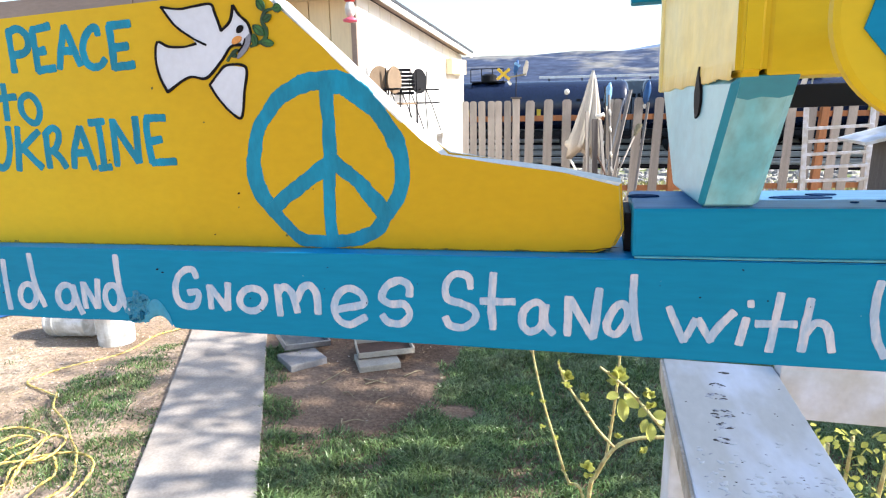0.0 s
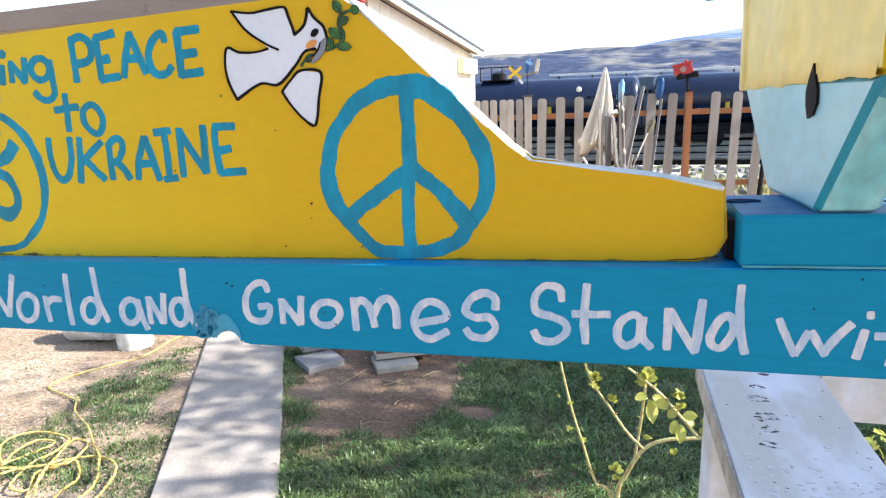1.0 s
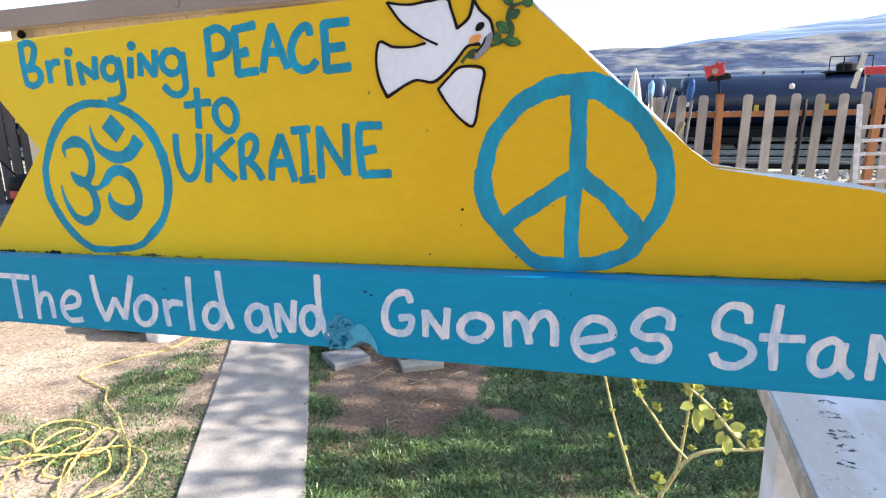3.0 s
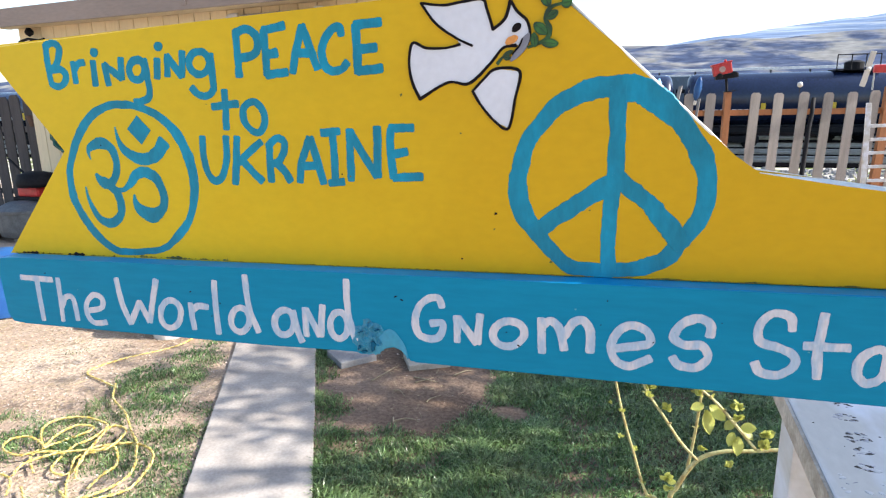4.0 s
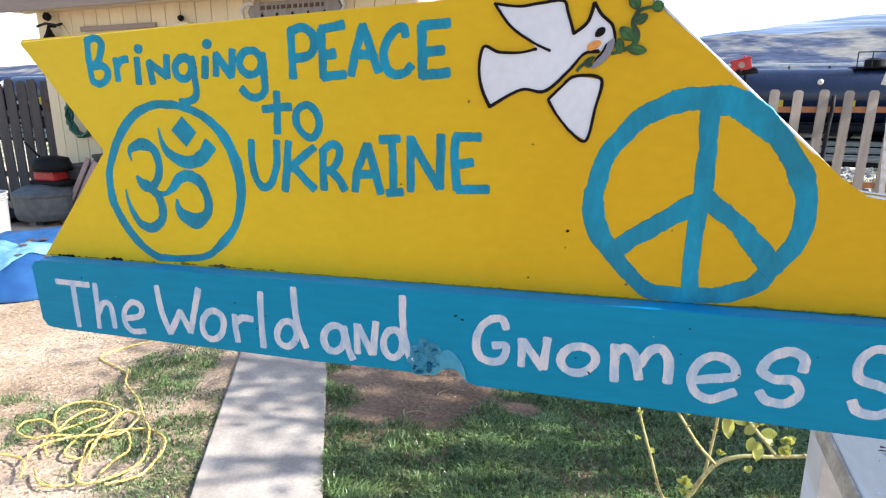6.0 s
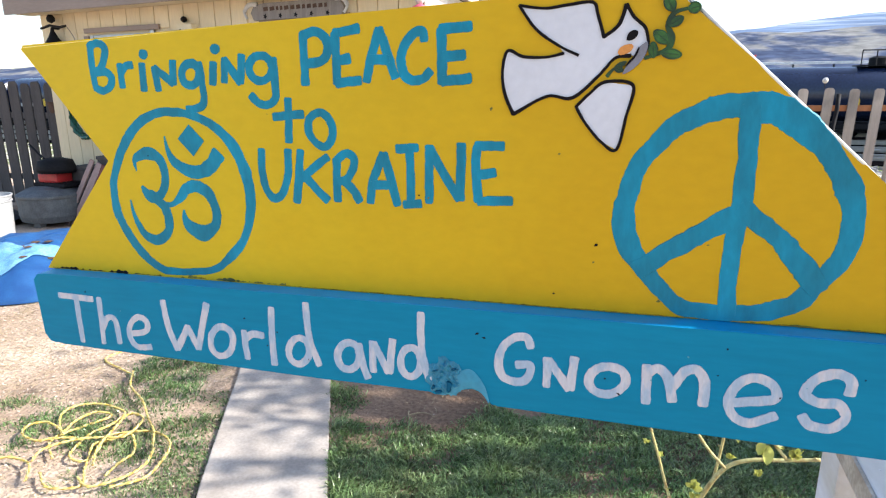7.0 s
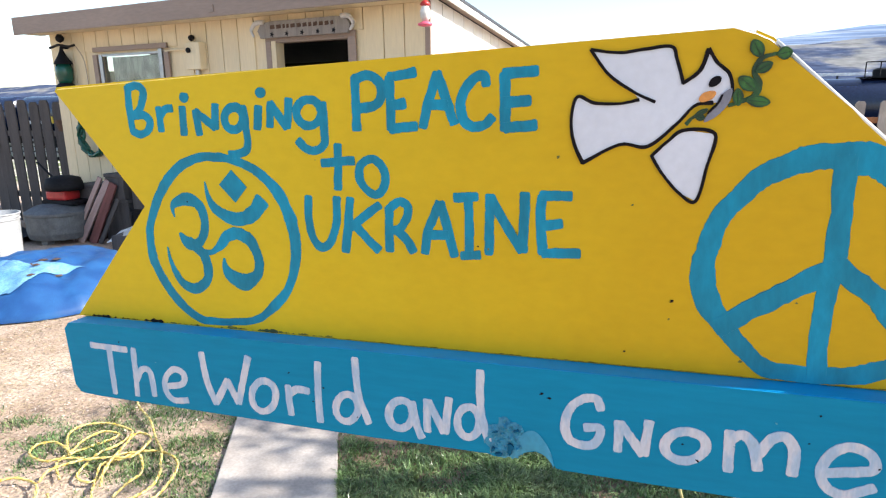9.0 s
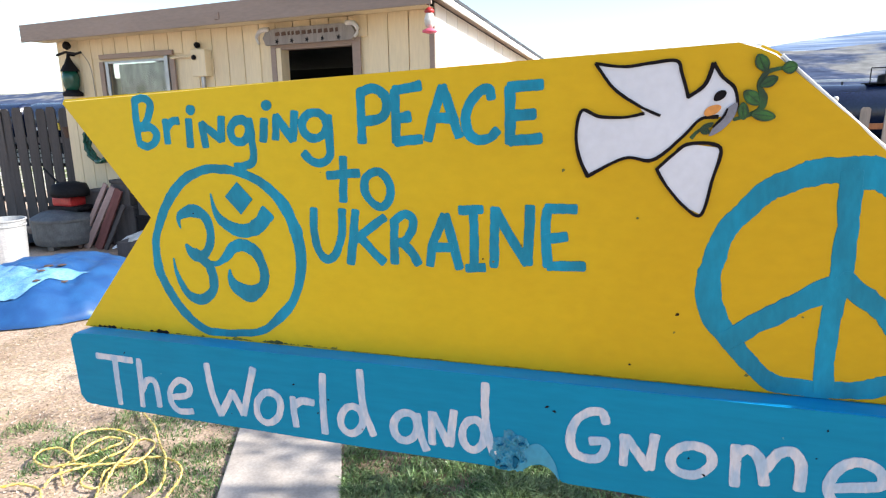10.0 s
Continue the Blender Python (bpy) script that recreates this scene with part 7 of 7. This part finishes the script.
def clutter():
    """Dark bins and boxes stacked along the house wall."""
    r = random.Random(19)
    kinds = ((STEEL_DARK, "black plastic storage bin in the house shade"), (OLD_WOOD, "grey wooden box stacked by the house wall"), (RUST, "rusty brown metal box stacked by the house wall"))
    for x, z, w, h in ((-8.2, 0, 0.5, 0.42), (-8.15, 0.42, 0.34, 0.3), (-7.62, 0, 0.46, 0.55), (-7.6, 0.55, 0.4, 0.26), (-7.05, 0, 0.5, 0.62), (-7.0, 0.62, 0.36, 0.36), (-6.5, 0, 0.5, 0.5), (-6.45, 0.5, 0.44, 0.42), (-5.95, 0, 0.5, 0.58), (-5.9, 0.58, 0.34, 0.24), (-5.4, 0, 0.44, 0.5)):
        mat, label = r.choice(kinds)
        b = root("storage_box", pose(x, 6.5 - 0.1228 * (x + 2.15) - 0.21 + 0.02 * r.random(), z, 0, 0, r.uniform(-12, -3)), label, "box", "boxes by the house wall")
        part("body", new_box(-w / 2, -0.16, 0.0, w / 2, 0.16, h - 0.05, bevel=0.012), mat, b)
        part("lid", new_box(-w / 2 - 0.012, -0.172, h - 0.05, w / 2 + 0.012, 0.172, h, bevel=0.01), mat, b)


clutter()
thing("wood_crate", new_box(-0.4, -0.3, 0, 0.4, 0.3, 0.34, bevel=0.01), OLD_WOOD, "dark wooden crate under scrap panels", "crate", pose(-5.8, 6.1, 0.0, 0, 0, 12))
# The barrel's grey is white plastic with shade put into its colour.
bucket(pose(-7.66, 5.45, 0.0, 0, 0, 30) @ Matrix.Diagonal((1.7, 1.7, 1.0, 1)), "pale paint-stained plastic barrel by the board fence", 0.61, SHADED_PLASTIC)
thing("flower_pot", lathe([(0.08, 0.0), (0.11, 0.14), (0.12, 0.17), (0.10, 0.17), (0.07, 0.03)], 20), RUST, "brown clay pot on a fence rail", "pot", pose(-8.6, 7.42, 1.54))
thing("coiled_hose", tube([(0.26 * math.cos(a * 0.35), 0.05 * math.sin(a * 1.3), 0.30 * math.sin(a * 0.35) + 0.0) for a in range(54)], 0.03, 8), GREEN_GLASS, "dark green hose coiled on the house wall", "hose", HOUSE @ pose(-5.55, -0.10, 1.50), smooth=True)
leaning_pole("leaning_pole", (-9.2, 7.35, 1.05), (-7.9, 7.0, 0.35), 0.02, STEEL_DARK, "dark iron bar leaning on the board fence")

# ---- railway ----
TRAIN_Y, BED = 42.0, -1.5


def tank_car(x):
    c = root("tank_car", pose(x, TRAIN_Y, BED), "black railway tank car with small painted marks", "tank car", "freight train")
    half, r, zc = 8.9, 1.50, 2.82
    prof = [(0.05, -half), (0.8, -half + 0.05), (1.3, -half + 0.18), (1.46, -half + 0.35), (r, -half + 0.6), (r, half - 0.6), (1.46, half - 0.35), (1.3, half - 0.18), (0.8, half - 0.05), (0.05, half)]
    bm = lathe(prof, 48)
    bm.transform(Matrix.Translation((0, 0, zc)) @ Matrix.Rotation(math.pi / 2, 4, "Y"))
    tank = part("tank", bm, TANK_BLACK, c, "glossy black cylindrical tank", smooth=True)
    part("sill", new_box(-9.0, -1.3, 0.95, 9.0, 1.3, 1.25, bevel=0.03), STEEL_DARK, c)
    for s in (-1, 1):
        truck = part("truck", new_box(s * 6.1 - 1.4, -1.25, 0.35, s * 6.1 + 1.4, 1.25, 0.75, bevel=0.08), STEEL_DARK, c)
        for wx in (-0.9, 0.9):
            part("wheel", lathe([(0.40, -0.08), (0.46, -0.05), (0.46, 0.05), (0.40, 0.08)], 24), STEEL_DARK, truck, "", pose(s * 6.1 + wx, -0.95, 0.46, 90, 0, 0))
        part("end_ladder", new_box(s * 8.95 - 0.04, -1.4, 1.2, s * 8.95 + 0.04, -1.34, 3.2), STEEL_DARK, c)
    plat = part("hatch_platform", new_box(-1.1, -0.8, zc + r + 0.02, 1.1, 0.8, zc + r + 0.08), STEEL_DARK, tank)
    for px in (-1.05, -0.35, 0.35, 1.05):
        part("rail_post", tube([(px, -0.78, zc + r), (px, -0.78, zc + r + 0.85)], 0.03, 6), STEEL_DARK, plat)
    part("rail_bar", tube([(-1.05, -0.78, zc + r + 0.85), (1.05, -0.78, zc + r + 0.85)], 0.03, 6), STEEL_DARK, plat)
    part("dome", lathe([(0.5, 0), (0.5, 0.45), (0.3, 0.55)], 20), STEEL_DARK, plat, "", pose(0, 0, zc + r))
    for px in (-4.7, -1.15, 3.4):
        part("yellow_plate", new_box(px - 0.12, -1.53, 2.05, px + 0.12, -1.20, 2.62), YELLOW_MARK, tank)
    for k in range(10):
        if k != 4:
            part("mark", new_box(-7.9 + k * 0.32, -1.50, 2.02, -7.9 + k * 0.32 + 0.20, -1.25, 2.28), WHITE_MARK, tank)
    for k in range(8):
        part("mark", new_box(5.7 + k * 0.36, -1.52, 3.2, 5.7 + k * 0.36 + 0.24, -1.49, 3.05), STEEL_DARK, tank)
    return c


car = tank_car(-6.7)
for x in (11.7, 30.1, -25.1, -43.5, -61.9):
    copy_thing(car, pose(x, TRAIN_Y, BED))


def covered_car(x):
    """A grey closed car on the next track; its pale roof walk shows over the tanks."""
    c = root("freight_car", pose(x, 48.2, BED), "grey-blue covered freight car with a white roof walk", "freight car", "freight train")
    body = part("body", new_box(-9.6, -1.45, 1.0, 9.6, 1.45, 4.36, bevel=0.12), CAR_GREY, c)
    part("roof_edge", new_box(-9.55, -1.47, 4.30, 9.55, -1.35, 4.42, bevel=0.02), WHITE_MARK, body, "white roof edge")
    part("roof_walk", new_box(-9.9, -1.30, 4.62, 9.9, -1.05, 4.78, bevel=0.02), WHITE_MARK, body, "white roof walk")
    for k in range(9):
        part("walk_post", new_box(-9.2 + 2.3 * k - 0.05, -1.22, 4.36, -9.2 + 2.3 * k + 0.05, -1.12, 4.64), STEEL_DARK, body)
    for k in range(6):
        part("mark", new_box(-4.9 + 0.36 * k, -1.47, 3.22, -4.9 + 0.36 * k + 0.24, -1.44, 3.48), STEEL_DARK, body)
    for s in (-1, 1):
        truck = part("truck", new_box(s * 7.0 - 1.4, -1.2, 0.35, s * 7.0 + 1.4, 1.2, 1.0, bevel=0.08), STEEL_DARK, c)
        for wx in (-0.9, 0.9):
            part("wheel", lathe([(0.40, -0.08), (0.46, -0.05), (0.46, 0.05), (0.40, 0.08)], 24), STEEL_DARK, truck, "", pose(s * 7.0 + wx, -0.95, 0.46, 90, 0, 0))
    return c


covered = covered_car(6.0)
copy_thing(covered, pose(26.2, 48.2, BED))


def tracks():
    # Dark ballast runs on past the train to supply the shade beneath the cars.
    bed = thing("ballast", new_box(-300, 31.0, BED - 0.02, 300, 260, BED + 0.06), BALLAST, "dark railway ballast under the tracks", "ballast", kind="structure")
    for y in (32.6, 34.1, 36.8, 38.3, TRAIN_Y - 0.75, TRAIN_Y + 0.75, 47.45, 48.95):
        thing("rail_track", new_box(-200, y - 0.03, BED + 0.06, 200, y + 0.03, BED + 0.22, bevel=0.015), RAIL_STEEL, "polished steel railway rail", "rail", group="railway rails", kind="structure")


tracks()

# ---- hills across the river ----


def ridge(name, y, base, mat, x0, x1, label, rough, seed):
    bm, rows, n = bmesh.new(), [], 160
    for j in range(9):
        t = j / 8
        row = []
        for i in range(n + 1):
            x = x0 + (x1 - x0) * i / n
            top = base(x)
            row.append(bm.verts.new((x, y + t * 300 + 30 * noise.noise((x * 0.004, t * 3, seed)), -6 + (top + 6) * (t ** 0.8) * (1 + rough * noise.noise((x * 0.012, t * 4, seed))))))
        rows.append(row)
    for a, b in zip(rows, rows[1:]):
        for i in range(n):
            bm.faces.new((a[i], a[i + 1], b[i + 1], b[i]))
    thing(name, bm, mat, label, "hills", kind="structure", smooth=True)


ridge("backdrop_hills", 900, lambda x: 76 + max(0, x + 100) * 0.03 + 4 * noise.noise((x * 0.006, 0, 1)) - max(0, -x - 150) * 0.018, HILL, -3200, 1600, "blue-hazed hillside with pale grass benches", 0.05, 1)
ridge("backdrop_hills_far", 2600, lambda x: 172 + 0.115 * max(0, x + 40) + 10 * noise.noise((x * 0.003, 0, 5)) - max(0, -x - 300) * 0.05, HILL_FAR, -9000, 5000, "distant hills paled by haze in their colour", 0.03, 5)

# ---- unseen shade tree, added beyond the railing to shade lawn and cap ----


def shade_tree(x, y, tall, seed, leaves):
    r = random.Random(seed)
    t = root("shade_tree", pose(x, y, 0), "unseen spring tree with thin foliage, added for its shade", "tree")
    bm = tube(spline([(0, 0, -0.05), (0.05, 0.03, tall * 0.3), (-0.05, 0.08, tall * 0.6), (0.05, 0.0, tall * 0.95)], False, 5), [0.16 - 0.008 * i for i in range(16)], 10)
    centres = []
    for k in range(60):
        a, rr = r.uniform(0, 6.283), math.sqrt(r.random())
        end = Vector(((2.3 if math.cos(a) > 0 else 2.55) * rr * math.cos(a), 1.9 * rr * math.sin(a), tall * 0.78 + r.uniform(-1.2, 1.1) * math.sqrt(1.05 - rr * rr)))
        z0 = tall * r.uniform(0.34, 0.6)
        mid = Vector((end.x * 0.5, end.y * 0.5, (z0 + end.z) * 0.5 + 0.2))
        tube(spline([(0, 0, z0 - 0.2), mid, end], False, 4), [0.05 - 0.0045 * i for i in range(9)], 6, bm)
        centres += [end, mid * 0.35 + end * 0.65]
    # one low limb is added over the railing to shade its cap
    low = Vector((-2.80, -2.93, 3.50))
    tube(spline([(0, 0, 2.2), (-1.1, -1.4, 3.1), low], False, 6), [0.06 - 0.004 * i for i in range(13)], 6, bm)
    part("trunk", bm, TRUNK, t, smooth=True)
    verts, faces = [], []
    for k in range(900):
        p = low + Vector((r.gauss(0, 0.19), r.gauss(0, 0.14), r.gauss(0, 0.13)))
        u = Vector((r.gauss(0, 1), r.gauss(0, 1), r.gauss(0, 0.6))).normalized()
        v = u.cross(Vector((r.gauss(0, 1), r.gauss(0, 1), r.gauss(0, 1)))).normalized()
        i = len(verts)
        verts += [p - u * 0.07, p + v * 0.035, p + u * 0.07, p - v * 0.035]
        faces.append((i, i + 1, i + 2, i + 3))
    for k in range(leaves):
        c = r.choice(centres)
        # Leaves are thinned on this side to let sun reach the near lawn.
        if c.y < -0.2 and r.random() < (0.75 if c.y > -0.8 else 0.97):
            continue
        p = c + Vector((r.gauss(0, 0.24), r.gauss(0, 0.24), r.gauss(0, 0.22)))
        u = Vector((r.gauss(0, 1), r.gauss(0, 1), r.gauss(0, 0.6))).normalized()
        v = u.cross(Vector((r.gauss(0, 1), r.gauss(0, 1), r.gauss(0, 1)))).normalized()
        s = r.uniform(0.05, 0.10)
        i = len(verts)
        verts += [p - u * s, p + v * s * 0.45, p + u * s, p - v * s * 0.45]
        faces.append((i, i + 1, i + 2, i + 3))
    me = bpy.data.meshes.new("crown")
    me.from_pydata(verts, [], faces)
    me.materials.append(TREE_LEAF)
    ob = new("crown", me)
    ob.parent = t


shade_tree(6.3, 3.94, 6.2, 31, 9500)

# ---- grass, chips and straw ----


def turf(x, y):
    """How thickly grass grows: none on the path and the bare patches."""
    side = (Vector((x, y, 0)) - PATH_A).dot(PATH_SIDE)
    if abs(side) < PATH_HALF + 0.005:
        return 0.0
    n = noise.noise((x * 1.6, y * 1.6, 11)) + 0.6 * noise.noise((x * 4.5, y * 4.5, 5))
    rim = min(x + 4.9, 3.5 - x, y - 1.05, 5.5 - y) + 0.35 * n
    fade = min(1.0, max(0.0, rim / 0.45))
    if side > 0:
        bare = math.exp(-(((x + 1.08) / 0.52) ** 4 + ((y - 3.50) / 0.72) ** 4)) + 0.8 * math.exp(-(((x + 0.32) / 0.13) ** 2 + ((y - 3.2) / 0.10) ** 2))
        bare *= 1 - math.exp(-(((x + 1.47) / 0.27) ** 2 + ((y - 2.97) / 0.26) ** 2))
        d = 0.72 + 0.75 * n - 1.6 * bare
        if x < -0.5 and y > 3.9:
            d -= 0.9
        return max(0.0, min(1.0, d)) * fade
    away = -side - PATH_HALF
    d = 0.37 - 0.5 * abs(away - 0.26) + 0.85 * n - max(0, y - 2.95) * 0.7
    return max(0.0, min(0.42, d)) * fade


def right_of_path(x, y):
    return (Vector((x, y, 0)) - PATH_A).dot(PATH_SIDE) > 0


def blades(name, count, area, density, low, high, mat, label, category, seed, lean=0.5, width=0.0035, flat=False):
    r = np.random.default_rng(seed)
    verts, faces = [], []
    x0, x1, y0, y1 = area
    tries = 0
    while len(faces) < count and tries < count * 6:
        tries += 1
        x, y = r.uniform(x0, x1), r.uniform(y0, y1)
        d = density(x, y)
        if d <= 0 or r.random() > d:
            continue
        h = r.uniform(low, high) * (0.25 + 0.5 * d + 1.1 * max(0.0, noise.noise((x * 4.0, y * 4.0, 9))))
        a, b = r.uniform(0, 6.283), 9.0 * noise.noise((x * 3.1, y * 3.1, 7)) + r.normal(0, 1.5)
        z = ground_height(x, y) - 0.004
        dx, dy = math.cos(a) * width * r.uniform(0.7, 1.4), math.sin(a) * width
        k = lean * r.uniform(0.3, 1.2)
        i = len(verts)
        if flat:
            z += 0.008
            lx, ly = math.cos(b) * h, math.sin(b) * h
            verts += [(x - dx, y - dy, z), (x + dx, y + dy, z + 0.002), (x + lx, y + ly, z + r.uniform(0, 0.012))]
            faces.append((i, i + 1, i + 2))
        else:
            mx, my = math.cos(b) * h * k * 0.4, math.sin(b) * h * k * 0.4
            tx, ty = math.cos(b) * h * k, math.sin(b) * h * k
            verts += [(x - dx, y - dy, z), (x + dx, y + dy, z), (x + mx + dx * 0.8, y + my + dy * 0.8, z + h * 0.6), (x + mx - dx * 0.8, y + my - dy * 0.8, z + h * 0.6), (x + tx, y + ty, z + h * (1 - 0.3 * k))]
            faces += [(i, i + 1, i + 2, i + 3), (i + 3, i + 2, i + 4)]
    me = bpy.data.meshes.new(name)
    me.from_pydata(verts, [], faces)
    me.materials.append(mat)
    tagged(new(name, me), label, category, kind="stuff")


blades("grass", 400000, (-5.0, 3.6, 1.0, 5.6), turf, 0.030, 0.088, GRASS, "short patchy lawn grass in tree shade", "grass", 1, 1.1, 0.0036)
blades("long_grass", 70000, (-4.6, 3.2, 1.2, 5.0), lambda x, y: turf(x, y) * max(0.0, 0.25 + 1.5 * noise.noise((x * 3.3, y * 3.3, 21))), 0.040, 0.085, GRASS_LIGHT, "longer pale grass tufts in the lawn", "grass", 6, 0.9, 0.0028)
blades("dry_grass", 26000, (-5.0, 3.0, 1.2, 5.4), lambda x, y: max(0.22, 0.7 - turf(x, y)) * (0.14 if right_of_path(x, y) else 1.0) if on_path(x, y) > PATH_HALF + 0.02 else 0.004, 0.02, 0.075, STRAW, "dry straw scattered over the soil", "straw", 2, 0.6, 0.0022, True)
blades("wood_chips", 17000, (-6.4, 0.6, 1.2, 6.0), lambda x, y: max(0.0, 0.8 - turf(x, y)) * (0.03 if right_of_path(x, y) else 0.8) if on_path(x, y) > PATH_HALF + 0.02 else 0.006, 0.010, 0.032, CHIP, "brown wood chips on bare soil", "wood chips", 3, 0.5, 0.007, True)
blades("weeds", 16000, (-4.0, 12.0, 11.6, 24.0), lambda x, y: max(0.0, 0.4 + noise.noise((x * 1.1, y * 0.9, 2))), 0.10, 0.42, WEED, "yellow-green weeds beyond the picket fence", "weeds", 4, 0.5, 0.02)


def twigs():
    """Dead twigs and stalks on the bare soil beside the path."""
    r = random.Random(52)
    for a, b in (((-1.055, 3.518), (-0.88, 3.497)), ((-0.974, 2.908), (-0.834, 2.965)), ((-1.321, 3.393), (-1.231, 3.676)), ((-0.99, 2.96), (-0.93, 2.85)), ((-1.02, 3.44), (-0.93, 3.56)), ((-0.86, 3.20), (-0.80, 3.32)), ((-1.25, 3.80), (-1.02, 3.76)), ((-1.12, 3.30), (-1.02, 3.24)), ((-0.80, 3.62), (-0.70, 3.74))):
        mid = ((a[0] + b[0]) / 2 + r.uniform(-0.02, 0.02), (a[1] + b[1]) / 2 + r.uniform(-0.02, 0.02))
        line = spline([Vector((x, y, ground_height(x, y) + h)) for (x, y), h in ((a, 0.006), (mid, r.uniform(0.010, 0.022)), (b, 0.006))], False, 6)
        thing("twig", tube(line, [0.0052 - 0.0003 * i for i in range(len(line))], 6), STRAW, "dry pale twig lying on bare soil", "twig", group="twigs on bare soil", smooth=True)


twigs()


def rubble():
    """Loose pale stones and dark lumps on the bank between the fence and the tracks."""
    r, verts, faces = random.Random(44), [], []
    for k in range(1800):
        x, y = r.uniform(-4.5, 11.0), r.uniform(11.6, 30.0)
        h = r.uniform(0.04, 0.13) * (0.7 + 0.02 * y)
        z, n = ground_height(x, y), len(verts)
        a0 = r.uniform(0, 6.28)
        ring = [(x + h * r.uniform(0.8, 1.5) * math.cos(a0 + 1.2566 * i), y + h * r.uniform(0.6, 1.2) * math.sin(a0 + 1.2566 * i)) for i in range(5)]
        verts += [(px, py, z - 0.03) for px, py in ring] + [(x + 0.6 * (px - x), y + 0.6 * (py - y), z + h * r.uniform(0.5, 1.0)) for px, py in ring]
        faces += [(n + i, n + (i + 1) % 5, n + 5 + (i + 1) % 5, n + 5 + i) for i in range(5)] + [tuple(n + 5 + i for i in range(5))]
    me = bpy.data.meshes.new("rubble")
    me.from_pydata(verts, [], faces)
    me.materials.append(STONE)
    tagged(new("rubble", me), "pale loose stones on the railway bank", "stones", kind="stuff")


rubble()
